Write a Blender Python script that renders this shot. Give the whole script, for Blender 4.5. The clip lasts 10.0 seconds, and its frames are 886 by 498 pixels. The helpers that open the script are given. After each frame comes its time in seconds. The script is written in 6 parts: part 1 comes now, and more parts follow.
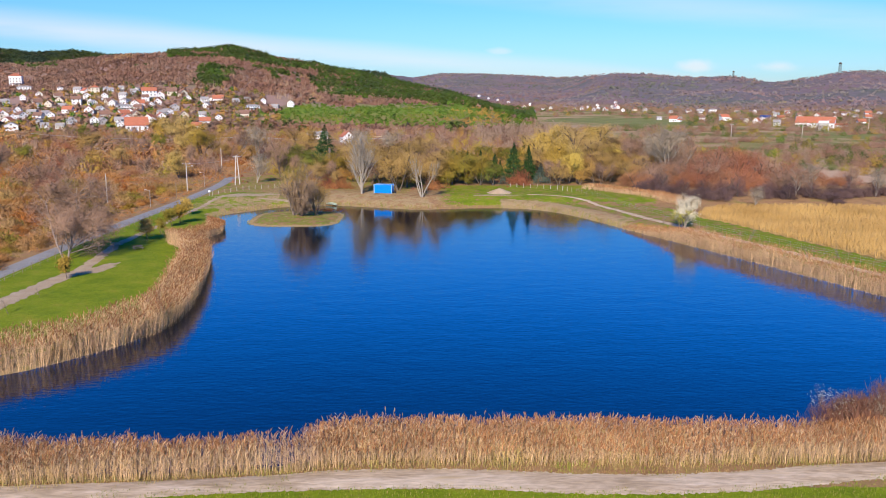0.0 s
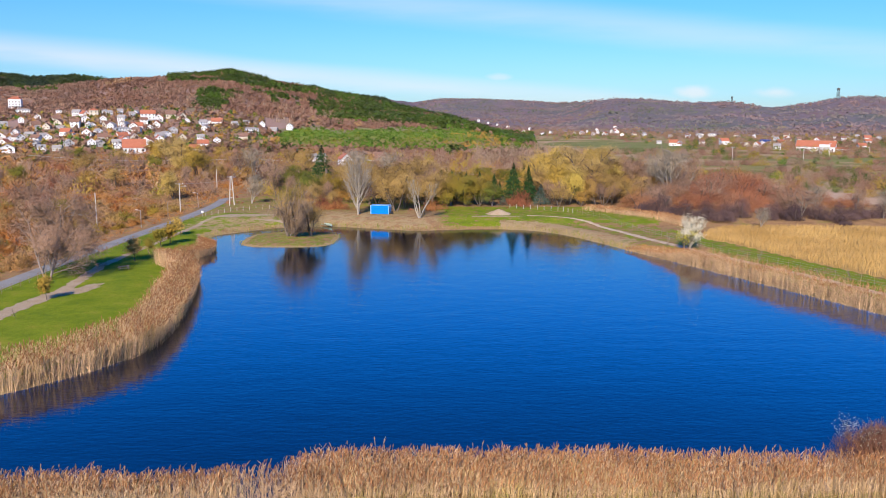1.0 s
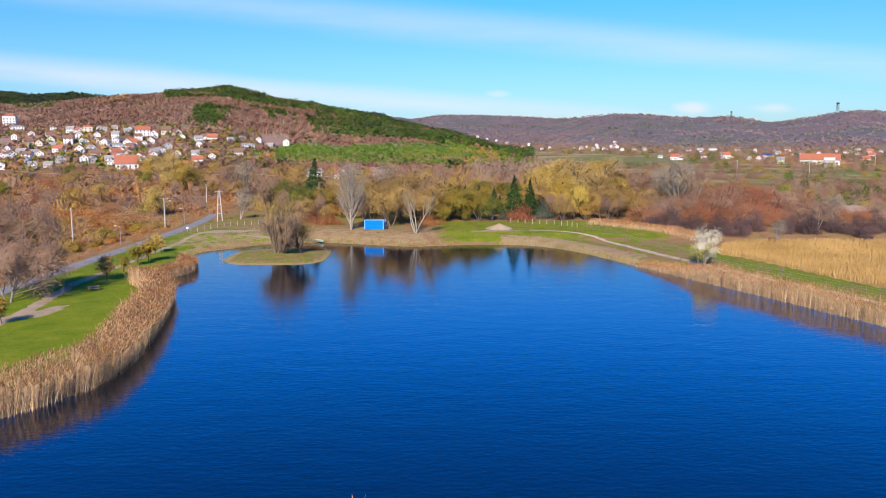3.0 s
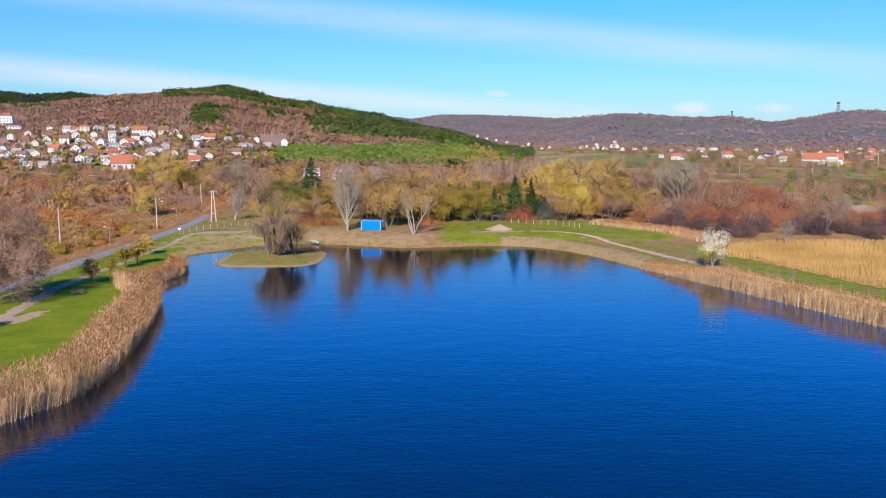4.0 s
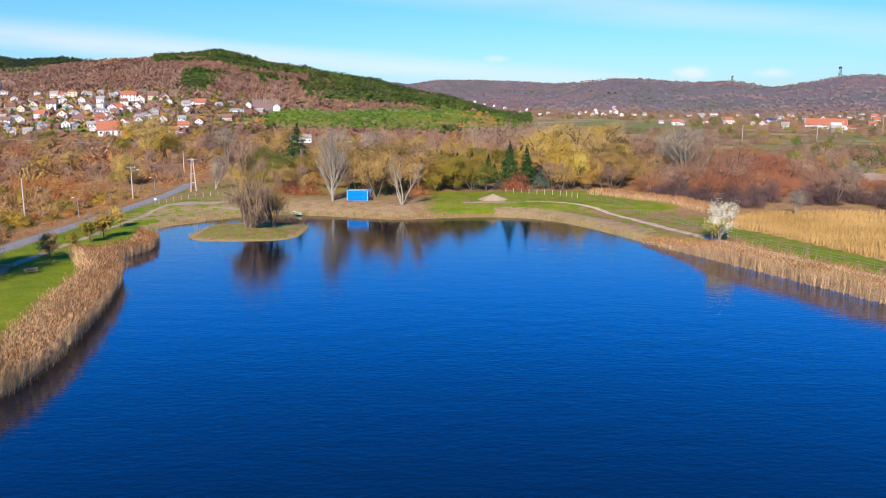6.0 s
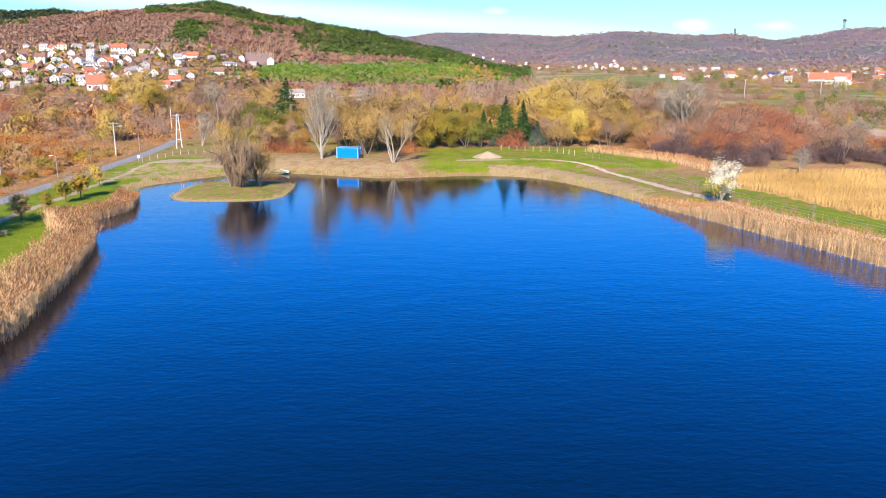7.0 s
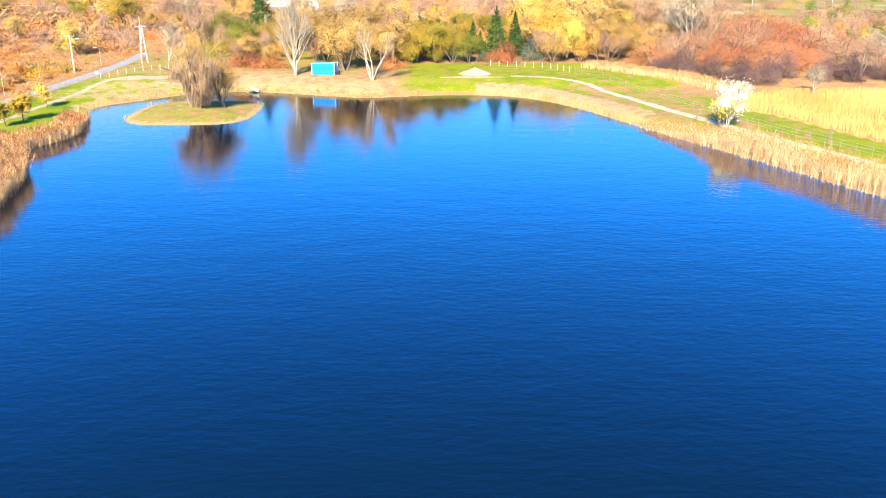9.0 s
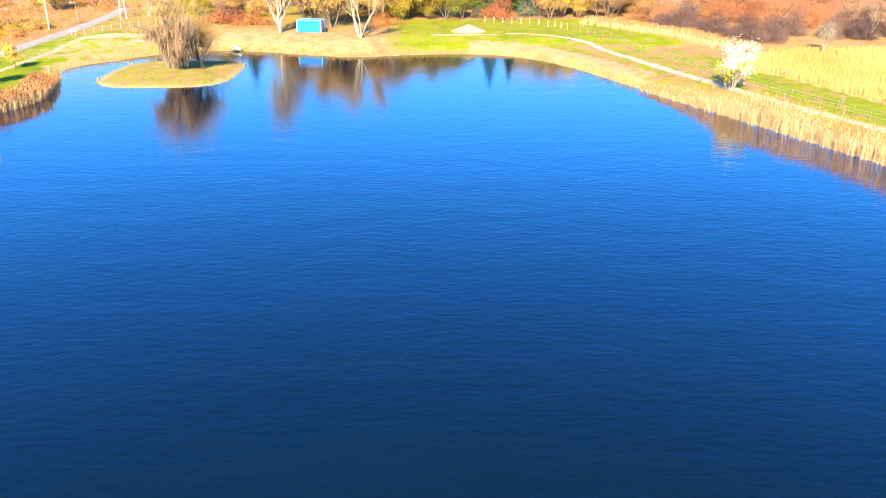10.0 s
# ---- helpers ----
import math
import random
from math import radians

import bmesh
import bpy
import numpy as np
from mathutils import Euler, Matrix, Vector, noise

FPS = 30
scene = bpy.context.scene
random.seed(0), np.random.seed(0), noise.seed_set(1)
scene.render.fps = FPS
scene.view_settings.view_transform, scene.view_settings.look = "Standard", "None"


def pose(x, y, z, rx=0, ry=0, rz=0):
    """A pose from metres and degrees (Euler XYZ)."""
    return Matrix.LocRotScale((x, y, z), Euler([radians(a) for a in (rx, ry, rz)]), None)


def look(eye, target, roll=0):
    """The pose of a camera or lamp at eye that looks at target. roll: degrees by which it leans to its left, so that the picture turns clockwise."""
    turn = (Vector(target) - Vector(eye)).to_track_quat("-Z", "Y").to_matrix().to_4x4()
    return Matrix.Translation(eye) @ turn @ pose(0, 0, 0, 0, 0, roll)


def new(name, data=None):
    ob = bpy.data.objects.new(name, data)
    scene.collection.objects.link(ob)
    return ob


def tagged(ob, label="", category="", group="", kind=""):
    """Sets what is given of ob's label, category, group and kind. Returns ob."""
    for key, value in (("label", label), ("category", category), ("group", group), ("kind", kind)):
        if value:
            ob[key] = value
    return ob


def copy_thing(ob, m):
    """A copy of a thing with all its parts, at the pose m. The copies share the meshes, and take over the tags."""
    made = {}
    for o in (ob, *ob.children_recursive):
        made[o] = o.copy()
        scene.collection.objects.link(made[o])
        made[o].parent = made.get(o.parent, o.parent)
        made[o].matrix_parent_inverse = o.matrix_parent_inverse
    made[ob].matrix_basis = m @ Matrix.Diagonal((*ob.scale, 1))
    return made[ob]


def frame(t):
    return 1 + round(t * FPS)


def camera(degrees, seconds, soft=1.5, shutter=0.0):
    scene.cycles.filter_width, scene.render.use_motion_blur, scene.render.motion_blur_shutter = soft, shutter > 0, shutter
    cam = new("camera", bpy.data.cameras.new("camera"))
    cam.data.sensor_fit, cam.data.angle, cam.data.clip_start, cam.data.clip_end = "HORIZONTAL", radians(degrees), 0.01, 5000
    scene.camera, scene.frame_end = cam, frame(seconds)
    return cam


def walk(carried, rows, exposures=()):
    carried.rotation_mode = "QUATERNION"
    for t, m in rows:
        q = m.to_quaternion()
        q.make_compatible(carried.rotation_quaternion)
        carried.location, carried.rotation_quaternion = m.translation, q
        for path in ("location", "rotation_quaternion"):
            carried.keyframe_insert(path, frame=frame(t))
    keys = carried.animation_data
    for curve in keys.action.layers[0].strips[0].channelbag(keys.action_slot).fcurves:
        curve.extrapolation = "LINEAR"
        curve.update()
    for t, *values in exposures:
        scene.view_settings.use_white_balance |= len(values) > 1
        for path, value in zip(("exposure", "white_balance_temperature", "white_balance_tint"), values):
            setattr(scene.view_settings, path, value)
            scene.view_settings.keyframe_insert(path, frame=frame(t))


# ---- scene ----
cam = camera(57.0, 10.0, 1.0)
PATH = [
    (0, (-3.175, 4.339, 30.877), (-3.149, 6.303, 30.501), 0.1),
    (0.5, (-2.898, 6.952, 30.137), (-2.871, 8.921, 29.787), 0.2),
    (1, (-2.684, 9.594, 29.21), (-2.657, 11.569, 28.893), 0.2),
    (1.5, (-2.57, 12.436, 28.486), (-2.543, 14.415, 28.204), 0.1),
    (2, (-2.381, 15.204, 28.066), (-2.354, 17.185, 27.787), 0.1),
    (2.5, (-2.154, 18.214, 27.745), (-2.127, 20.195, 27.468), 0.0),
    (4, (-1.631, 26.809, 27.016), (-1.603, 28.789, 26.739), -0.1),
    (4.5, (-1.353, 29.458, 26.99), (-1.324, 31.438, 26.713), -0.1),
    (5, (-0.894, 32.136, 26.966), (-0.865, 34.116, 26.689), -0.0),
    (5.5, (-0.295, 34.906, 26.793), (-0.265, 36.882, 26.485), -0.1),
    (7, (1.934, 43.39, 26.626), (1.969, 45.334, 26.161), -0.1),
    (7.5, (2.666, 46.367, 26.623), (2.702, 48.298, 26.106), -0.1),
    (8, (3.575, 49.301, 26.529), (3.612, 51.219, 25.962), -0.1),
    (8.5, (4.425, 52.486, 26.382), (4.463, 54.388, 25.764), -0.1),
    (9, (5.311, 55.621, 26.315), (5.35, 57.506, 25.647), -0.0),
    (9.5, (6.194, 58.885, 26.41), (6.232, 60.751, 25.69), -0.1),
    (10, (6.627, 62.106, 26.59), (6.671, 63.951, 25.818), 0.0),
]
EXPOSURE = [(0, 0.17, 6500, 10), (5.5, 0.17, 6500, 10), (6.8, 0.6, 6550, 9), (7.5, 1.05, 6600, 6), (8.2, 1.4, 6800, 4), (9, 1.6, 7700, 4), (10, 1.75, 8900, 5)]
walk(cam, [(t, look(eye, target, roll)) for t, eye, target, roll in PATH], EXPOSURE)

# ---- light ----
SUN_EL, SUN_AZ = radians(33), radians(-168)      # azimuth from +y towards +x
sun = new("sun", bpy.data.lights.new("sun", "SUN"))
sun.data.energy, sun.data.angle, sun.data.color = 5.5, radians(0.6), (1.0, 0.86, 0.71)
SUN_DIR = Vector((math.sin(SUN_AZ) * math.cos(SUN_EL), math.cos(SUN_AZ) * math.cos(SUN_EL), math.sin(SUN_EL)))
sun.matrix_world = Matrix.Translation((-60, 30, 90)) @ SUN_DIR.to_track_quat("Z", "Y").to_matrix().to_4x4()

VEILS = ((0.0355, -0.088, 0.024, 0.6), (0.1326, -0.0923, 0.03, 0.34))     # height, slope, half width, strength
PUFFS = ((0.0805, 0.0487, 0.0208, 0.0062, 0.4), (0.3167, 0.032, 0.0312, 0.0118, 0.62), (0.4174, 0.032, 0.0381, 0.009, 0.5))
world = bpy.data.worlds.new("sky")
scene.world = world
world.use_nodes = True
wt = world.node_tree
wt.nodes.clear()


def wnode(kind, **props):
    n = wt.nodes.new(kind)
    for k, v in props.items():
        if k in n.inputs:
            n.inputs[k].default_value = v
    return n


w_out = wt.nodes.new("ShaderNodeOutputWorld")
w_bg = wnode("ShaderNodeBackground", Strength=0.094)
w_sky = wt.nodes.new("ShaderNodeTexSky")
w_sky.sky_type, w_sky.sun_disc = "NISHITA", False
w_sky.sun_elevation, w_sky.sun_rotation = SUN_EL, SUN_AZ
w_sky.air_density, w_sky.dust_density, w_sky.ozone_density = 1.0, 0.3, 2.5
w_tint = wnode("ShaderNodeMixRGB")
w_tint.blend_type = "MULTIPLY"
w_tint.inputs[0].default_value = 1.0
wt.links.new(w_sky.outputs[0], w_tint.inputs[1])
# clear autumn sky: a deeper blue with height
w_dir = wt.nodes.new("ShaderNodeTexCoord")
w_sep = wt.nodes.new("ShaderNodeSeparateXYZ")
w_deep = wt.nodes.new("ShaderNodeValToRGB")
w_deep.color_ramp.elements.new(0.4), w_deep.color_ramp.elements.new(0.5), w_deep.color_ramp.elements.new(0.6), w_deep.color_ramp.elements.new(0.9)
for e_, (p_, c_) in zip(w_deep.color_ramp.elements, ((0.0, (0.60, 0.86, 1.25)), (0.13, (0.40, 0.92, 1.42)), (0.24, (0.03, 1.10, 2.95)), (0.42, (0.012, 0.92, 2.60)), (0.62, (0.03, 0.66, 1.40)), (1.0, (0.05, 0.42, 0.85)))):
    e_.position, e_.color = p_, (*c_, 1)
wt.links.new(w_dir.outputs["Generated"], w_sep.inputs[0])
wt.links.new(w_sep.outputs["Z"], w_deep.inputs[0])
wt.links.new(w_deep.outputs[0], w_tint.inputs[2])
# thin veils of high cloud and three low far-off puffs, placed by direction: u along the horizon, v above it
def wmath(op, a, b_=0.0, c=0.0):
    n = wt.nodes.new("ShaderNodeMath")
    n.operation = op
    for k, v in enumerate((a, b_, c)):
        if isinstance(v, (int, float)):
            n.inputs[k].default_value = v
        else:
            wt.links.new(v, n.inputs[k])
    return n.outputs[0]


def wnoise(scale, stretch, detail=5.0, rough=0.55):
    mp = wt.nodes.new("ShaderNodeMapping")
    mp.inputs["Scale"].default_value = stretch
    wt.links.new(w_dir.outputs["Generated"], mp.inputs[0])
    n = wnode("ShaderNodeTexNoise", Scale=scale, Detail=detail, Roughness=rough)
    wt.links.new(mp.outputs[0], n.inputs["Vector"])
    return n.outputs[0]


def wrange(src, lo, hi, a, b_):
    n = wt.nodes.new("ShaderNodeMapRange")
    n.interpolation_type = "SMOOTHSTEP"
    for k, v in (("From Min", lo), ("From Max", hi), ("To Min", a), ("To Max", b_)):
        n.inputs[k].default_value = v
    wt.links.new(src, n.inputs[0])
    return n.outputs[0]


ahead = wmath("MAXIMUM", w_sep.outputs["Y"], 0.05)
sky_u, sky_v = wmath("DIVIDE", w_sep.outputs["X"], ahead), wmath("DIVIDE", w_sep.outputs["Z"], ahead)
wisp, fleck = wnoise(2.2, (1.0, 1.0, 9.0)), wnoise(26.0, (1.0, 1.0, 1.7), 4.0)
veil = None
for v0, slope, half, strength in VEILS:
    off = wmath("ABSOLUTE", wmath("SUBTRACT", wmath("MULTIPLY_ADD", wisp, 0.03, wmath("MULTIPLY_ADD", sky_u, -slope, sky_v)), v0 + 0.015))
    band = wmath("MULTIPLY", wrange(off, 0.0, half, strength, 0.0), wrange(wisp, 0.25, 0.65, 0.35, 1.0))
    veil = band if veil is None else wmath("MAXIMUM", veil, band)
for u0, v0, ru, rv, strength in PUFFS:
    du, dv = wmath("DIVIDE", wmath("SUBTRACT", sky_u, u0), ru), wmath("DIVIDE", wmath("SUBTRACT", sky_v, v0), rv)
    r = wmath("MULTIPLY_ADD", fleck, 1.2, wmath("SQRT", wmath("MULTIPLY_ADD", du, du, wmath("MULTIPLY", dv, dv))))
    veil = wmath("MAXIMUM", veil, wrange(r, 0.75, 1.55, strength, 0.0))
w_mix = wnode("ShaderNodeMixRGB")
w_mix.inputs[2].default_value = (8.6, 8.6, 9.0, 1)
wt.links.new(veil, w_mix.inputs[0])
wt.links.new(w_tint.outputs[0], w_mix.inputs[1])
wt.links.new(w_mix.outputs[0], w_bg.inputs[0])
wt.links.new(w_bg.outputs[0], w_out.inputs[0])


# ---- materials ----
def mat(name, rough=0.85, metal=0.0, spec=0.3):
    m = bpy.data.materials.new(name)
    m.use_nodes = True
    b = m.node_tree.nodes["Principled BSDF"]
    b.inputs["Roughness"].default_value, b.inputs["Metallic"].default_value = rough, metal
    b.inputs["Specular IOR Level"].default_value = spec
    return m, m.node_tree, b


def ramp(nt, stops, src):
    r = nt.nodes.new("ShaderNodeValToRGB")
    while len(r.color_ramp.elements) < len(stops):
        r.color_ramp.elements.new(0.5)
    for e, (p, c) in zip(r.color_ramp.elements, stops):
        e.position, e.color = p, (*c, 1)
    nt.links.new(src, r.inputs[0])
    return r.outputs[0]


def noise_of(nt, scale, detail=4, rough=0.55, coord="Object", stretch=None):
    co = nt.nodes.new("ShaderNodeTexCoord")
    n = nt.nodes.new("ShaderNodeTexNoise")
    n.inputs["Scale"].default_value, n.inputs["Detail"].default_value, n.inputs["Roughness"].default_value = scale, detail, rough
    src = co.outputs[coord]
    if stretch:
        mp = nt.nodes.new("ShaderNodeMapping")
        mp.inputs["Scale"].default_value = stretch
        nt.links.new(src, mp.inputs[0])
        src = mp.outputs[0]
    nt.links.new(src, n.inputs["Vector"])
    return n.outputs[0]


def blend(nt, a, b, f, mode="MIX"):
    m = nt.nodes.new("ShaderNodeMixRGB")
    m.blend_type = mode
    for k, v in ((0, f), (1, a), (2, b)):
        if isinstance(v, (int, float)):
            m.inputs[k].default_value = v
        elif isinstance(v, tuple):
            m.inputs[k].default_value = (*v, 1)
        else:
            nt.links.new(v, m.inputs[k])
    return m.outputs[0]


def calc(nt, op, a, b=0.0, c=0.0):
    m = nt.nodes.new("ShaderNodeMath")
    m.operation = op
    for k, v in enumerate((a, b, c)):
        if isinstance(v, (int, float)):
            m.inputs[k].default_value = v
        else:
            nt.links.new(v, m.inputs[k])
    return m.outputs[0]


def bump(nt, b, height, strength=0.4, dist=0.05):
    n = nt.nodes.new("ShaderNodeBump")
    n.inputs["Strength"].default_value, n.inputs["Distance"].default_value = strength, dist
    nt.links.new(height, n.inputs["Height"])
    nt.links.new(n.outputs[0], b.inputs["Normal"])


def surface(name, stops, scale=2.0, rough=0.85, fine=20.0, strength=0.3, dist=0.02, metal=0.0, spec=0.3, stretch=None):
    """A plain weathered surface: colours over coarse noise, broken by a fine one, with relief."""
    m, nt, b = mat(name, rough, metal, spec)
    col = ramp(nt, stops, noise_of(nt, scale, 5, 0.6, stretch=stretch))
    f = noise_of(nt, fine, 3, 0.6, stretch=stretch)
    col = blend(nt, col, ramp(nt, [(0.3, (0.72, 0.72, 0.72)), (0.7, (1.15, 1.15, 1.15))], f), 0.8, "MULTIPLY")
    nt.links.new(col, b.inputs["Base Color"])
    bump(nt, b, f, strength, dist)
    return m


def foliage(name, stops, scale=0.6, spread=0.09, by="object", grain=1.2, soft=0.5):
    """Leaves or twigs: one hue per plant (object random or the mesh's tint), varied from leaf to leaf."""
    m, nt, b = mat(name, 0.8, 0, 0.15)
    if by == "object":
        src = nt.nodes.new("ShaderNodeObjectInfo").outputs["Random"]
    else:
        at = nt.nodes.new("ShaderNodeAttribute")
        at.attribute_name = "tint"
        src = at.outputs["Fac"]
    col = ramp(nt, stops, src)
    g = nt.nodes.new("ShaderNodeNewGeometry")
    lo, hi = 1 - spread, 1 + spread
    col = blend(nt, col, ramp(nt, [(0.0, (lo, lo, lo)), (1.0, (hi, hi * 0.97, hi * 0.9))], g.outputs["Random Per Island"]), 1.0, "MULTIPLY")
    col = blend(nt, col, ramp(nt, [(0.3, (0.75, 0.72, 0.7)), (0.7, (1.2, 1.2, 1.15))], noise_of(nt, scale, 3)), 0.8, "MULTIPLY")
    fine = noise_of(nt, 2.4 if by == "object" else grain, 3, 0.7)
    col = blend(nt, col, ramp(nt, [(0.3, (0.6, 0.6, 0.6)), (0.7, (1.3, 1.3, 1.3))], fine), 0.22, "MULTIPLY")
    nt.links.new(col, b.inputs["Base Color"])
    # many leaves or twigs scatter light as one soft mass: their normals lean towards the sky
    up = nt.nodes.new("ShaderNodeVectorMath")
    up.operation = "MULTIPLY_ADD"
    nt.links.new(g.outputs["Normal"], up.inputs[0])
    up.inputs[1].default_value, up.inputs[2].default_value = (1 - soft,) * 3, (0, 0, soft)
    even = nt.nodes.new("ShaderNodeVectorMath")
    even.operation = "NORMALIZE"
    nt.links.new(up.outputs[0], even.inputs[0])
    nt.links.new(even.outputs[0], b.inputs["Normal"])
    return m


def bark(name, a, b_, scale=6.0):
    return surface(name, [(0.3, a), (0.7, b_)], scale, 0.9, 40.0, 0.5, 0.02, stretch=(1, 1, 0.25))


M_BARK = bark("bark_brown", (0.10, 0.075, 0.055), (0.22, 0.17, 0.13))
M_BARK_PALE = bark("bark_pale", (0.294, 0.253, 0.196), (0.449, 0.392, 0.310))
M_BARK_GREY = bark("bark_grey", (0.24, 0.18, 0.145), (0.38, 0.30, 0.25))
M_BARK_DARK = bark("bark_dark", (0.05, 0.04, 0.03), (0.12, 0.09, 0.07))
M_TWIG_PINK = foliage("twigs_pinkish", [(0.0, (0.272, 0.167, 0.116)), (1.0, (0.373, 0.237, 0.162))])
M_TWIG_GREY = foliage("twigs_grey", [(0.0, (0.304, 0.248, 0.184)), (1.0, (0.400, 0.328, 0.240))])
M_TWIG_OLIVE = foliage("twigs_olive", [(0.0, (0.339, 0.217, 0.070)), (1.0, (0.471, 0.307, 0.107))])
M_TWIG_RUST = foliage("twigs_rust", [(0.0, (0.291, 0.107, 0.058)), (0.5, (0.362, 0.142, 0.075)), (1.0, (0.407, 0.192, 0.094))])
M_TWIG_PURPLE = foliage("twigs_purple", [(0.0, (0.098, 0.064, 0.064)), (1.0, (0.170, 0.106, 0.098))])
M_LEAF_YELLOW = foliage("leaves_yellow", [(0.0, (0.543, 0.355, 0.065)), (0.5, (0.629, 0.432, 0.113)), (1.0, (0.552, 0.386, 0.154))])
M_LEAF_OLIVE = foliage("leaves_olive", [(0.0, (0.160, 0.178, 0.028)), (0.5, (0.271, 0.224, 0.033)), (1.0, (0.374, 0.243, 0.042))])
M_LEAF_GREEN = foliage("leaves_green", [(0.0, (0.05, 0.11, 0.02)), (1.0, (0.13, 0.19, 0.03))])
M_LEAF_ORANGE = foliage("leaves_ochre", [(0.0, (0.428, 0.218, 0.047)), (0.5, (0.510, 0.295, 0.072)), (1.0, (0.449, 0.280, 0.093))])
M_LEAF_RED = foliage("leaves_rust_red", [(0.0, (0.26, 0.09, 0.05)), (1.0, (0.38, 0.17, 0.06))])
M_LEAF_WHITE = foliage("leaves_silver", [(0.0, (0.66, 0.60, 0.44)), (1.0, (0.72, 0.66, 0.50))], spread=0.2)
M_LEAF_LIME = foliage("leaves_lime", [(0.0, (0.50, 0.44, 0.06)), (1.0, (0.55, 0.46, 0.06))])
M_SPRUCE = foliage("needles_dark", [(0.0, (0.03, 0.08, 0.022)), (1.0, (0.06, 0.125, 0.03))])
M_SPRUCE_BLUE = foliage("needles_blue", [(0.0, (0.08, 0.13, 0.10)), (1.0, (0.12, 0.16, 0.12))])
M_SCRUB = foliage("scrub_mix", [(0.0, (0.348, 0.137, 0.035)), (0.2, (0.411, 0.208, 0.063)), (0.42, (0.395, 0.245, 0.126)), (0.6, (0.363, 0.245, 0.038)),
                                (0.75, (0.333, 0.186, 0.095)), (0.88, (0.214, 0.186, 0.026)), (1.0, (0.363, 0.105, 0.028))], by="object", soft=0.12)
M_WOODS = foliage("woods_mix", [(0.0, (0.343, 0.178, 0.118)), (0.2, (0.400, 0.240, 0.167)), (0.38, (0.438, 0.309, 0.218)), (0.5, (0.549, 0.274, 0.084)), (0.62, (0.448, 0.338, 0.058)),
                                (0.74, (0.138, 0.259, 0.029)), (0.86, (0.122, 0.160, 0.033)), (1.0, (0.061, 0.091, 0.051))], scale=0.02, spread=0.06, by="tint", grain=0.2, soft=0.7)
M_THICKET = foliage("thicket_mix", [(0.0, (0.327, 0.113, 0.029)), (0.22, (0.409, 0.183, 0.050)), (0.45, (0.418, 0.234, 0.106)), (0.62, (0.345, 0.216, 0.138)), (0.8, (0.327, 0.212, 0.053)), (1.0, (0.204, 0.183, 0.029))], scale=0.05, spread=0.2, by="tint", soft=0.12)
# bare-wood mauve, pushed greyer and bluer: some distance haze is in the colour
M_WOODS_FAR_HAZED = foliage("far_woods_hazed_mix", [(0.0, (0.281, 0.167, 0.153)), (0.3, (0.258, 0.183, 0.181)), (0.55, (0.227, 0.195, 0.188)), (0.75, (0.183, 0.183, 0.145)), (0.9, (0.133, 0.156, 0.094)), (1.0, (0.375, 0.252, 0.174))], scale=0.008, spread=0.07, by="tint", grain=0.06, soft=0.45)
M_REED = foliage("reed_straw", [(0.0, (0.491, 0.323, 0.197)), (0.5, (0.613, 0.416, 0.245)), (0.8, (0.526, 0.357, 0.158)), (1.0, (0.377, 0.307, 0.087))], scale=0.25, spread=0.32, by="tint")
M_PLUME = foliage("reed_plume", [(0.0, (0.280, 0.129, 0.059)), (1.0, (0.428, 0.218, 0.102))], scale=0.25, spread=0.35, by="tint")
M_GRASS = foliage("grass_blades", [(0.0, (0.12, 0.195, 0.008)), (0.45, (0.19, 0.24, 0.015)), (0.7, (0.29, 0.25, 0.065)), (1.0, (0.42, 0.28, 0.125))], scale=0.2, spread=0.2, by="tint")
M_FIELD = foliage("field_reed", [(0.0, (0.410, 0.250, 0.079)), (0.6, (0.508, 0.328, 0.122)), (1.0, (0.377, 0.211, 0.065))], scale=0.08, spread=0.1, by="tint", soft=0.5)
M_ASPHALT = surface("asphalt", [(0.3, (0.23, 0.22, 0.21)), (0.7, (0.31, 0.30, 0.285))], 0.4, 0.9, 8.0, 0.2, 0.01)
M_TRACK = surface("sandy_track", [(0.25, (0.344, 0.229, 0.116)), (0.5, (0.523, 0.387, 0.263)), (0.75, (0.622, 0.498, 0.364))], 0.35, 0.95, 4.0, 0.5, 0.05)
M_TRACK_NEAR = surface("rutted_sandy_track", [(0.28, (0.30, 0.215, 0.115)), (0.45, (0.48, 0.365, 0.245)), (0.6, (0.60, 0.48, 0.35)), (0.75, (0.40, 0.29, 0.145))], 0.5, 0.95, 4.0, 0.6, 0.06, stretch=(0.22, 1.0, 1.0))
M_SAND = surface("bare_earth", [(0.3, (0.359, 0.252, 0.150)), (0.7, (0.464, 0.361, 0.245))], 0.5, 0.95, 5.0, 0.5, 0.05)
M_CONCRETE = surface("concrete", [(0.3, (0.52, 0.47, 0.40)), (0.7, (0.66, 0.60, 0.52))], 1.5, 0.9, 14.0)
M_WOOD = surface("weathered_wood", [(0.3, (0.20, 0.14, 0.09)), (0.7, (0.34, 0.26, 0.18))], 3.0, 0.85, 25.0, stretch=(1, 1, 0.2))
M_STEEL = surface("galvanised_steel", [(0.3, (0.42, 0.43, 0.43)), (0.7, (0.55, 0.55, 0.54))], 3.0, 0.45, 20.0, 0.1, 0.01, metal=0.6)
M_BLUE = surface("blue_paint", [(0.3, (0.0, 0.20, 0.72)), (0.7, (0.002, 0.25, 0.82))], 0.8, 0.6, 8.0, 0.1, 0.01, spec=0.1)
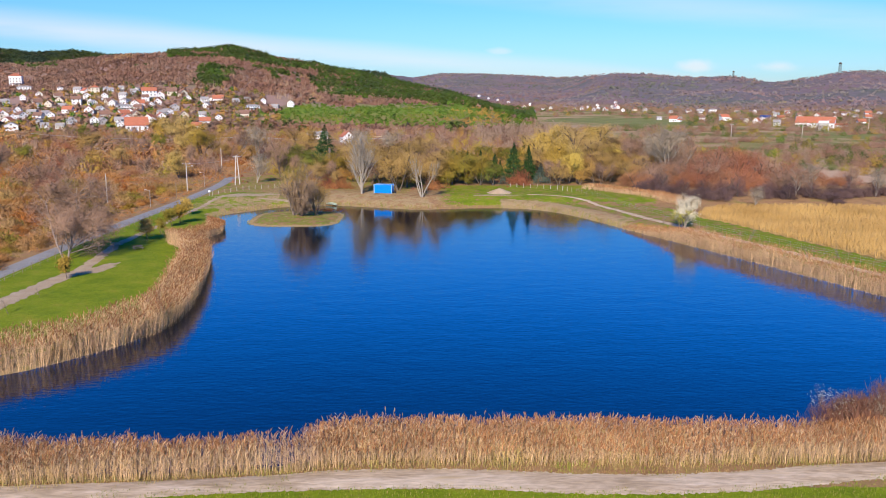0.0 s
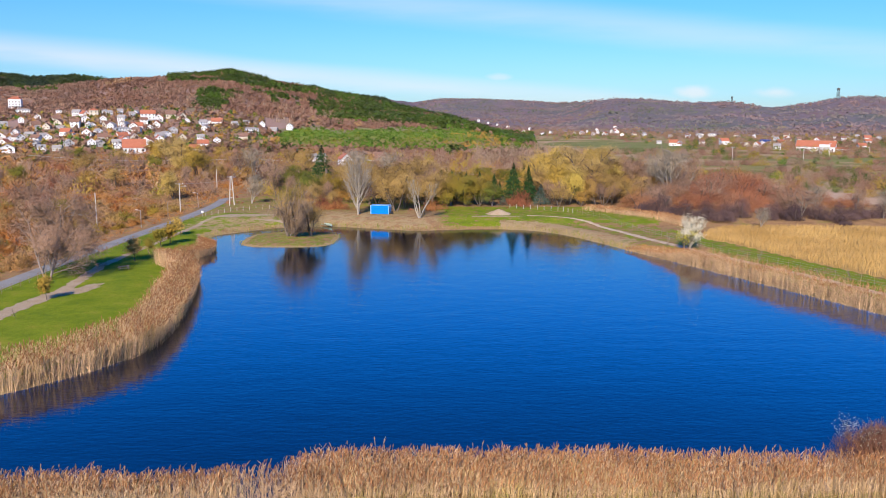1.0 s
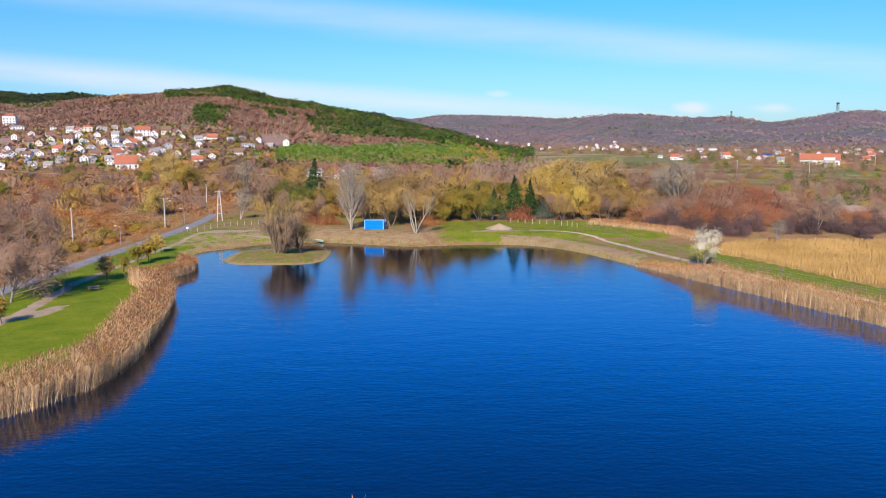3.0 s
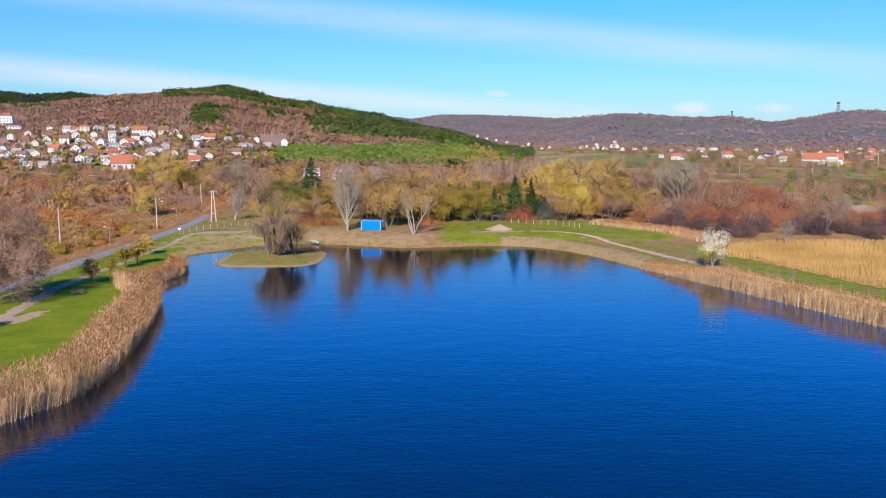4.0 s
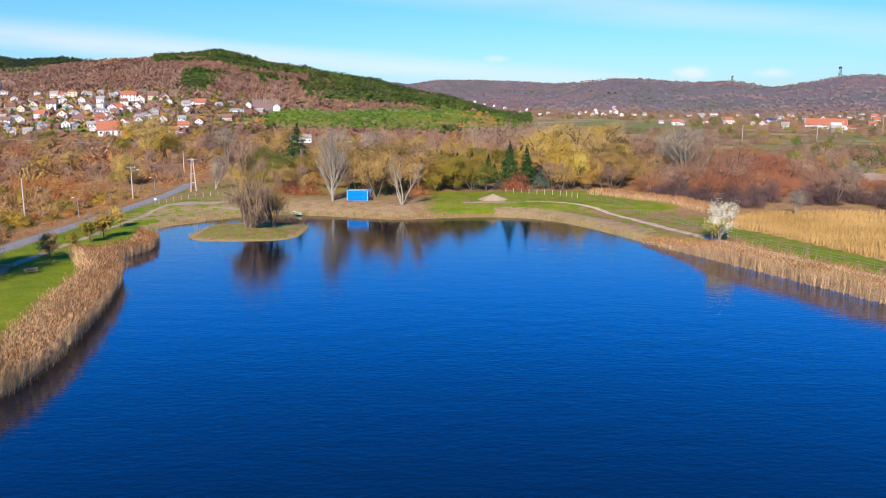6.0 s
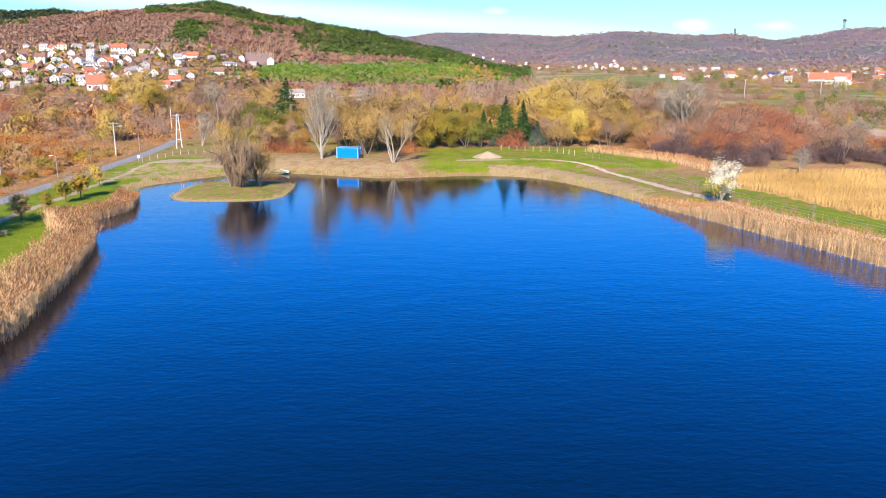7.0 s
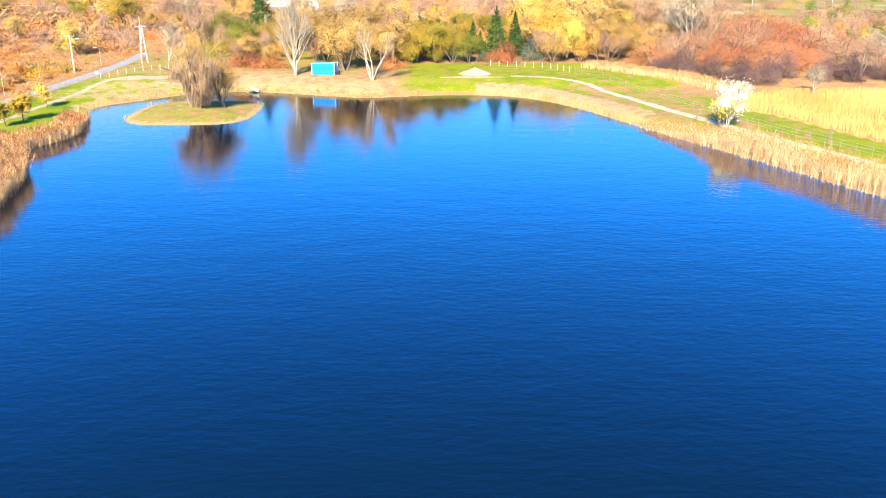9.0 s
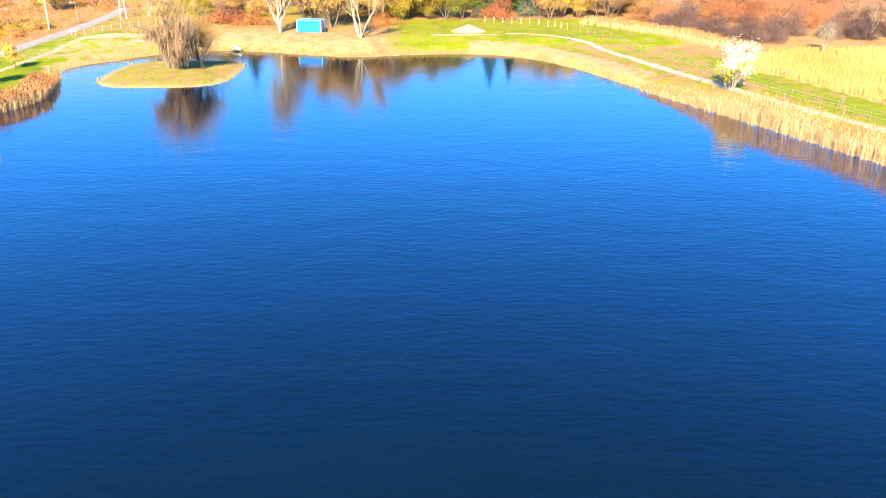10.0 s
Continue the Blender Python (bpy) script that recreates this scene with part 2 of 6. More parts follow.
M_BLUE_PALE = surface("pale_blue_paint", [(0.3, (0.198, 0.406, 0.720)), (0.7, (0.248, 0.468, 0.780))], 0.8, 0.5, 8.0, 0.1, 0.01)
M_DARK = surface("dark_rubber", [(0.3, (0.02, 0.02, 0.022)), (0.7, (0.04, 0.04, 0.042))], 3.0, 0.6)
M_BOAT = surface("faded_green_hull", [(0.3, (0.42, 0.55, 0.40)), (0.7, (0.55, 0.66, 0.50))], 1.5, 0.6, 14.0)
M_GLASS = surface("window_glass", [(0.3, (0.03, 0.04, 0.05)), (0.7, (0.06, 0.07, 0.08))], 0.5, 0.12, 5.0, 0.02, 0.01, spec=0.6)
M_WHITE = surface("white_render", [(0.3, (0.80, 0.77, 0.72)), (0.7, (0.87, 0.85, 0.81))], 0.4, 0.9, 6.0, 0.15, 0.02)
M_CREAM = surface("cream_render", [(0.3, (0.62, 0.54, 0.40)), (0.7, (0.72, 0.64, 0.50))], 0.4, 0.9, 6.0, 0.15, 0.02)
M_GREYWALL = surface("grey_render", [(0.3, (0.42, 0.40, 0.37)), (0.7, (0.54, 0.52, 0.48))], 0.4, 0.9, 6.0, 0.15, 0.02)
M_PINKWALL = surface("pink_render", [(0.3, (0.45, 0.20, 0.15)), (0.7, (0.55, 0.28, 0.21))], 0.4, 0.9, 6.0, 0.15, 0.02)
TILE = dict(scale=0.6, rough=0.8, fine=5.0, strength=0.4, dist=0.05, stretch=(1, 1, 4))
M_ROOF_RED = surface("red_tile", [(0.3, (0.40, 0.13, 0.07)), (0.7, (0.52, 0.19, 0.105))], **TILE)
M_ROOF_BROWN = surface("brown_tile", [(0.3, (0.20, 0.11, 0.075)), (0.7, (0.30, 0.17, 0.12))], **TILE)
M_ROOF_GREY = surface("grey_slate", [(0.3, (0.30, 0.28, 0.26)), (0.7, (0.46, 0.42, 0.39))], **TILE)
M_ROOF_BLUE = surface("blue_sheet", [(0.3, (0.02, 0.05, 0.20)), (0.7, (0.03, 0.08, 0.28))], **TILE)

# water: dark and clear, wind ripples at two scales
M_WATER, nt, b = mat("pond_water", 0.04, 0.0, 0.5)
b.inputs["IOR"].default_value = 1.5
wcol = ramp(nt, [(0.3, (0.0006, 0.0045, 0.013)), (0.7, (0.0006, 0.0065, 0.018))], noise_of(nt, 0.02, 3))
nt.links.new(wcol, b.inputs["Base Color"])
r1 = noise_of(nt, 1.7, 3, 0.6, stretch=(0.45, 1.0, 1.0))
r2 = noise_of(nt, 0.33, 2, 0.5, stretch=(0.5, 1.0, 1.0))
w_at = nt.nodes.new("ShaderNodeTexCoord")
w_xyz = nt.nodes.new("ShaderNodeSeparateXYZ")
nt.links.new(w_at.outputs["Object"], w_xyz.inputs[0])
lee = nt.nodes.new("ShaderNodeMapRange")        # the far bank shelters the water below it from the wind
for k_, v_ in (("From Min", 120.0), ("From Max", 216.0), ("To Min", 1.0), ("To Max", 0.4)):
    lee.inputs[k_].default_value = v_
nt.links.new(w_xyz.outputs["Y"], lee.inputs[0])
rips = calc(nt, "MULTIPLY", calc(nt, "MULTIPLY_ADD", r2, 1.2, r1), lee.outputs[0])
bump(nt, b, rips, 0.26, 0.1)


# ---- mesh helpers ----
def link(name, me, material, parent=None, label=""):
    for m in material if isinstance(material, (list, tuple)) else [material]:
        me.materials.append(m)
    ob = new(name, me)
    if parent:
        ob.parent = parent
    if label:
        ob["label"] = label
    return ob


def part(name, bm, material, parent=None, label="", smooth=False):
    me = bpy.data.meshes.new(name)
    bm.to_mesh(me)
    bm.free()
    if smooth:
        me.shade_smooth()
    return link(name, me, material, parent, label)


def grid_mesh(name, verts, faces, tint=None, mat_index=None, smooth=False):
    """A mesh from arrays: verts (n, 3), faces (m, 3 or 4)."""
    me = bpy.data.meshes.new(name)
    verts, faces = np.asarray(verts, np.float32), np.asarray(faces, np.int32)
    k = faces.shape[1]
    me.vertices.add(len(verts))
    me.vertices.foreach_set("co", verts.ravel())
    me.loops.add(faces.size)
    me.loops.foreach_set("vertex_index", faces.ravel())
    me.polygons.add(len(faces))
    me.polygons.foreach_set("loop_start", np.arange(0, faces.size, k, dtype=np.int32))
    if mat_index is not None:
        me.polygons.foreach_set("material_index", np.asarray(mat_index, np.int32))
    if tint is not None:
        a = me.attributes.new("tint", "FLOAT", "POINT")
        a.data.foreach_set("value", np.asarray(tint, np.float32))
    me.update(calc_edges=True)
    if smooth:
        me.shade_smooth()
    return me


def puff(V, F, lobes, seed=0, up=0.15, loose=0.3):
    """Turns loose leaves or twigs outwards round the boughs that carry them, as plants do."""
    rng = np.random.default_rng(seed)
    c = V[F].mean(1)
    mid_ = c.mean(0)
    k = c[rng.choice(len(c), lobes, replace=False)]
    for _ in range(3):
        near = np.argmin(((c[:, None] - k[None]) ** 2).sum(-1), 1)
        k = np.array([c[near == i].mean(0) if (near == i).any() else k[i] for i in range(lobes)])
    k = k + (mid_ - k) * 0.4
    n = c - k[near]
    n /= np.linalg.norm(n, axis=1)[:, None] + 1e-9
    n += rng.normal(0, loose, n.shape) + np.array((0, 0, up))
    n /= np.linalg.norm(n, axis=1)[:, None] + 1e-9
    foot, wid = (V[F[:, 0]] + V[F[:, 1]]) / 2, np.linalg.norm(V[F[:, 1]] - V[F[:, 0]], axis=1)
    axis = V[F[:, 2]] - foot
    size = np.linalg.norm(axis, axis=1)
    axis = axis - n * ((axis * n).sum(1) * 0.75)[:, None] + rng.normal(0, 0.12, n.shape) * size[:, None]
    axis *= (size / (np.linalg.norm(axis, axis=1) + 1e-9))[:, None]
    w = np.cross(axis, n)
    w *= (wid / 2 / (np.linalg.norm(w, axis=1) + 1e-9))[:, None]
    foot = c - axis / 3
    return np.stack([foot + w, foot - w, foot + axis], 1).reshape(-1, 3), np.arange(3 * len(F)).reshape(-1, 3)


def box(bm, x0, x1, y0, y1, z0, z1):
    vs = [bm.verts.new((x, y, z)) for z in (z0, z1) for x, y in ((x0, y0), (x1, y0), (x1, y1), (x0, y1))]
    for q in ((0, 3, 2, 1), (4, 5, 6, 7), (0, 1, 5, 4), (1, 2, 6, 5), (2, 3, 7, 6), (3, 0, 4, 7)):
        bm.faces.new([vs[i] for i in q])


def boxed(*boxes):
    bm = bmesh.new()
    for q in boxes:
        box(bm, *q)
    return bm


def rod(bm, a, b, ra, rb, n=6):
    a, b = Vector(a), Vector(b)
    q = (b - a).to_track_quat("Z", "Y")
    rings = []
    for p, r in ((a, ra), (b, rb)):
        rings.append([bm.verts.new(p + q @ Vector((r * math.cos(6.2832 * i / n), r * math.sin(6.2832 * i / n), 0))) for i in range(n)])
    for i in range(n):
        bm.faces.new((rings[0][i], rings[0][(i + 1) % n], rings[1][(i + 1) % n], rings[1][i]))
    bm.faces.new(rings[1])
    bm.faces.new(rings[0][::-1])


def rodded(*rods):
    bm = bmesh.new()
    for q in rods:
        rod(bm, *q)
    return bm


# ---- plan: the pond and the land ----
def smooth_line(pts, closed=False, step=6):
    p = np.array(pts, float)
    n = len(p)
    out = []
    for i in range(n if closed else n - 1):
        a, b_, c, d = (p[(i + k) % n] if closed else p[min(max(i + k, 0), n - 1)] for k in (-1, 0, 1, 2))
        for t in np.arange(step) / step:
            out.append(0.5 * (2 * b_ + (c - a) * t + (2 * a - 5 * b_ + 4 * c - d) * t * t + (3 * b_ - a - 3 * c + d) * t ** 3))
    if not closed:
        out.append(p[-1])
    return np.array(out)


POND = smooth_line([(-66, 76), (-58, 87), (-47, 95), (-40, 106), (-38.5, 117), (-42, 140), (-47, 160), (-54, 171.5), (-50.5, 184), (-54, 199),
                    (-57, 210), (-51, 219), (-42, 227.5), (-30, 229.5), (-15, 224), (-6, 221.7), (7, 224.3), (20, 223.5), (28, 217.5), (34, 207.5), (41, 190),
                    (48, 173), (55, 156), (64, 133), (71, 112), (70, 90), (56, 74), (30, 70.5), (13, 71.5), (-10, 71.5), (-17, 68.5), (-38, 68)], True)
ISLE_C, ISLE_R = np.array((-36.7, 206.0)), np.array((11.3, 12.8))
ROAD = smooth_line([(-73.5, 60), (-75.2, 110), (-75.4, 140), (-75.0, 170), (-74.4, 195), (-73.3, 220), (-72.6, 243), (-72.8, 272), (-75.0, 296)])


def seg_dist(P, line, closed=False):
    d = np.full(len(P), 1e9)
    n = len(line)
    for i in range(n if closed else n - 1):
        a, b_ = line[i], line[(i + 1) % n]
        ab = b_ - a
        t = np.clip(((P - a) @ ab) / (ab @ ab + 1e-9), 0, 1)
        d = np.minimum(d, np.hypot(*(P - a - t[:, None] * ab).T))
    return d


def inside(P, poly):
    r = np.zeros(len(P), bool)
    for a, b_ in zip(poly, np.roll(poly, -1, 0)):
        if a[1] != b_[1]:
            r ^= ((a[1] > P[:, 1]) != (b_[1] > P[:, 1])) & (P[:, 0] < (b_[0] - a[0]) * (P[:, 1] - a[1]) / (b_[1] - a[1]) + a[0])
    return r


def shore(P):
    """Signed distance to the bank, positive on land."""
    near = (P[:, 0] > -180) & (P[:, 0] < 190) & (P[:, 1] > -20) & (P[:, 1] < 330)
    d = np.full(len(P), 100.0)
    q = P[near]
    if len(q):
        e = seg_dist(q, POND, True) * np.where(inside(q, POND), -1, 1)
        k = np.abs((q - ISLE_C) / ISLE_R)
        isle = (1 - (k ** 3.4).sum(1) ** (1 / 3.4)) * 11.0
        d[near] = np.maximum(e, isle)
    return d


def ridge(xs, ys, ax):
    return (158 - np.interp(ax, xs, ys)) / 1444.0


NEAR_X = (-300, 0, 100, 170, 250, 300, 350, 440, 500, 560, 620, 700, 760, 820, 870, 920, 980)
NEAR_Y = (146, 130, 124, 112, 101, 99, 92, 85, 97, 109, 124, 140, 150, 166, 183, 203, 222)
FAR_X = (-300, 0, 60, 100, 170, 220, 330, 440, 600, 650, 700, 750, 800, 850, 950, 1000, 1040, 1100, 1150, 1200, 1260, 1300, 1340, 1370, 1400, 1450, 1495, 1540, 1700)
FAR_Y = (105, 97, 98, 102, 98, 103, 106, 112, 125, 127, 131, 136, 130, 130, 133, 137, 135, 130, 131, 135, 137, 134, 140, 146, 143, 138, 130, 129, 134)


def smoothstep(t):
    t = np.clip(t, 0, 1)
    return t * t * (3 - 2 * t)


def land(P):
    """Height of the land at points (n, 2)."""
    P = np.asarray(P, float)
    d = shore(P)
    z = np.where(d < 0, np.maximum(d * 0.35, -1.6), 1.05 * smoothstep(d / 5.0) + 0.02)
    z = z + 1.15 * smoothstep((d - 1.5) / 11) * smoothstep((P[:, 1] - 221) / 12) * np.maximum(smoothstep((P[:, 0] + 71) / 12), smoothstep((P[:, 1] - 300) / 60)) * (np.abs(P[:, 0]) < 400) * (P[:, 1] < 900)
    isle = np.abs((P - ISLE_C) / ISLE_R).max(1) < 1
    z = np.where(isle & (d > 0), np.minimum(z, 0.28 + 0.04 * d), z)
    off = P - np.array((-3.0, 4.0))
    dist = np.hypot(*off.T)
    ax = 784 + 1444 * off[:, 0] / np.maximum(off[:, 1], 1)
    ax = np.where(off[:, 1] < 60, np.where(off[:, 0] < 0, -300, 1700), np.clip(ax, -300, 1700))
    back = smoothstep((off[:, 1] + 300) / 600)
    # near hill on the one side, far ridges all round
    d0, d1 = np.interp(ax, (-300, 400, 800, 980), (560, 600, 640, 660)), np.interp(ax, (-300, 450, 650, 800, 980), (1250, 1300, 1250, 1050, 800))
    h1 = np.maximum(31 + ridge(NEAR_X, NEAR_Y, ax) * d1, 0)
    s = (dist - d0) / (d1 - d0)
    near = h1 * np.where(s < 1, np.clip(s, 0, 1) ** 1.12, 1 - 0.5 * smoothstep((s - 1) / 0.9))
    e0, e1 = np.interp(ax, (-300, 700, 800, 1000, 1100, 1700), (1500, 1500, 1750, 1700, 1450, 1350)), np.interp(ax, (-300, 700, 780, 1000, 1080, 1700), (2400, 2500, 3600, 3500, 2500, 2500))
    h2 = np.maximum(31 + (ridge(FAR_X, FAR_Y, ax) + 0.0028 * smoothstep((ax - 560) / 160)) * e1, 0)
    s = (dist - e0) / (e1 - e0)
    far = h2 * np.where(s < 1, np.clip(s, 0, 1) ** 1.25, 1)
    rough = np.array([noise.fractal(Vector((x / 170.0, y / 170.0, 0)), 1.0, 2.0, 4) for x, y in P]) if len(P) < 400000 else 0
    hills = np.maximum(near, far) * back
    spur = np.array([noise.fractal(Vector((x / 420.0, y / 420.0, 4)), 1.0, 2.0, 2) for x, y in P]) if len(P) < 400000 else 0
    below = np.clip(hills / np.maximum(np.where(far > near, h2, h1), 1), 0, 1)
    relief = spur * 20 * np.clip(hills / 25, 0, 1) * smoothstep((0.92 - below) / 0.25) * np.clip((dist - 950) / 300, 0, 1)
    return z + hills + relief + rough * np.clip(hills * 0.12, 0, 7) * np.clip((e1 + 100 - dist) / 300, 0.15, 1)


def land_z(x, y):
    return float(land(np.array([(x, y)]))[0])


# ---- ground sheet ----
def steps(lo, fine_lo, fine_hi, hi, fine, growth=1.09):
    mid = list(np.arange(fine_lo, fine_hi + 0.01, fine))
    up, st, v = [], fine, fine_hi
    while v < hi:
        st = min(st * growth, 60)
        v += st
        up.append(v)
    down, st, v = [], fine, fine_lo
    while v > lo:
        st = min(st * growth, 60)
        v -= st
        down.append(v)
    return np.array(down[::-1] + mid + up)


gx, gy = steps(-3400, -82, 90, 3400, 1.0), steps(-900, 58, 250, 4400, 1.0)
GX, GY = np.meshgrid(gx, gy)
GP = np.stack([GX.ravel(), GY.ravel()], 1)
gz = land(GP)
gd = shore(GP)
nx, ny = len(gx), len(gy)
idx = np.arange(nx * ny).reshape(ny, nx)
quads = np.stack([idx[:-1, :-1], idx[:-1, 1:], idx[1:, 1:], idx[1:, :-1]], -1).reshape(-1, 4)
ground_me = grid_mesh("ground", np.column_stack([GP, gz]), quads, smooth=True)

LAWN_L = smooth_line([(-70, 60), (-73, 110), (-73.3, 150), (-72.6, 200), (-71, 240), (-48, 240), (-40, 233), (-56, 219), (-53, 200), (-52, 175), (-44, 150), (-40, 115), (-55, 80)], True)
FIELD = smooth_line([(62.5, 203), (66, 193), (69.2, 182), (73, 169), (80, 148), (93, 116), (150, 110), (165, 190), (118, 216), (76, 219)], True)


def patchy(P, k, s_, octaves=3):
    return np.array([noise.fractal(Vector((x / k, y / k, s_)), 1.0, 2.0, octaves) for x, y in P])


def hill_cover(P):
    """Green scrub and pine wood on the near hill, True or False each, with the two scales of patches."""
    off = P - np.array((-3.0, 4.0))
    ax, d = 784 + 1444 * off[:, 0] / np.maximum(off[:, 1], 1), np.hypot(*off.T)
    coarse, fine_ = patchy(P, 110, 3), patchy(P, 34, 6, 2)
    meadow_top = np.interp(ax, (470, 560, 700, 860, 960), (700, 800, 860, 880, 820))
    green = (ax > 470) & (d < meadow_top + 60 * coarse + 25 * fine_) & (d > 650)
    crest = (ax > 330) & (d > np.interp(ax, (330, 470, 600, 900), (1190, 1080, 960, 820)) + 90 * coarse)
    pine = ((crest & (coarse + 0.5 * fine_ > -0.22)) | ((ax > 380) & (coarse + 0.4 * fine_ > 0.18)) | (coarse + 0.3 * fine_ > 0.62)) & ~green
    return ax, d, coarse, fine_, green, pine


def zone(P):
    """Cover of the land: lawn, dry bank, yellow field, open meadow, and the hills' green, each 0 to 1."""
    d = shore(P)
    x, y = P.T
    lawn = np.where(inside(P, LAWN_L), 1.1, 0.0)
    right = (y > 90) & (y < 262) & (x > -10) & (d > 2.5) & (d < 27 + np.clip((y - 222) * 0.8, 0, 20)) & ~inside(P, FIELD)
    lawn = np.where(right, np.where((x > 58) | (y > 226), 0.6, 0.48) * smoothstep((x + 10) / 14), lawn)
    lawn = np.where((y < 62.5) & (d > 4), 0.8, lawn)
    lawn = np.where((np.abs((P - ISLE_C) / ISLE_R).max(1) < 1) & (d > 0), 0.5, lawn)
    lawn = np.where((x > -72) & (x < 5) & (y > 212) & (y < 300) & (d > 3) & (lawn == 0), 0.46, lawn)
    dry = np.where((d > -1) & (d < 3.0), 1.0, 0.0)
    dry = np.where((x > -8) & (x < 46) & (y > 195) & (d >= 3.0) & (d < 7.5), 0.62, dry)
    isle = np.abs((P - ISLE_C) / ISLE_R).max(1) < 1.05
    dry = np.where(isle & (d > 1.0), 0.35, dry)
    dry = np.where((x > -75) & (x < 16) & (y > 215) & (d < 40) & (d > 0) & (y < 268), (0.56 - 0.012 * np.clip(d - 8, 0, 20)) * smoothstep((16 - x) / 26), dry)
    field = np.where(inside(P, FIELD), 1.0, 0.0)
    dist = np.hypot(x, y)
    meadow = np.where((dist > 330) & (x > 60) & (dist < 1400), 1.0, 0.0)
    return lawn, dry, field, meadow


for key, val in zip(("lawn", "dry", "field", "meadow"), zone(GP)):
    ground_me.attributes.new(key, "FLOAT", "POINT").data.foreach_set("value", val.astype(np.float32))
# how far the ground takes on the hazed colour of the distant hills
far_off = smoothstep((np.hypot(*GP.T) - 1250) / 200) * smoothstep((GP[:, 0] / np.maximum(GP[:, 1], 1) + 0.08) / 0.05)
slope = np.where((np.hypot(*GP.T) > 600) & (np.hypot(*GP.T) < 1600) & (GP[:, 1] > 300) & (GP[:, 0] < 160))[0]
g_green, g_pine = np.zeros(len(GP)), np.zeros(len(GP))
_, _, _, _, g_green[slope], g_pine[slope] = hill_cover(GP[slope])
ground_me.attributes.new("hill_green", "FLOAT", "POINT").data.foreach_set("value", g_green.astype(np.float32))
ground_me.attributes.new("hill_pine", "FLOAT", "POINT").data.foreach_set("value", g_pine.astype(np.float32))
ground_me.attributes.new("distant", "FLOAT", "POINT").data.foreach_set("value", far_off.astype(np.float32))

M_GROUND, nt, b = mat("ground_cover", 0.95, 0, 0.1)


def attr(name):
    a = nt.nodes.new("ShaderNodeAttribute")
    a.attribute_name = name
    return a.outputs["Fac"]


n_patch = noise_of(nt, 0.45, 5, 0.75)
n_big, n_mid, n_fine = noise_of(nt, 0.02, 4), noise_of(nt, 0.25, 5, 0.65), noise_of(nt, 2.5, 4, 0.7)
c_scrub = ramp(nt, [(0.3, (0.22, 0.125, 0.058)), (0.5, (0.34, 0.20, 0.10)), (0.7, (0.25, 0.20, 0.058))], n_mid)
c_lawn = ramp(nt, [(0.3, (0.12, 0.18, 0.008)), (0.55, (0.185, 0.235, 0.012)), (0.75, (0.28, 0.255, 0.03))], n_mid)
c_dry = ramp(nt, [(0.3, (0.29, 0.205, 0.09)), (0.55, (0.39, 0.275, 0.145)), (0.75, (0.23, 0.21, 0.06))], n_mid)
c_field = ramp(nt, [(0.3, (0.44, 0.28, 0.09)), (0.7, (0.58, 0.38, 0.14))], n_mid)
c_mead = ramp(nt, [(0.38, (0.165, 0.17, 0.04)), (0.5, (0.27, 0.23, 0.08)), (0.6, (0.42, 0.29, 0.165))], n_big)
c_hill = ramp(nt, [(0.3, (0.33, 0.20, 0.155)), (0.5, (0.37, 0.235, 0.185)), (0.7, (0.30, 0.225, 0.15))], noise_of(nt, 0.012, 5, 0.65))
# distant woods as ground: purple-brown mottling, with bluish aerial haze painted in
c_far_hazed = ramp(nt, [(0.34, (0.235, 0.155, 0.15)), (0.45, (0.19, 0.15, 0.16)), (0.55, (0.165, 0.147, 0.148)), (0.64, (0.125, 0.135, 0.105)), (0.72, (0.28, 0.195, 0.145))], noise_of(nt, 0.0045, 8, 0.66))
c_far_hazed = blend(nt, c_far_hazed, ramp(nt, [(0.3, (0.66, 0.66, 0.66)), (0.7, (1.25, 1.22, 1.2))], noise_of(nt, 0.05, 5, 0.75)), 0.5, "MULTIPLY")
c_hill = blend(nt, c_hill, ramp(nt, [(0.35, (0.13, 0.21, 0.025)), (0.65, (0.20, 0.285, 0.035))], noise_of(nt, 0.06, 4, 0.7)), attr("hill_green"))
c_hill = blend(nt, c_hill, (0.14, 0.155, 0.06), calc(nt, "MULTIPLY", attr("hill_pine"), 0.75))
c_hill = blend(nt, c_hill, c_far_hazed, attr("distant"))
at_ = nt.nodes.new("ShaderNodeTexCoord")
at_z = nt.nodes.new("ShaderNodeSeparateXYZ")
nt.links.new(at_.outputs["Object"], at_z.inputs[0])
rise = nt.nodes.new("ShaderNodeMapRange")
rise.inputs["From Min"].default_value, rise.inputs["From Max"].default_value = 5.0, 14.0
nt.links.new(at_z.outputs["Z"], rise.inputs[0])
col = blend(nt, c_scrub, c_hill, rise.outputs[0])
for key, c in (("meadow", c_mead), ("field", c_field), ("lawn", c_lawn), ("dry", c_dry)):
    f = calc(nt, "ADD", attr(key), calc(nt, "MULTIPLY_ADD", n_patch, 1.6, -0.8))
    mask = ramp(nt, [(0.42, (0, 0, 0)), (0.58, (1, 1, 1))], f)
    col = blend(nt, col, c, mask)
col = blend(nt, col, ramp(nt, [(0.25, (0.7, 0.7, 0.7)), (0.75, (1.2, 1.2, 1.2))], n_fine), 0.8, "MULTIPLY")
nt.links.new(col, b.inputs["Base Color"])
bump(nt, b, n_fine, 0.6, 0.15)
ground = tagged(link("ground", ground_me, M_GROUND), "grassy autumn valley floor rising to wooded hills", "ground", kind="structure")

# ---- water ----
bm = bmesh.new()
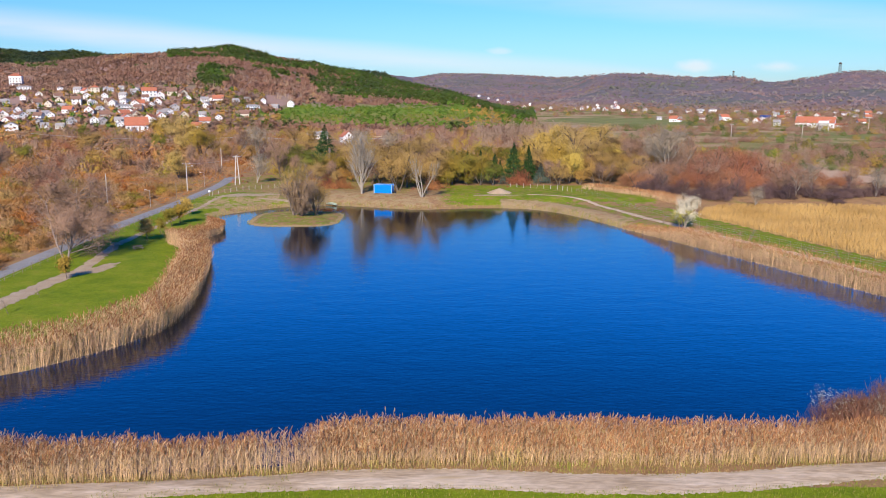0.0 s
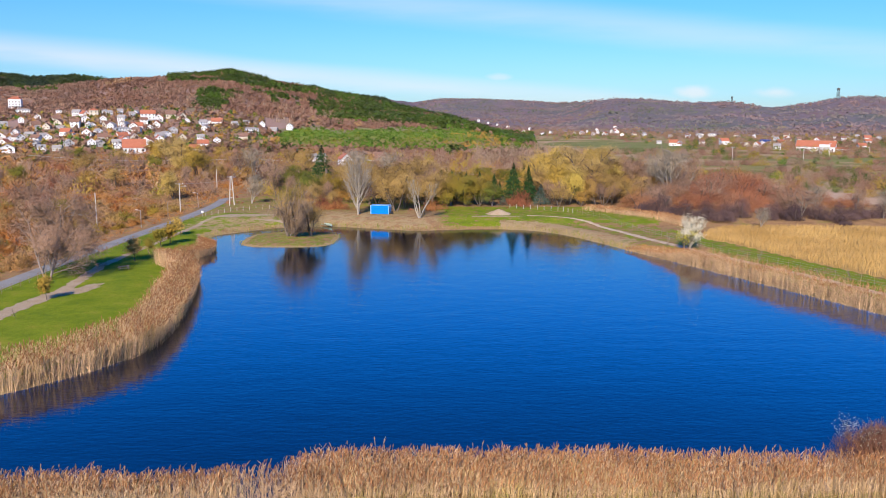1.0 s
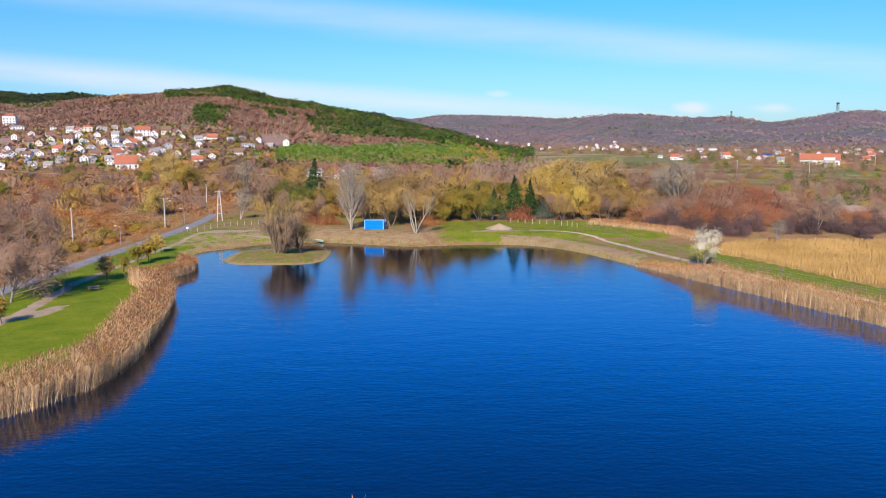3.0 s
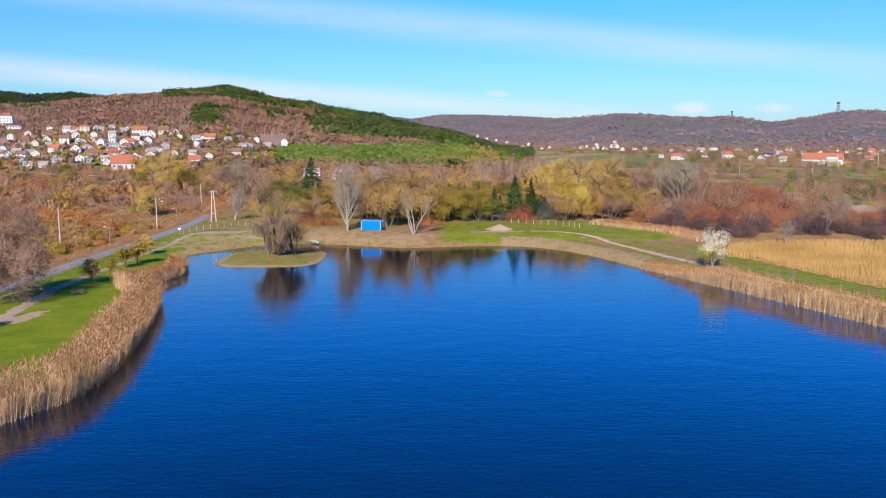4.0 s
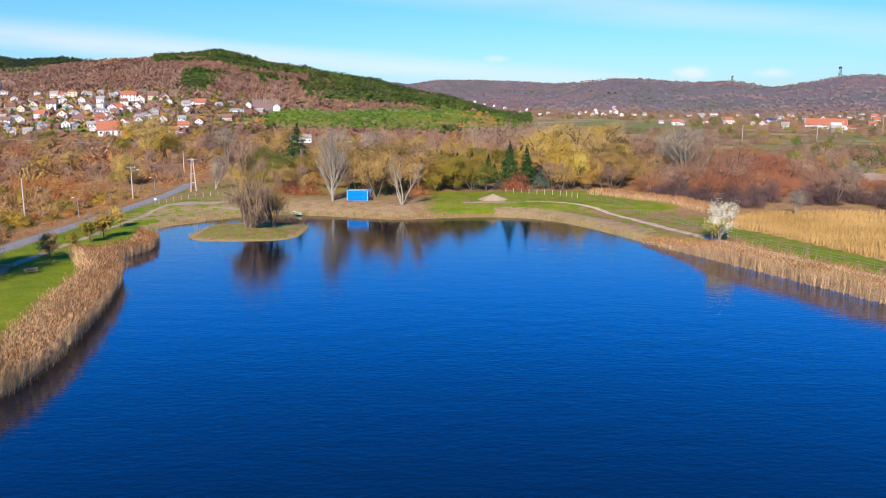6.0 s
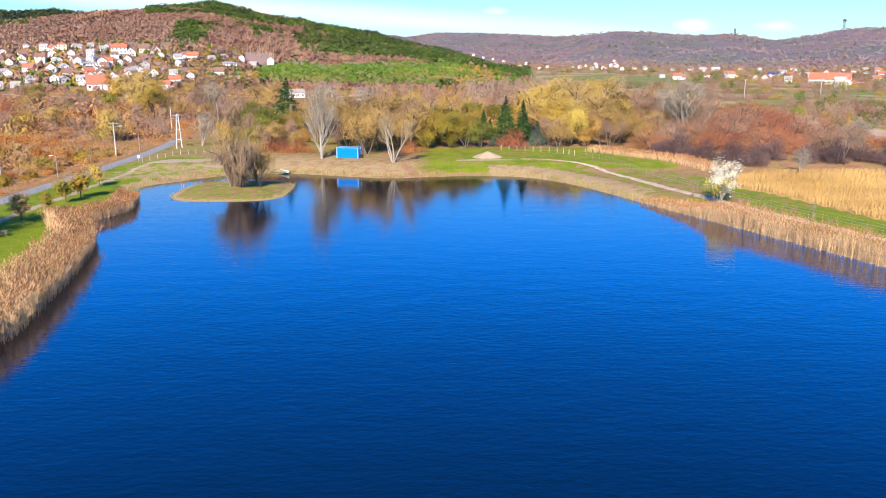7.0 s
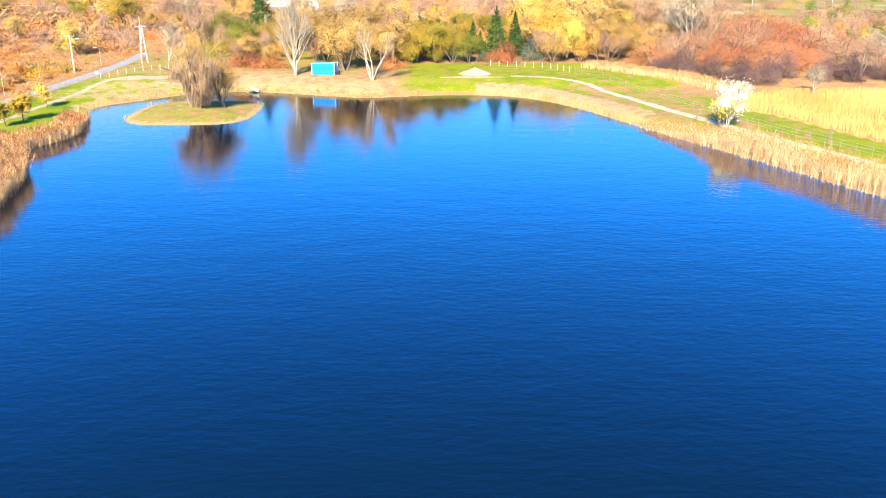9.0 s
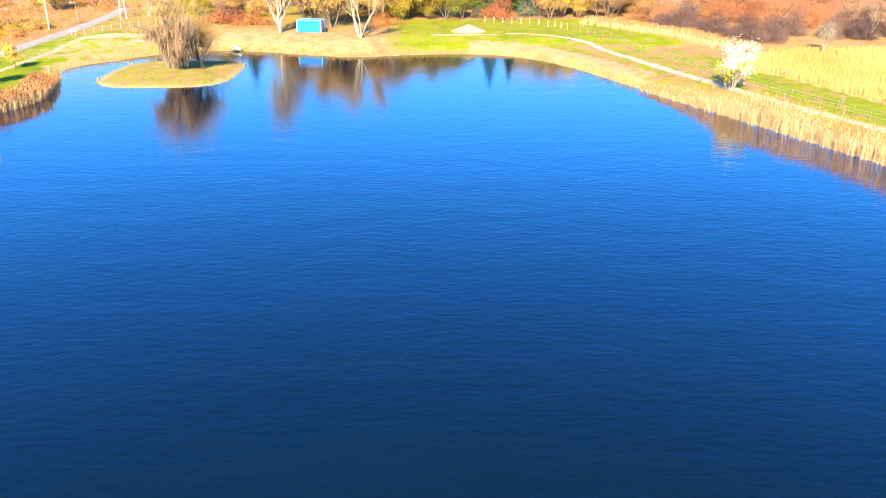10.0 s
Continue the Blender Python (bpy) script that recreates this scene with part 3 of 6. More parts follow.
ring = [bm.verts.new((*(ISLE_C * 0 + p + 3.0 * (p - np.array((0, 150))) / np.hypot(*(p - np.array((0, 150))))), 0)) for p in POND[::3]]
bm.faces.new(ring)
bmesh.ops.triangulate(bm, faces=bm.faces[:])
water = tagged(part("water", bm, M_WATER), "deep blue rippled pond water", "water", kind="structure")


# ---- road and tracks ----
def strip(name, line, widths, material, lift=0.05, wobble=0.0, label="", cat="road", seed=1):
    rng = np.random.default_rng(seed)
    d = np.gradient(line, axis=0)
    n = np.stack([-d[:, 1], d[:, 0]], 1) / np.hypot(*d.T)[:, None]
    w = np.interp(np.linspace(0, 1, len(line)), np.linspace(0, 1, len(widths)), widths)
    ks = np.array((-1.0, -0.5, 0, 0.5, 1.0))
    V, n_k = [], len(ks)
    for k in ks:
        off = k * w / 2 + (rng.normal(0, wobble, len(line)) if abs(k) == 1 else 0)
        V.append(line + n * off[:, None])
    V = np.stack(V, 1).reshape(-1, 2)
    z = land(V) + lift * np.tile([0.2, 1, 1, 1, 0.2], len(line))
    i = np.arange(len(line) - 1)[:, None] * n_k + np.arange(n_k - 1)[None]
    f = np.stack([i, i + 1, i + 1 + n_k, i + n_k], -1).reshape(-1, 4)
    return tagged(link(name, grid_mesh(name, np.column_stack([V, z]), f, smooth=True), material), label, cat, kind="structure")


strip("road", smooth_line(ROAD[::6], step=20), [3.6], M_ASPHALT, 0.12, 0.03, "narrow grey asphalt lane beside the lawn")
strip("track_near", smooth_line([(-90, 54), (-55, 59), (-36, 61.5), (-17, 63.4), (-3, 64), (9, 63), (20, 63.2), (33, 65.2), (52, 67), (80, 72)], step=60), [2.6, 3.2, 3.4, 3.2, 2.8], M_TRACK_NEAR, 0.1, 0.09, "pale sandy track along the reeds", "track", 3)
strip("track_left", smooth_line([(-67.5, 92), (-65.6, 110), (-65, 121), (-64.2, 132), (-63.2, 141), (-64.4, 152), (-65.8, 165), (-65.6, 178), (-65.2, 190), (-65, 203), (-64.5, 216), (-63.6, 230), (-59.5, 237.5)], step=14), [3.2, 3.4, 3.4, 3.2, 2.4, 1.9, 1.6, 1.6, 1.5, 1.5, 1.6, 1.9], M_SAND, 0.1, 0.22, "worn dirt path across the lawn", "track", 4)
strip("track_right", smooth_line([(24, 237), (29, 236), (35, 232), (40.3, 226), (44.2, 214.5), (48.2, 201.5), (52.3, 190), (57, 176), (64, 159), (71, 139), (79, 115), (85, 92)], step=14), [0.4, 0.7, 1.4, 2.0, 2.2, 2.2, 2.0, 2.0], M_TRACK, 0.1, 0.18, "pale dirt track on the bank", "track", 5)

# ---- plants ----
def tubes(branches, sides):
    """Tapered tubes round polylines: branches of (points (k, 3), radii (k,), sides)."""
    V, F, base = [], [], 0
    for pts, rad, n in branches:
        d = np.gradient(pts, axis=0)
        d /= np.linalg.norm(d, axis=1)[:, None] + 1e-9
        ref = np.where(np.abs(d[:, 2:3]) > 0.9, np.array([[1.0, 0, 0]]), np.array([[0, 0, 1.0]]))
        u = np.cross(d, ref)
        u /= np.linalg.norm(u, axis=1)[:, None] + 1e-9
        w = np.cross(d, u)
        a = np.arange(n) * 2 * np.pi / n
        ringv = pts[:, None] + rad[:, None, None] * (np.cos(a)[None, :, None] * u[:, None] + np.sin(a)[None, :, None] * w[:, None])
        V.append(ringv.reshape(-1, 3))
        k = len(pts)
        i = base + np.arange(k - 1)[:, None] * n + np.arange(n)[None]
        j = base + np.arange(k - 1)[:, None] * n + (np.arange(n)[None] + 1) % n
        F.append(np.stack([i, j, j + n, i + n], -1).reshape(-1, 4))
        base += k * n
    return np.concatenate(V), np.concatenate(F)


def unit(rng, n):
    v = rng.normal(size=(n, 3))
    return v / np.linalg.norm(v, axis=1)[:, None]


def leaves(rng, at, size, slim=0.6, tilt=None, out=None):
    """Pointed leaves or twig sprays at points: (n, 3) centres, sizes (n,) or a number."""
    n = len(at)
    size = np.broadcast_to(size, (n,))[:, None] * rng.uniform(0.6, 1.4, (n, 1))
    u = unit(rng, n)
    if tilt is not None:
        u = u * 0.5 + tilt
        u /= np.linalg.norm(u, axis=1)[:, None]
    face = unit(rng, n)
    if out is not None:
        face = face * 0.75 + out
    if tilt is None:
        u = np.cross(face, u)
        u /= np.linalg.norm(u, axis=1)[:, None] + 1e-9
    w = np.cross(u, face)
    w /= np.linalg.norm(w, axis=1)[:, None] + 1e-9
    w *= slim
    V = np.stack([at - u * size / 2 + w * size / 2, at - u * size / 2 - w * size / 2, at + u * size / 2], 1).reshape(-1, 3)
    return V, np.arange(3 * n).reshape(-1, 3)


def unit_ball(level):
    bm_ = bmesh.new()
    bmesh.ops.create_icosphere(bm_, subdivisions=level, radius=1.0)
    bm_.verts.index_update()
    v = np.array([q.co[:] for q in bm_.verts])
    f = np.array([[q.index for q in t.verts] for t in bm_.faces])
    bm_.free()
    return v, f


BALL = {1: unit_ball(1), 2: unit_ball(2)}


def lump(rng, c, r, level=2, rough=0.38):
    """One uneven bough of foliage: centre c, radii r (3,)."""
    v, f = BALL[level]
    o = rng.uniform(0, 50, 3)
    k = np.array([1 + rough * 1.6 * noise.noise(Vector(q * 1.6 + o)) + rough * noise.noise(Vector(q * 3.7 + o)) for q in v]) + rng.normal(0, rough * 0.25, len(v))
    return v * k[:, None] * np.asarray(r) + np.asarray(c), f


def merge(parts):
    """Joins (verts, faces) pairs, all faces as triangles."""
    V, F, base = [], [], 0
    for v, f in parts:
        f = np.asarray(f)
        if f.shape[1] == 4:
            f = np.concatenate([f[:, [0, 1, 2]], f[:, [0, 2, 3]]])
        V.append(v)
        F.append(f + base)
        base += len(v)
    return np.concatenate(V), np.concatenate(F)


def slivers(rng, at, way, length, width):
    """Thin tapering twigs, one triangle each, from points along ways."""
    n = len(at)
    way = way / (np.linalg.norm(way, axis=1)[:, None] + 1e-9)
    w = np.cross(way, unit(rng, n))
    w /= np.linalg.norm(w, axis=1)[:, None] + 1e-9
    length = np.broadcast_to(length, (n,))[:, None] * rng.uniform(0.6, 1.4, (n, 1))
    w *= np.broadcast_to(width, (n,))[:, None] * 0.5
    V = np.stack([at - w, at + w, at + way * length], 1).reshape(-1, 3)
    return V, np.arange(3 * n).reshape(-1, 3)


def brush(rng, n, h, w, lobes, length, width, low=0.0, upright=0.5):
    """Twigs that fan out from the foot of several overlapping domes: a plant h tall and w wide."""
    c = np.column_stack([rng.normal(0, 0.24 * w, (lobes, 2)), np.zeros(lobes)])
    c[0, :2] = 0
    off = np.hypot(c[:, 0], c[:, 1])
    top = h * np.clip(1.05 - 0.75 * off / (0.6 * w) + rng.uniform(-0.12, 0.05, lobes), 0.4, 1.05)
    k = rng.integers(0, lobes, n)
    d = unit(rng, n)
    d[:, 2] = np.abs(d[:, 2]) * (1 - low) + low
    r = rng.uniform(0.12, 1, n) ** 0.55 * rng.uniform(0.86, 1.06, n)
    at = c[k] + d * r[:, None] * np.column_stack([np.full(n, 0.34 * w), np.full(n, 0.34 * w), top[k] * 0.88])
    at[:, 2] = np.maximum(at[:, 2], 0.02 * h)
    way = d * np.array((1, 1, 1)) + np.array((0, 0, upright)) + rng.normal(0, 0.28, (n, 3))
    return slivers(rng, at, way, length, width)


def dome_bush(name, seed, h, w, wood, leaf, count=2400, length=0.9, width=0.11, lobes=6, sprays=0, size=0.3, upright=0.5, label="", cat="bush", stems=6):
    """A rounded bush of fine twigs over a few stems; sprays: leaves among them."""
    rng = np.random.default_rng(seed)
    base = tagged(new(name), label, cat)
    st = []
    for i in range(stems):
        a, k = rng.uniform(0, 6.28), rng.uniform(0.1, 0.32) * w
        t = np.linspace(0, 1, 4)[:, None]
        st.append((np.array((0, 0, -0.15)) + t * np.array((k * math.cos(a), k * math.sin(a), h * rng.uniform(0.55, 0.8))) + rng.normal(0, 0.05, (4, 3)), np.linspace(0.014, 0.004, 4) * h, 4))
    v, f = tubes(st, 4)
    link("trunk", grid_mesh("trunk", v, f, smooth=True), wood, base)
    bits = [brush(rng, count, h, w, lobes, length, width, 0.0, upright)]
    if sprays:
        q, _ = brush(rng, sprays, h, w, lobes, 0.01, 0.01)
        at = q[::3]
        out = at - np.array((0, 0, h * 0.2))
        bits.append(leaves(rng, at, size, 0.6, None, out / (np.linalg.norm(out, axis=1)[:, None] + 1e-9)))
    V, F = merge(bits)
    V, F = puff(V, F, lobes + 2, seed, 0.2, 0.24)
    link("crown", grid_mesh("crown", V, F), leaf, base)
    return base


def grow(rng, start, way, length, radius, level, levels, cfg, out, tips):
    k = 4 if level == 0 else 3
    pts, d, p = [np.array(start)], np.array(way, float), np.array(start, float)
    for i in range(k):
        d = d + rng.normal(0, cfg["bend"], 3) + np.array((0, 0, cfg["lift"] if level else 0.05)) - np.array((0, 0, cfg["droop"])) * (level / max(levels, 1)) * (i / k)
        d /= np.linalg.norm(d)
        p = p + d * length / k
        pts.append(p)
    pts = np.array(pts)
    rad = np.linspace(radius, radius * (0.45 if level < levels else 0.2), k + 1)
    out.append((pts, rad, 6 if level == 0 else 3))
    if level == levels:
        tips.append(pts)
        return
    n = cfg["n"][level]
    lo = cfg["clear"] if level == 0 else 0.25
    for i in range(n):
        f = lo + (1 - lo) * (i + rng.uniform(0, 1)) / n
        q = pts[min(int(f * k), k - 1)] + (pts[min(int(f * k) + 1, k)] - pts[min(int(f * k), k - 1)]) * (f * k % 1)
        side = unit(rng, 1)[0]
        side -= d * (side @ d)
        side /= np.linalg.norm(side)
        ang = cfg["spread"] * rng.uniform(0.7, 1.3)
        dirn = (pts[-1] - pts[0]) / np.linalg.norm(pts[-1] - pts[0]) * math.cos(ang) + side * math.sin(ang)
        grow(rng, q, dirn, length * cfg["ratio"] * (1.15 - 0.55 * f) * rng.uniform(0.8, 1.2), radius * 0.5, level + 1, levels, cfg, out, tips)


def tree(name, seed, h, wood, leaf, stems=1, levels=2, n=(9, 5, 4), spread=0.7, ratio=0.55, clear=0.25, bend=0.1, lift=0.08, droop=0.0, thick=0.022,
         count=2200, size=0.3, slim=0.5, fuzz=0.5, lean=0.0, label="", cat="tree", tall=0.8, core=0, core_r=0.14, lobes=14):
    """A plant h metres tall: tapered stems and limbs as one part, its leaves or fine twigs as the other."""
    rng = np.random.default_rng(seed)
    cfg = dict(n=n, spread=spread, ratio=ratio, clear=clear, bend=bend, lift=lift, droop=droop)
    out, tips = [], []
    for s in range(stems):
        a = rng.uniform(0, 6.28)
        k = lean * rng.uniform(0.5, 1.2) if stems > 1 else 0.04
        grow(rng, (0.12 * math.cos(a) * stems ** 0.5, 0.12 * math.sin(a) * stems ** 0.5, -0.15), (k * math.cos(a), k * math.sin(a), 1), h * tall * rng.uniform(0.85, 1.05), h * thick / stems ** 0.4, 0, levels, cfg, out, tips)
    v, f = tubes(out, 5)
    scale = h / max(np.concatenate(tips)[:, 2].max(), 0.1)
    base = tagged(new(name), label, cat)
    link("trunk", grid_mesh("trunk", v * scale, f, smooth=True), wood, base)
    tp = np.array([t[i] for t in tips for i in range(1, len(t))])
    td = np.array([(t[-1] - t[0]) / (np.linalg.norm(t[-1] - t[0]) + 1e-9) for t in tips for i in range(1, len(t))])
    pick = rng.integers(0, len(tp), count)
    at = tp[pick] * scale + rng.normal(0, fuzz, (count, 3)) * np.array((1, 1, 0.8))
    at[:, 2] = np.maximum(at[:, 2], 0.15)
    out_dir = at - np.array((0, 0, h * 0.4))
    out_dir /= np.linalg.norm(out_dir, axis=1)[:, None] + 1e-9
    V, F = leaves(rng, at, size, slim, td[pick] if slim < 0.3 else None, out_dir)
    bits = [(V, F)]
    for i in range(core):
        c = tp[rng.integers(0, len(tp))] * scale * np.array((0.5, 0.5, 0.72))
        r = h * core_r * rng.uniform(0.7, 1.25)
        bits.append(lump(rng, (c[0], c[1], max(c[2], r * 0.8)), (r, r, r * 0.85)))
    V, F = merge(bits)
    V, F = puff(V, F, lobes, seed)
    link("crown", grid_mesh("crown", V, F), leaf, base)
    return base


def conifer(name, seed, h, leaf, width=0.32, count=2600, label="", size=0.5):
    rng = np.random.default_rng(seed)
    base = tagged(new(name), label, "spruce tree")
    z = np.linspace(-0.15, h, 8)
    v, f = tubes([(np.column_stack([0 * z, 0 * z, z]), np.linspace(h * 0.018, 0.01, 8), 7)], 7)
    link("trunk", grid_mesh("trunk", v, f), M_BARK_DARK, base)
    t = rng.beta(1.0, 1.5, count)
    tier = 1 + 0.18 * np.sin(t * 50)
    a = rng.uniform(0, 6.283, count)
    lobe = 1 + 0.2 * np.sin(a * 3 + seed) * np.cos(t * 9)
    r = h * width * 0.5 * (1 - t) ** 0.85 * tier * lobe * np.sqrt(rng.uniform(0.25, 1, count)) * 1.15
    at = np.column_stack([r * np.cos(a), r * np.sin(a), 0.06 * h + t * 0.94 * h - 0.12 * r])
    tilt = np.column_stack([np.cos(a), np.sin(a), np.full(count, -0.35)])
    V, F = leaves(rng, at, size, 0.45, tilt)
    V, F = puff(V, F, 16, seed)
    link("crown", grid_mesh("crown", V, F), leaf, base)
    return base


def plant(proto, places, group, native, seed=0, first=None):
    """Copies of the given plants over places (x, y, height); native: the height they were built at."""
    rng = random.Random(seed)
    protos = proto if isinstance(proto, list) else [proto]
    for i, (x, y, h) in enumerate(places):
        p = protos[i % len(protos)]
        k = h / native
        w = k * rng.uniform(1.0, 1.35)
        m = pose(x, y, land_z(x, y) - 0.03, 0, 0, rng.uniform(0, 360)) @ Matrix.Diagonal((w, w, k, 1))
        if p.get("used"):
            ob = copy_thing(p, m)
        else:
            ob = p
            p.matrix_basis = m
        ob["group"] = group
        if not p.get("used"):
            p["used"] = 1


# single trees round the pond
big = tree("bare_tree", 11, 13.5, M_BARK_GREY, M_TWIG_PINK, stems=5, lean=0.6, n=(8, 6, 4), levels=3, spread=0.8, ratio=0.5, clear=0.05, lift=-0.02, droop=0.12, thick=0.02, count=20000, size=0.75, slim=0.09, fuzz=0.75, tall=0.72,
           label="large leafless pinkish-grey tree on the lawn")
big.matrix_basis = pose(-69.3, 149.5, land_z(-69.3, 149.5), 0, 0, 30) @ Matrix.Diagonal((1.12, 1.12, 1.12, 1))
poplar = tree("bare_poplar", 12, 17.5, M_BARK_PALE, M_TWIG_GREY, stems=2, lean=0.1, levels=2, n=(17, 7), spread=0.5, ratio=0.62, clear=0.1, lift=0.16, thick=0.026, count=3400, size=0.9, slim=0.06, fuzz=0.55, tall=0.85,
              label="tall pale-barked leafless poplar on the grassy bank")
poplar.matrix_basis = pose(-23.6, 239.5, land_z(-23.6, 239.5)) @ Matrix.Diagonal((1.0, 1.0, 1, 1))
fork = tree("forked_tree", 13, 11.0, M_BARK_PALE, M_TWIG_OLIVE, stems=5, lean=0.5, levels=2, n=(7, 5), spread=0.6, ratio=0.45, clear=0.45, thick=0.03, count=2400, size=0.6, slim=0.08, fuzz=0.6,
            label="forked pale-limbed bare tree near the shore")
fork.matrix_basis = pose(-6.1, 232.5, land_z(-6.1, 232.5))
M_TWIG_DARK = foliage("twigs_dark", [(0.0, (0.25, 0.175, 0.115)), (1.0, (0.33, 0.235, 0.16))])


def weeping(name, seed, h, w, wood, twig, limbs=13, strands=2600, label=""):
    """Leaning stems that arch outwards, with long thin branches hanging from them."""
    rng = np.random.default_rng(seed)
    base = tagged(new(name), label, "tree")
    st, tips = [], []
    for i in range(limbs):
        a, reach, top = rng.uniform(0, 6.28), rng.uniform(0.12, 0.5) * w, h * rng.uniform(0.5, 1.0)
        t = np.linspace(0, 1, 7)
        p = np.column_stack([math.cos(a) * reach * t ** 1.5, math.sin(a) * reach * t ** 1.5, -0.2 + top * (1.25 * t - 0.3 * t ** 3)]) + rng.normal(0, 0.12, (7, 3)) * t[:, None]
        st.append((p, np.linspace(0.02, 0.006, 7) * h, 5))
        tips.append(p[2:])
        for _ in range(5):
            k, d = rng.integers(2, 6), unit(rng, 1)[0] * np.array((1, 1, 0.4)) + np.array((0, 0, 0.5))
            q = p[k] + d * np.linspace(0, 1, 4)[:, None] * h * 0.2
            q[:, 2] -= np.linspace(0, 1, 4) ** 2 * 0.7
            st.append((q, np.linspace(0.006, 0.002, 4) * h, 3))
            tips.append(q[1:])
    v, f = tubes(st, 5)
    link("trunk", grid_mesh("trunk", v, f, smooth=True), wood, base)
    tp = np.concatenate(tips)
    at = tp[rng.integers(0, len(tp), strands)] + rng.normal(0, 0.45, (strands, 3))
    way = np.column_stack([at[:, 0] * 0.05, at[:, 1] * 0.05, np.full(strands, -1.0)]) + rng.normal(0, 0.16, (strands, 3))
    drop = np.minimum(rng.uniform(0.6, 3.0, strands), np.maximum(at[:, 2] - 0.6, 0.3))
    bits = [slivers(rng, at, way, drop * 0.75, 0.09), slivers(rng, at[::2], unit(rng, len(at[::2])) + np.array((0, 0, 0.4)), 0.9, 0.06)]
    V, F = merge(bits)
    link("crown", grid_mesh("crown", V, F), twig, base)
    return base


isle1 = weeping("weeping_tree", 14, 10.5, 16.5, M_BARK, M_TWIG_DARK, 20, 4600, label="dense drooping grey-brown tree on the island")
isle1.matrix_basis = pose(-35.8, 206.5, 0.3)
isle2 = tree("bare_tree", 15, 14.0, M_BARK_GREY, M_TWIG_OLIVE, stems=4, lean=0.25, levels=2, n=(10, 6), spread=0.5, ratio=0.5, clear=0.25, lift=0.1, thick=0.016, count=3000, size=0.8, slim=0.06, fuzz=0.5,
             label="slender leafless grey tree on the island")
isle2.matrix_basis = pose(-37.8, 207.5, 0.4) @ Matrix.Diagonal((1.15, 1.15, 1, 1))
isle3 = tree("weeping_tree", 16, 8.0, M_BARK, M_TWIG_OLIVE, stems=4, lean=0.4, levels=2, n=(9, 6), spread=0.8, ratio=0.6, clear=0.2, droop=0.45, thick=0.025, count=5000, size=0.7, slim=0.08, fuzz=0.5,
             label="olive-brown drooping tree on the island")
isle3.matrix_basis = pose(-32.3, 208.5, 0.4) @ Matrix.Diagonal((1.2, 1.2, 1.15, 1))
white = tree("silver_poplar", 17, 7.6, M_BARK_PALE, M_LEAF_WHITE, stems=3, lean=0.3, levels=2, n=(10, 6), spread=0.6, ratio=0.5, clear=0.05, thick=0.016, count=3600, size=0.28, slim=0.7, fuzz=0.38,
             label="small poplar with silvery white leaves beside the track")
white.matrix_basis = pose(53.4, 184.6, land_z(53.4, 184.6)) @ Matrix.Diagonal((1.0, 1.0, 1, 1))
lime_at = white.matrix_basis @ Vector((-0.9, -0.6, 0))
lime = tree("yellow_shrub", 18, 4.6, M_BARK, M_LEAF_LIME, stems=3, lean=0.25, levels=1, n=(7,), count=420, size=0.3, slim=0.7, fuzz=0.35, label="young yellow-leaved shrub under the silver poplar", cat="shrub")
lime.matrix_basis = pose(lime_at.x, lime_at.y, land_z(lime_at.x, lime_at.y))
near_bush = tree("bare_shrub", 19, 6.2, M_BARK_DARK, M_TWIG_GREY, stems=9, lean=0.75, levels=2, n=(8, 6), spread=0.6, ratio=0.5, clear=0.25, thick=0.012, count=5200, size=0.5, slim=0.08, fuzz=0.35,
                 label="tangled leafless shrub at the water's edge", cat="shrub")
near_bush.matrix_basis = pose(41.5, 74.5, land_z(41.5, 74.5)) @ Matrix.Diagonal((1.2, 1.0, 0.9, 1))
M_TWIG_DEEP = foliage("twigs_dark_red", [(0.0, (0.20, 0.095, 0.06)), (1.0, (0.32, 0.165, 0.10))])
near_red = dome_bush("bare_shrub", 20, 3.8, 6.5, M_BARK_DARK, M_TWIG_DEEP, 7500, 0.7, 0.05, 5, 200, 0.12, label="low dark reddish-brown shrub among the reeds", cat="shrub", stems=9)
near_red.matrix_basis = pose(36.2, 75.6, 0.05) @ Matrix.Diagonal((1.15, 1.0, 1.05, 1))
near_dark = dome_bush("bare_shrub", 22, 5.2, 6.0, M_BARK_DARK, M_TWIG_DEEP, 6500, 0.9, 0.045, 5, label="dark tangled shrub at the water's edge", cat="shrub", stems=12)
near_dark.matrix_basis = pose(39.8, 76.6, 0.05)
catkin = tree("silver_shrub", 21, 3.6, M_BARK_DARK, M_LEAF_WHITE, stems=8, lean=0.7, levels=2, n=(7, 4), spread=0.5, ratio=0.5, thick=0.012, count=700, size=0.085, slim=0.6, fuzz=0.45,
              label="shrub with a few silvery leaves over the water", cat="shrub")
catkin.matrix_basis = pose(34.6, 77.4, 0.0)

# saplings on the lawn
sap = [tree("sapling", 30 + i, 4.0, M_BARK_DARK, m, levels=1, n=(14,), spread=0.7, ratio=0.38, clear=0.3, thick=0.013, count=1300, size=0.27, slim=0.7, fuzz=0.38, label=lab)
       for i, (m, lab) in enumerate(((M_LEAF_ORANGE, "young ochre-leaved tree on the lawn"), (M_LEAF_OLIVE, "young olive-leaved tree on the lawn"), (M_LEAF_YELLOW, "young yellow-leaved tree on the lawn")))]
plant([sap[1], sap[0]], [(-62.6, 134.7, 3.8), (-61.3, 169.4, 4.4)], "trees along the lawn", 4.0, 1)
plant([sap[1], sap[2], sap[1]], [(-61.8, 192.3, 4.9), (-63.1, 204.4, 4.4), (-61.8, 187.1, 4.3), (-61.9, 178.2, 3.3)], "trees along the lawn", 4.0, 2)
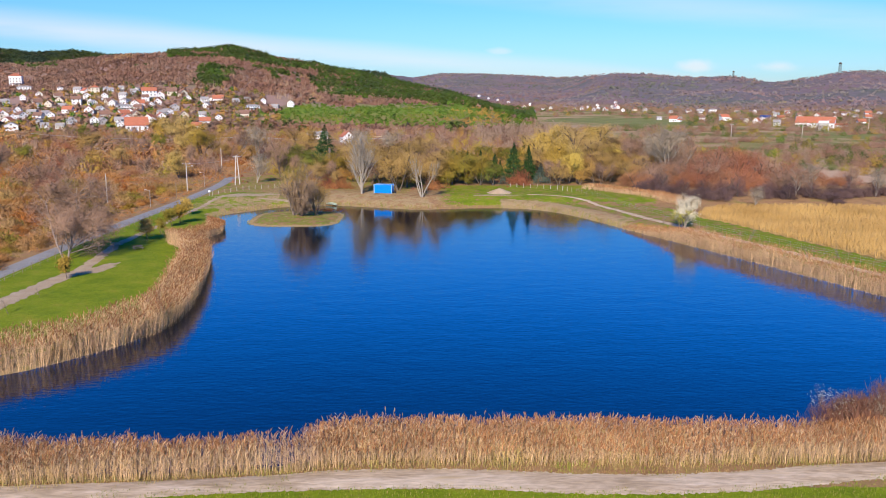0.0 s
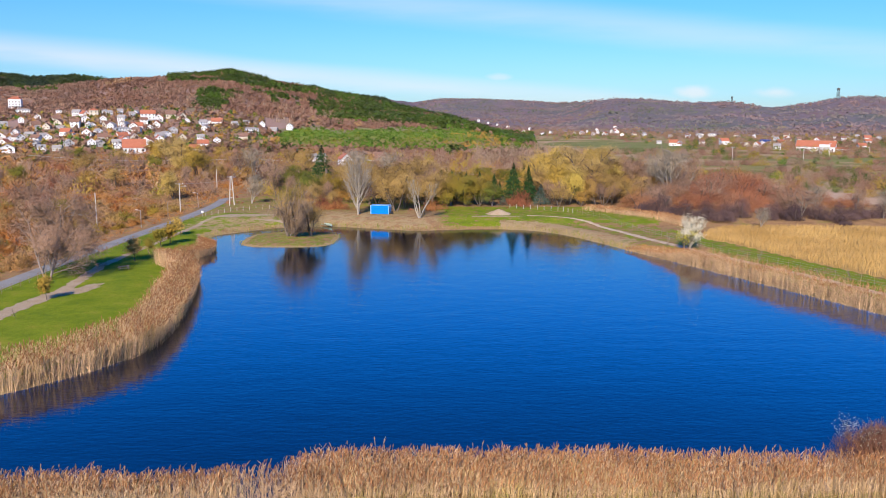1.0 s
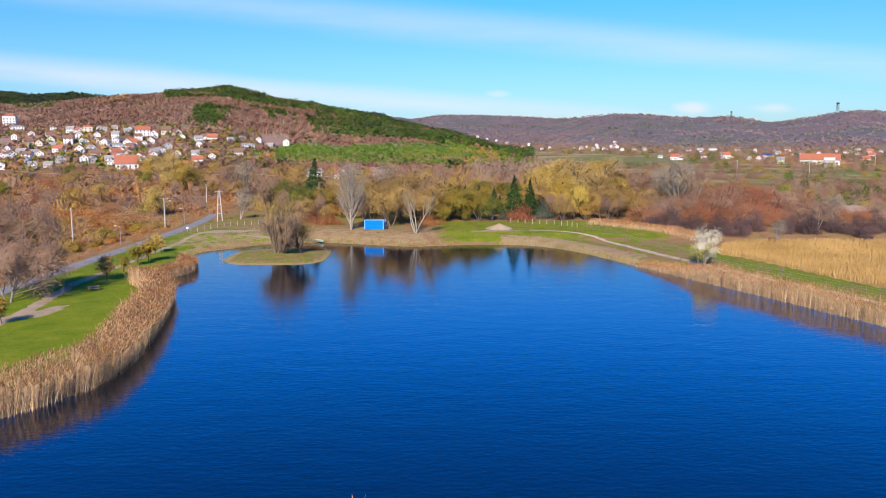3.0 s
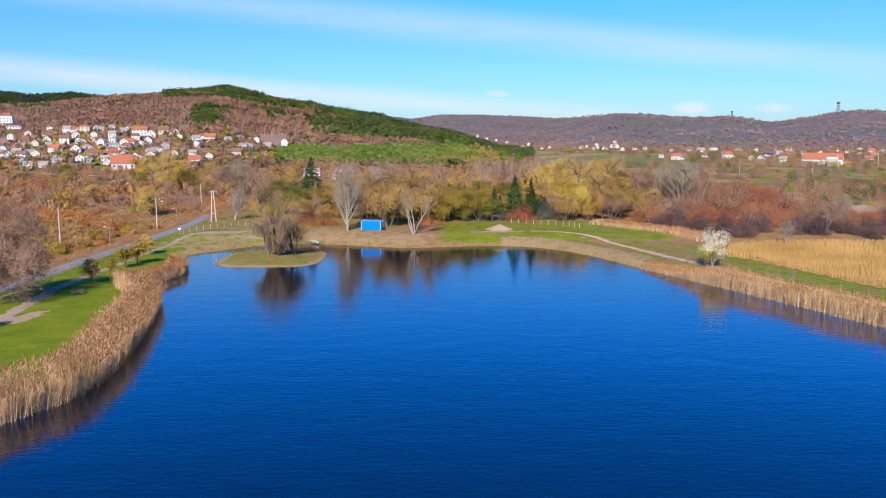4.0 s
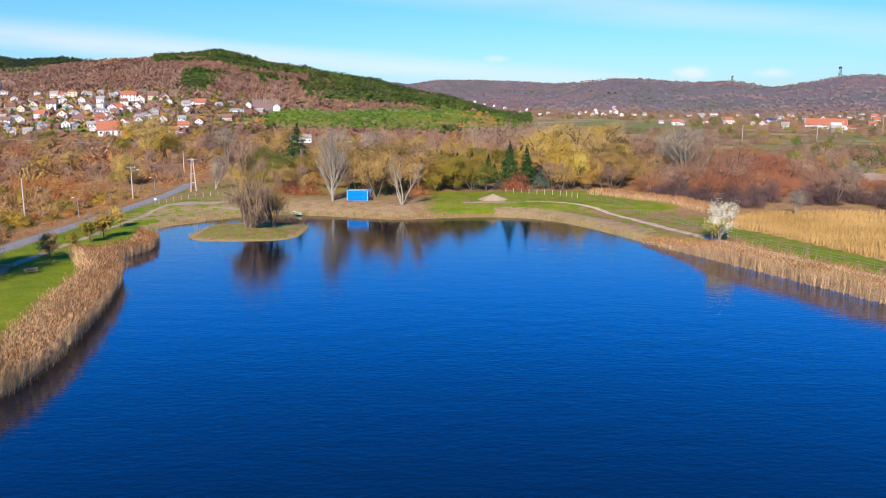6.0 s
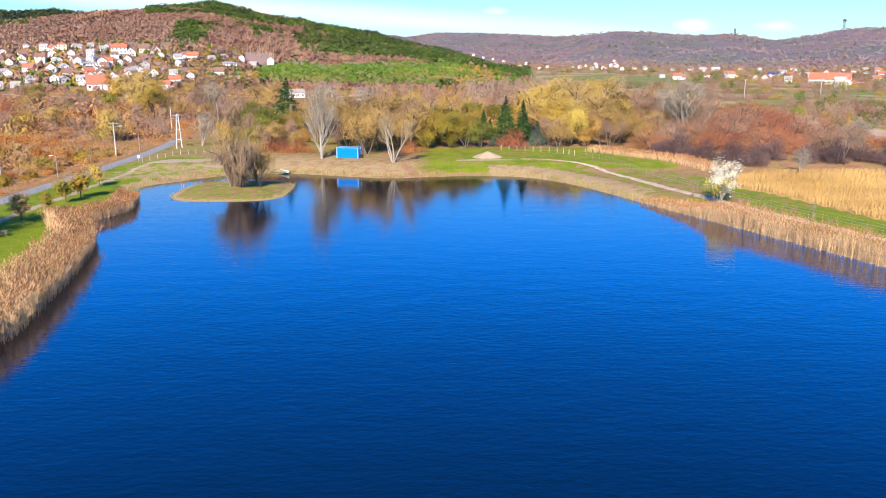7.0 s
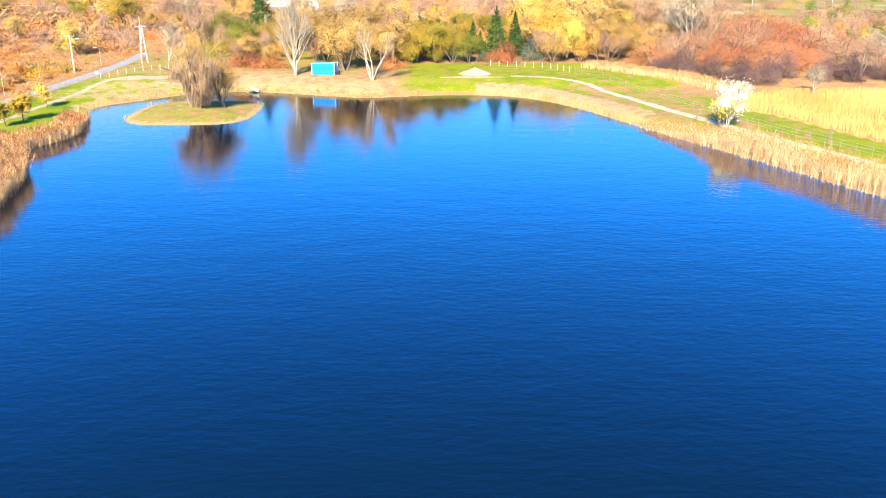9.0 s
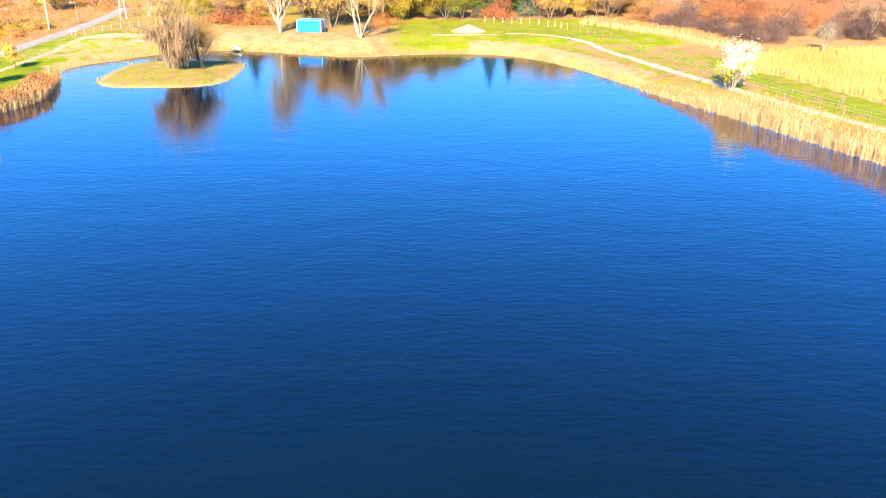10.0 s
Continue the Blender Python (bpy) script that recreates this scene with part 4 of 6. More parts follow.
thin = tree("bare_sapling", 34, 3.0, M_BARK, M_TWIG_GREY, levels=1, n=(9,), spread=0.5, ratio=0.35, clear=0.35, thick=0.012, count=140, size=0.3, slim=0.12, fuzz=0.15, label="thin young bare tree beside the path")
plant(thin, [(-61, 113, 2.4), (-60.8, 121.8, 2.3), (49.5, 188.6, 3.2), (57.2, 175.6, 2.2), (61, 165, 2.6), (66, 150, 3.0), (71.5, 150, 2.8), (64, 172, 2.6)], "saplings along the paths", 3.0, 3)

# belt of trees behind the far bank
olive = [tree("round_tree", 40 + i, 12, M_BARK, m, stems=3, lean=0.35, levels=2, n=(8, 4), spread=0.75, ratio=0.55, clear=0.25, count=6500, size=0.32, slim=0.5, fuzz=0.75, lobes=11, label=lab)
         for i, (m, lab) in enumerate(((M_TWIG_OLIVE, "round olive-brown tree thinning its leaves"), (M_LEAF_OLIVE, "round olive-green tree behind the bank"), (M_TWIG_OLIVE, "broad tan tree behind the bank")))]
plant([olive[0], olive[2]], [(-13.2, 247, 12.0), (-11, 256, 12), (-20, 268, 13), (-2.5, 256, 11.5), (-29, 290, 13), (-13, 285, 13), (-58, 350, 15), (-165, 400, 10), (-172, 408, 9)], "trees behind the bank", 12, 5)
plant(olive[1], [(3, 263, 10.5), (7.5, 264, 11), (12, 262, 10), (16, 262, 8.5), (-50, 292, 12), (-43, 278, 11), (-56, 298, 12), (-37, 285, 10), (57, 296, 13), (-106, 372, 14), (5, 275, 11), (10, 272, 10)], "trees behind the bank", 12, 6)
spr = [conifer("spruce", 50 + i, 12, m, w, label=lab) for i, (m, w, lab) in enumerate(((M_SPRUCE, 0.5, "dark green spruce behind the bank"), (M_SPRUCE, 0.36, "narrow dark green spruce behind the bank"), (M_SPRUCE_BLUE, 0.7, "low blue-green conifer behind the bank")))]
plant([spr[0], spr[1]], [(23.5, 272, 13), (28.6, 274, 12), (4, 286, 8.8), (9, 288, 9.2), (-4, 289, 8.0), (13.5, 287, 9.4), (0.5, 291, 8.6), (18, 281, 9), (-42, 302, 16), (-9, 292, 8.2), (6.5, 281, 8)], "spruces behind the bank", 12, 7)
plant(spr[2], [(31.5, 266, 6.5), (34, 268, 5.5), (-22, 640, 13), (19.5, 264, 6.0)], "blue-green conifers", 12, 8)
rust = [dome_bush("rust_bush", 55 + i, 6, 5.5, M_BARK_DARK, m, 900, 0.8, 0.09, 5, n_, 0.34, label=lab)
        for i, (m, n_, lab) in enumerate(((M_LEAF_RED, 900, "rust-red leafy bush behind the bank"), (M_TWIG_RUST, 250, "low reddish-brown bush near the bank")))]
plant(rust[0], [(25.3, 264.5, 7.2), (-35.5, 253, 4.6), (-31, 253.5, 4.6), (-39.5, 255, 4.0), (-3, 252, 4.0)], "red bushes", 6, 9)
plant(rust[1], [(-69.5, 278, 2.2), (-66.8, 279, 2.0), (-72, 299, 3.4), (-76.5, 301, 3.6), (-79.5, 303, 3.8), (-64, 273, 2.6), (-60.5, 274, 2.6), (-57, 275, 2.4), (-44, 262, 4.5), (-9, 250, 2.6), (20, 256, 2.2), (-108, 281, 3.6), (-104, 190, 3.0), (-98, 182, 2.6), (-92, 172, 2.4), (-88, 160, 2.2), (-84, 240, 2.8), (-82, 262, 2.6), (-84, 282, 2.8), (-90, 300, 3.2)], "red bushes", 6, 10)
yel = [tree("yellow_tree", 60 + i, 13, M_BARK, m, stems=s, lean=0.22, levels=2, n=(11, 4), spread=0.5, ratio=0.46, clear=0.04, lift=0.1, count=8000, size=0.30, slim=0.6, fuzz=0.7, lobes=12, label=lab)
       for i, (m, s, lab) in enumerate(((M_LEAF_YELLOW, 2, "golden yellow tree behind the bank"), (M_LEAF_YELLOW, 3, "pale yellow willow behind the bank"), (M_LEAF_ORANGE, 2, "ochre tree behind the bank")))]
plant([yel[1], yel[0]], [(34, 285, 14), (37.5, 278, 12.5), (51, 305, 16), (56, 315, 17), (39, 300, 14), (62, 325, 16), (48, 335, 15), (-150, 455, 15), (-140, 459, 15.5), (-133, 451, 13), (-122, 400, 9)], "yellow trees", 13, 11)
plant(yel[2], [(49, 266, 8.5), (54, 272, 9.5), (61, 274, 9), (70, 305, 15), (60, 300, 13), (65, 288, 12), (-32, 288, 12), (44, 290, 11), (76, 320, 14), (30, 292, 10), (-112, 430, 14), (-104, 438, 14.5), (-97, 431, 13), (-88, 420, 11), (-80, 350, 11)], "ochre trees", 13, 12)
M_LEAF_LEMON = foliage("leaves_lemon", [(0.0, (0.66, 0.46, 0.07)), (1.0, (0.72, 0.53, 0.13))])
lemon = tree("yellow_willow", 64, 12, M_BARK, M_LEAF_LEMON, stems=4, lean=0.16, levels=2, n=(12, 4), spread=0.36, ratio=0.42, clear=0.04, lift=0.14, count=9000, size=0.27, slim=0.5, fuzz=0.55, lobes=9, label="bright lemon-yellow willow behind the bank")
plant(lemon, [(40.8, 267, 11.0), (44.2, 269, 13.0), (38.6, 276, 10.0), (62, 292, 12)], "yellow willows", 12, 31)
pink = [tree("bare_tree", 65 + i, 14, w, m, stems=s, lean=0.2, levels=2, n=(9, 4), spread=0.5, ratio=0.5, clear=0.2, lift=0.1, thick=0.016, count=3400, size=0.7, slim=0.12, fuzz=0.7, label=lab)
        for i, (m, w, s, lab) in enumerate(((M_TWIG_PINK, M_BARK, 3, "leafless pinkish-brown tree behind the bank"), (M_TWIG_GREY, M_BARK_PALE, 2, "leafless pale-stemmed tree behind the bank"), (M_TWIG_PINK, M_BARK_PALE, 2, "slim birch with a white stem")))]
plant([pink[0], pink[1]], [(66, 298, 14), (75, 294, 15), (82, 305, 15), (89, 315, 14), (-55, 285, 13), (-60, 268, 9), (-5, 262, 12), (-27, 300, 15), (-12, 305, 15), (-18, 315, 14), (80, 290, 12), (96, 330, 13)], "bare trees", 14, 13)
plant([pink[1], pink[2]], [(78, 283, 16.5), (86, 292, 14), (82, 217, 5.5), (101, 236, 8), (110, 245, 8), (118, 240, 8), (122, 232, 7.5), (-82, 355, 13), (-78, 360, 14)], "bare trees", 14, 14)
dome = [dome_bush("thicket_bush", 70 + i, 10, 11.5, M_BARK, m, 7000, 0.7, 0.10, 4, upright=0.15, label=lab)
        for i, (m, lab) in enumerate(((M_TWIG_RUST, "broad reddish-brown leafless willow bush"), (M_TWIG_PINK, "broad pinkish-brown leafless bush in a thicket"), (M_TWIG_PURPLE, "dark purplish leafless bush by the field")))]
plant([dome[0], dome[1], dome[0]], [(60, 256, 8), (66, 258, 9), (73, 262, 10), (80, 260, 11), (86, 268, 11.5), (95, 268, 12.5), (100, 262, 12), (107, 270, 12), (112, 268, 10.5), (114, 258, 8.5), (98, 296, 12),
                                    (86, 300, 11), (110, 305, 11), (77, 284, 10), (92, 250, 10), (84, 246, 9), (104, 250, 9.5), (90, 282, 12), (118, 282, 9), (70, 272, 10), (128, 262, 7), (124, 276, 8), (-129, 268, 12), (-138, 276, 11), (-122, 262, 8), (-141, 322, 10), (-132, 318, 8.5), (-150, 330, 8), (-185, 352, 10), (-112, 300, 5)], "willow thicket", 10, 15)
plant(dome[2], [(64, 244, 6), (69, 238, 5.5), (74, 234, 6), (78, 230, 6.5), (83, 233, 6.5), (89, 230, 5), (96, 229, 5), (103, 231, 5), (110, 233, 5.2), (116, 234, 5), (122, 233, 5.4), (128, 233, 6), (134, 234, 6), (62, 236, 3.6),
                (140, 236, 6), (93, 235, 5), (100, 238, 5.5), (107, 226, 3.0)], "dark bushes by the field", 7.6, 16)
plant(rust[1], [(100.5, 196, 3.0), (98, 178, 2.2)], "bushes in the field", 6, 17)
rng = np.random.default_rng(21)
fill = {}
for _ in range(1400):
    x, y = rng.uniform(-52, 128), rng.uniform(260, 345)
    if any(abs(x - a) < 5.0 and abs(y - b_) < 5.0 for a, b_ in fill):
        continue
    v = 784 + 1444 * (x + 3) / (y - 4)
    if 855 < v < 985 and y < 288:
        continue
    if v < 660:
        kind, hh = ("olive", "olive_b", "pink", "ochre")[rng.integers(0, 4)], rng.uniform(5, 8)
    elif v < 800:
        kind, hh = ("olive", "pink", "pink", "olive")[rng.integers(0, 4)], rng.uniform(6.5, 10)
    elif v < 955:
        kind, hh = ("olive_b", "spruce", "olive_b", "ochre")[rng.integers(0, 4)], rng.uniform(4.5, 7.5)
    elif v < 1100:
        kind, hh = ("yellow", "ochre", "pink", "olive")[rng.integers(0, 4)], rng.uniform(6.5, 11)
    elif v < 1230:
        kind, hh = ("ochre", "pink", "pink", "olive")[rng.integers(0, 4)], rng.uniform(7, 11)
    else:
        if rng.uniform(0, 1) < 0.45:
            continue
        kind, hh = "dome", rng.uniform(6, 10) * np.clip((1500 - v) / 160, 0.45, 1)
    hh *= np.clip((y - 215) / 65, 0.75, 1.25)
    fill[(x, y)] = (kind, hh)
protos = {"olive": (olive[0], 12), "olive_b": (olive[1], 12), "pink": (pink[0], 14), "ochre": (yel[2], 13), "yellow": (yel[0], 13), "spruce": (spr[1], 12), "dome": (dome[0], 10)}
for kind, (pr, native) in protos.items():
    plant(pr, [(x, y, q) for (x, y), (k, q) in fill.items() if k == kind], "trees behind the bank", native, 40)
# scattered trees in the scrub of the valley
rng = np.random.default_rng(33)
wild = []
for _ in range(900):
    x, y = rng.uniform(-260, -84), rng.uniform(285, 540)
    if x < -0.56 * y - 5 or x > np.interp(y, (285, 350, 420, 540), (-92, -86, -84, -84)) or any(math.hypot(x - q[0], y - q[1]) < 12 for q in wild):
        continue
    wild.append((x, y, rng.choice(("dome", "pink_dome", "olive_b", "ochre", "yellow", "pink", "olive"), p=(0.24, 0.26, 0.13, 0.13, 0.06, 0.1, 0.08)), rng.uniform(5, 10.5)))
wild = wild[:85]
protos["pink_dome"] = (dome[1], 10)
for kind, (pr, native) in protos.items():
    plant(pr, [(x, y, q) for x, y, k, q in wild if k == kind], "trees in the scrub", native, 41)
snag = part("dead_trunk", rodded(((0, 0, -0.2), (0.1, 0, 6), 0.62, 0.55, 9), ((0.1, 0, 6), (0.05, 0.1, 9.6), 0.55, 0.42, 9)), M_BARK)
snag.matrix_basis = pose(-39.2, 292, land_z(-39.2, 292))
tagged(snag, "thick brown topped dead tree trunk", "dead trunk")


# ---- scrub and woods ----
def clump(seed, twigs, sprays=0, size=0.12, r=1.0, length=0.3, width=0.09, lobes=4, pointed=False, upright=0.6, up=0.3, loose=0.25):
    """A far plant of unit height: fine twigs fanning up from the ground, with loose leaves between."""
    rng = np.random.default_rng(seed)
    bits = []
    if pointed:
        t = rng.beta(1, 1.3, twigs)
        a = rng.uniform(0, 6.28, twigs)
        q = 0.3 * r * (1 - t) ** 0.8 * rng.uniform(0.3, 1.0, twigs)
        at = np.column_stack([q * np.cos(a), q * np.sin(a), 0.04 + 0.9 * t])
        bits.append(slivers(rng, at, np.column_stack([np.cos(a), np.sin(a), rng.uniform(-0.5, 0.6, twigs)]), length, width))
    else:
        bits.append(brush(rng, twigs, 1.0, r, lobes, length, width, 0.0, upright))
    if sprays:
        q, _ = brush(rng, sprays, 1.0, r, lobes, 0.01, 0.01)
        at = q[::3]
        out = at - np.array((0, 0, 0.2))
        bits.append(leaves(rng, at, size, 0.7, None, out / (np.linalg.norm(out, axis=1)[:, None] + 1e-9)))
    V, F = merge(bits)
    return puff(V, F, max(lobes, 2), seed, up, loose)


def scatter(name, protos, P, H, tint, material, label, cat, seed=0, wide=1.0):
    rng = np.random.default_rng(seed)
    Z = land(P)
    Vs, Fs, Ts, base = [], [], [], 0
    which = rng.integers(0, len(protos), len(P))
    for k, (v, f) in enumerate(protos):
        sel = np.where(which == k)[0]
        if not len(sel):
            continue
        a = rng.uniform(0, 6.283, len(sel))
        c, s = np.cos(a), np.sin(a)
        h = H[sel]
        w = h * wide * rng.uniform(0.8, 1.25, len(sel))
        X = (v[None, :, 0] * c[:, None] - v[None, :, 1] * s[:, None]) * w[:, None] + P[sel, 0:1]
        Y = (v[None, :, 0] * s[:, None] + v[None, :, 1] * c[:, None]) * w[:, None] + P[sel, 1:2]
        ZZ = v[None, :, 2] * h[:, None] + Z[sel, None] - 0.05
        Vs.append(np.stack([X, Y, ZZ], -1).reshape(-1, 3))
        Fs.append((f[None] + (np.arange(len(sel)) * len(v))[:, None, None]).reshape(-1, 3) + base)
        Ts.append(np.repeat(tint[sel], len(v)))
        base += len(sel) * len(v)
    me = grid_mesh(name, np.concatenate(Vs), np.concatenate(Fs), np.concatenate(Ts))
    return tagged(link(name, me, material), label, cat, kind="stuff")


def spread_points(rng, n, x0, x1, y0, y1, gap):
    """Random points no nearer to one another than about gap."""
    cells, out = set(), []
    for x, y in zip(rng.uniform(x0, x1, n), rng.uniform(y0, y1, n)):
        c = (int(x // gap), int(y // gap))
        if c not in cells:
            cells.add(c)
            out.append((x, y))
    return np.array(out)


def view_x(P):
    return 784 + 1444 * (P[:, 0] + 3) / np.maximum(P[:, 1] - 4, 1)


rng = np.random.default_rng(77)
# scrub between the lane and the village, single bushes near the lane
P = spread_points(rng, 9000, -330, -80, 95, 575, 3.7)
edge = np.interp(P[:, 1], (60, 110, 155, 195, 240, 290, 350, 420, 600), (-73.5, -75.2, -75.2, -74.4, -72.6, -70, -57, -52, -42))
P = P[(P[:, 0] < edge - 3.4) & (np.hypot(P[:, 0], P[:, 1]) < 590)]
open_patch = np.array([noise.noise(Vector((x / 38, y / 38, 5))) for x, y in P])
P = P[(open_patch < 0.42) & (P[:, 0] > -0.6 * P[:, 1] - 25)]
lane_x = np.interp(P[:, 1], (60, 110, 155, 195, 240, 290, 350, 420, 600), (-73.5, -75.2, -75.2, -74.4, -72.6, -70, -57, -52, -42))
near = (P[:, 1] < 330) & (P[:, 0] > -170)
order = np.argsort(np.where(near, np.hypot(P[:, 0] + 75, P[:, 1] - 200), 1e6))
chosen, rest = order[:290], order[290:]
scrub = [dome_bush("scrub_bush", 80 + i, 4, w, M_BARK_DARK, M_SCRUB, c, 0.75, 0.13, 5, n_, 0.36, label=lab, stems=4)
         for i, (w, c, n_, lab) in enumerate(((4.6, 700, 420, "autumn-brown scrub bush beside the lane"), (5.2, 800, 300, "ragged ochre scrub bush beside the lane"), (4.8, 1100, 60, "leafless brown scrub bush beside the lane"), (4.2, 600, 500, "rounded russet scrub bush beside the lane"), (5.6, 1000, 120, "wide straggling brown bush beside the lane")))]
lush = np.array([noise.fractal(Vector((x / 26, y / 26, 21)), 1.0, 2.0, 2) for x, y in P])
hs = (0.9 + 5.2 * rng.beta(1.1, 3.2, len(P))) * np.clip(0.95 + 0.9 * lush, 0.5, 1.7) * (1 + 0.35 * (P[:, 1] > 330))
plant(scrub, [(*P[i], max(min(hs[i] * 1.6, 2.4 + 0.14 * (lane_x[i] - P[i, 0]), 6.0), 2.2)) for i in chosen], "scrub beside the lane", 4, 18)
mid = [clump(200 + i, 60, 130, 0.09, 1.5, 0.18, 0.045, 5, upright=0.15, loose=0.15) for i in range(8)]
tall = [clump(210 + i, 90, 110, 0.085, 0.95, 0.16, 0.035, 6, upright=0.3) for i in range(8)]
pt = np.array([noise.fractal(Vector((x / 30, y / 30, 11)), 1.0, 2.0, 3) for x, y in P[rest]])
big_ones = rng.uniform(0, 1, len(rest)) < 0.12
scatter("scrub", mid, P[rest], hs[rest] * np.where(big_ones, 1.9, 1.15), np.clip(0.40 + 0.8 * pt + rng.normal(0, 0.05, len(rest)), 0, 1), M_THICKET, "dense brown and ochre autumn scrub", "scrub", 1)
low = [clump(250 + i, 18, 16, 0.24, 1.9, 0.34, 0.09, 3, upright=0.2) for i in range(8)]
P = spread_points(rng, 12000, -135, -72, 95, 345, 1.9)
P = P[P[:, 0] < np.interp(P[:, 1], (60, 110, 155, 195, 240, 290, 350), (-73.5, -75.2, -75.4, -74.8, -73.1, -73.1, -66)) - 2.9]
pt = np.array([noise.fractal(Vector((x / 16, y / 16, 31)), 1.0, 2.0, 3) for x, y in P])
scatter("undergrowth", low, P, rng.uniform(0.5, 1.3, len(P)), np.clip(0.38 + 0.9 * pt + rng.normal(0, 0.1, len(P)), 0, 1), M_THICKET, "low rusty and straw-coloured undergrowth beside the lane", "undergrowth", 8)
# trees of the flat valley behind the belt
P = spread_points(rng, 2600, -300, 130, 300, 600, 6.5)
ax = view_x(P)
edge = np.interp(P[:, 1], (290, 350, 420, 600), (-73.5, -66, -60, -45))
P = P[(ax > 40) & (ax < 1180) & (P[:, 1] + np.abs(P[:, 0]) * 0.45 < 600) & (np.abs(P[:, 0] - edge) > 6) & ~((ax > 930) & (ax < 1030) & (P[:, 1] > 425) & (P[:, 1] < 468)) & ~((ax > 1030) & (P[:, 1] > 470))]
ax = view_x(P)
keep = (rng.uniform(0, 1, len(P)) < np.where((ax > 300) & (P[:, 1] > 360), 0.85, 0.5)) & ~((ax < 620) & (ax > 520) & (P[:, 1] > 455) & (P[:, 1] < 545))
P, ax = P[keep], ax[keep]
grove = (ax > 860) & (ax < 1040) & (P[:, 1] > 465)
h = np.where(grove, rng.uniform(11, 17, len(P)), rng.uniform(5, 12.5, len(P)))
tint = np.where(grove, rng.uniform(0.28, 0.40, len(P)), rng.choice((0.02, 0.1, 0.2, 0.3, 0.36, 0.38, 0.45, 0.1, 0.54, 0.62), len(P)) + rng.normal(0, 0.02, len(P)))
scatter("valley_trees", tall, P, h, tint, M_WOODS, "mixed bare and yellowing trees of the valley", "woods", 2, 0.85)
# hedges and trees in the meadows
rows = []
for x0, y0, x1, y1, n, w in ((100, 330, 260, 345, 46, 5), (80, 400, 330, 390, 60, 7), (60, 470, 300, 520, 55, 7), (120, 560, 420, 600, 70, 8), (180, 620, 480, 720, 60, 10), (40, 620, 200, 640, 50, 9),
                             (150, 300, 200, 380, 30, 12), (170, 430, 260, 450, 26, 6), (250, 820, 620, 850, 110, 25), (250, 960, 720, 1000, 130, 40), (90, 1150, 420, 1200, 90, 40), (380, 1180, 800, 1260, 120, 50), (60, 1400, 420, 1480, 120, 60), (130, 340, 240, 420, 50, 30), (240, 740, 430, 760, 70, 14), (300, 860, 560, 900, 90, 40), (330, 1060, 640, 1120, 110, 50), (300, 640, 420, 660, 40, 8)):
    n = int(n * 1.7)
    t = rng.uniform(0, 1, n)
    rows.append(np.column_stack([x0 + (x1 - x0) * t + rng.normal(0, w * 0.6, n), y0 + (y1 - y0) * t + rng.normal(0, w, n)]))
P = np.concatenate(rows)
P = P[(P[:, 0] > 60) | (P[:, 1] > 600)]
far = P[:, 1] > 600
h = np.where(far, rng.uniform(3.5, 10, len(P)), rng.uniform(2.2, 8, len(P)))
scatter("hedge_trees", tall, P, h, rng.choice((0.02, 0.1, 0.2, 0.3, 0.38, 0.56, 0.64, 0.8, 0.9), len(P), p=(0.16, 0.18, 0.16, 0.12, 0.08, 0.06, 0.08, 0.08, 0.08)), M_WOODS, "hedges and scattered trees in the meadows", "hedge", 3, 1.1)

# wooded hills
hill_c = [clump(220 + i, 28, 0, 0.3, 1.15, 0.36, 0.34, 3, upright=0.25, up=0.9, loose=0.1) for i in range(12)]
hill_p = [clump(230 + i, 30, 0, 0.3, 1.1, 0.28, 0.22, pointed=True, up=0.5, loose=0.15) for i in range(8)]


def polar_points(rng, n, ax0, ax1, d0, d1, gap):
    a, d = rng.uniform(ax0, ax1, n), np.sqrt(rng.uniform(d0 ** 2, d1 ** 2, n))
    ang = np.arctan((a - 784) / 1444)
    q = np.column_stack([-3 + d * np.sin(ang), 4 + d * np.cos(ang)])
    _, i = np.unique((q // gap).astype(int), axis=0, return_index=True)
    i.sort()
    return q[i], a[i], d[i]


P, ax, d = polar_points(rng, 90000, -60, 960, 610, 1420, 4.3)
ax, d, coarse, fine_, green, pine = hill_cover(P)
village = (ax < 520) & (d < 930 - np.clip(ax - 300, 0, 400) * 0.5)
pine &= rng.uniform(0, 1, len(P)) > 0.30
thin_out = rng.uniform(0, 1, len(P)) < np.where(pine, 0.85, np.where(green, 0.55, np.where(village, 0.36, 0.42)))
tint = np.clip(0.10 + 0.22 * coarse + 0.12 * fine_ + rng.normal(0, 0.035, len(P)), 0, 0.36)
tint = np.where((fine_ > 0.5) & (coarse < 0.1), 0.44 + rng.normal(0, 0.02, len(P)), tint)
tint = np.where(pine, np.clip(0.82 + 0.10 * fine_ + rng.normal(0, 0.025, len(P)), 0.765, 0.93), tint)
tint = np.where(green, np.clip(0.735 + 0.06 * fine_ + rng.normal(0, 0.012, len(P)), 0.66, 0.82), tint)
tint = np.where(green & (coarse > 0.34) & (fine_ > 0.1), 0.58 + rng.normal(0, 0.03, len(P)), tint)
h = np.where(pine, rng.uniform(5.5, 8.5, len(P)), rng.uniform(4.2, 6.4, len(P)))
h = np.where(green, rng.uniform(1.8, 3.2, len(P)) + 2.5 * (rng.uniform(0, 1, len(P)) < 0.04), h)
h = np.where(village, rng.uniform(2.5, 6.5, len(P)), h)
clearing = ((ax > 490) & (ax < 545) & (d > 760) & (d < 850)) | ((ax < 85) & (d > 800) & (d < 880))
keep = thin_out & ~clearing
P, h, tint, pine, village = P[keep], h[keep], tint[keep], pine[keep], village[keep]
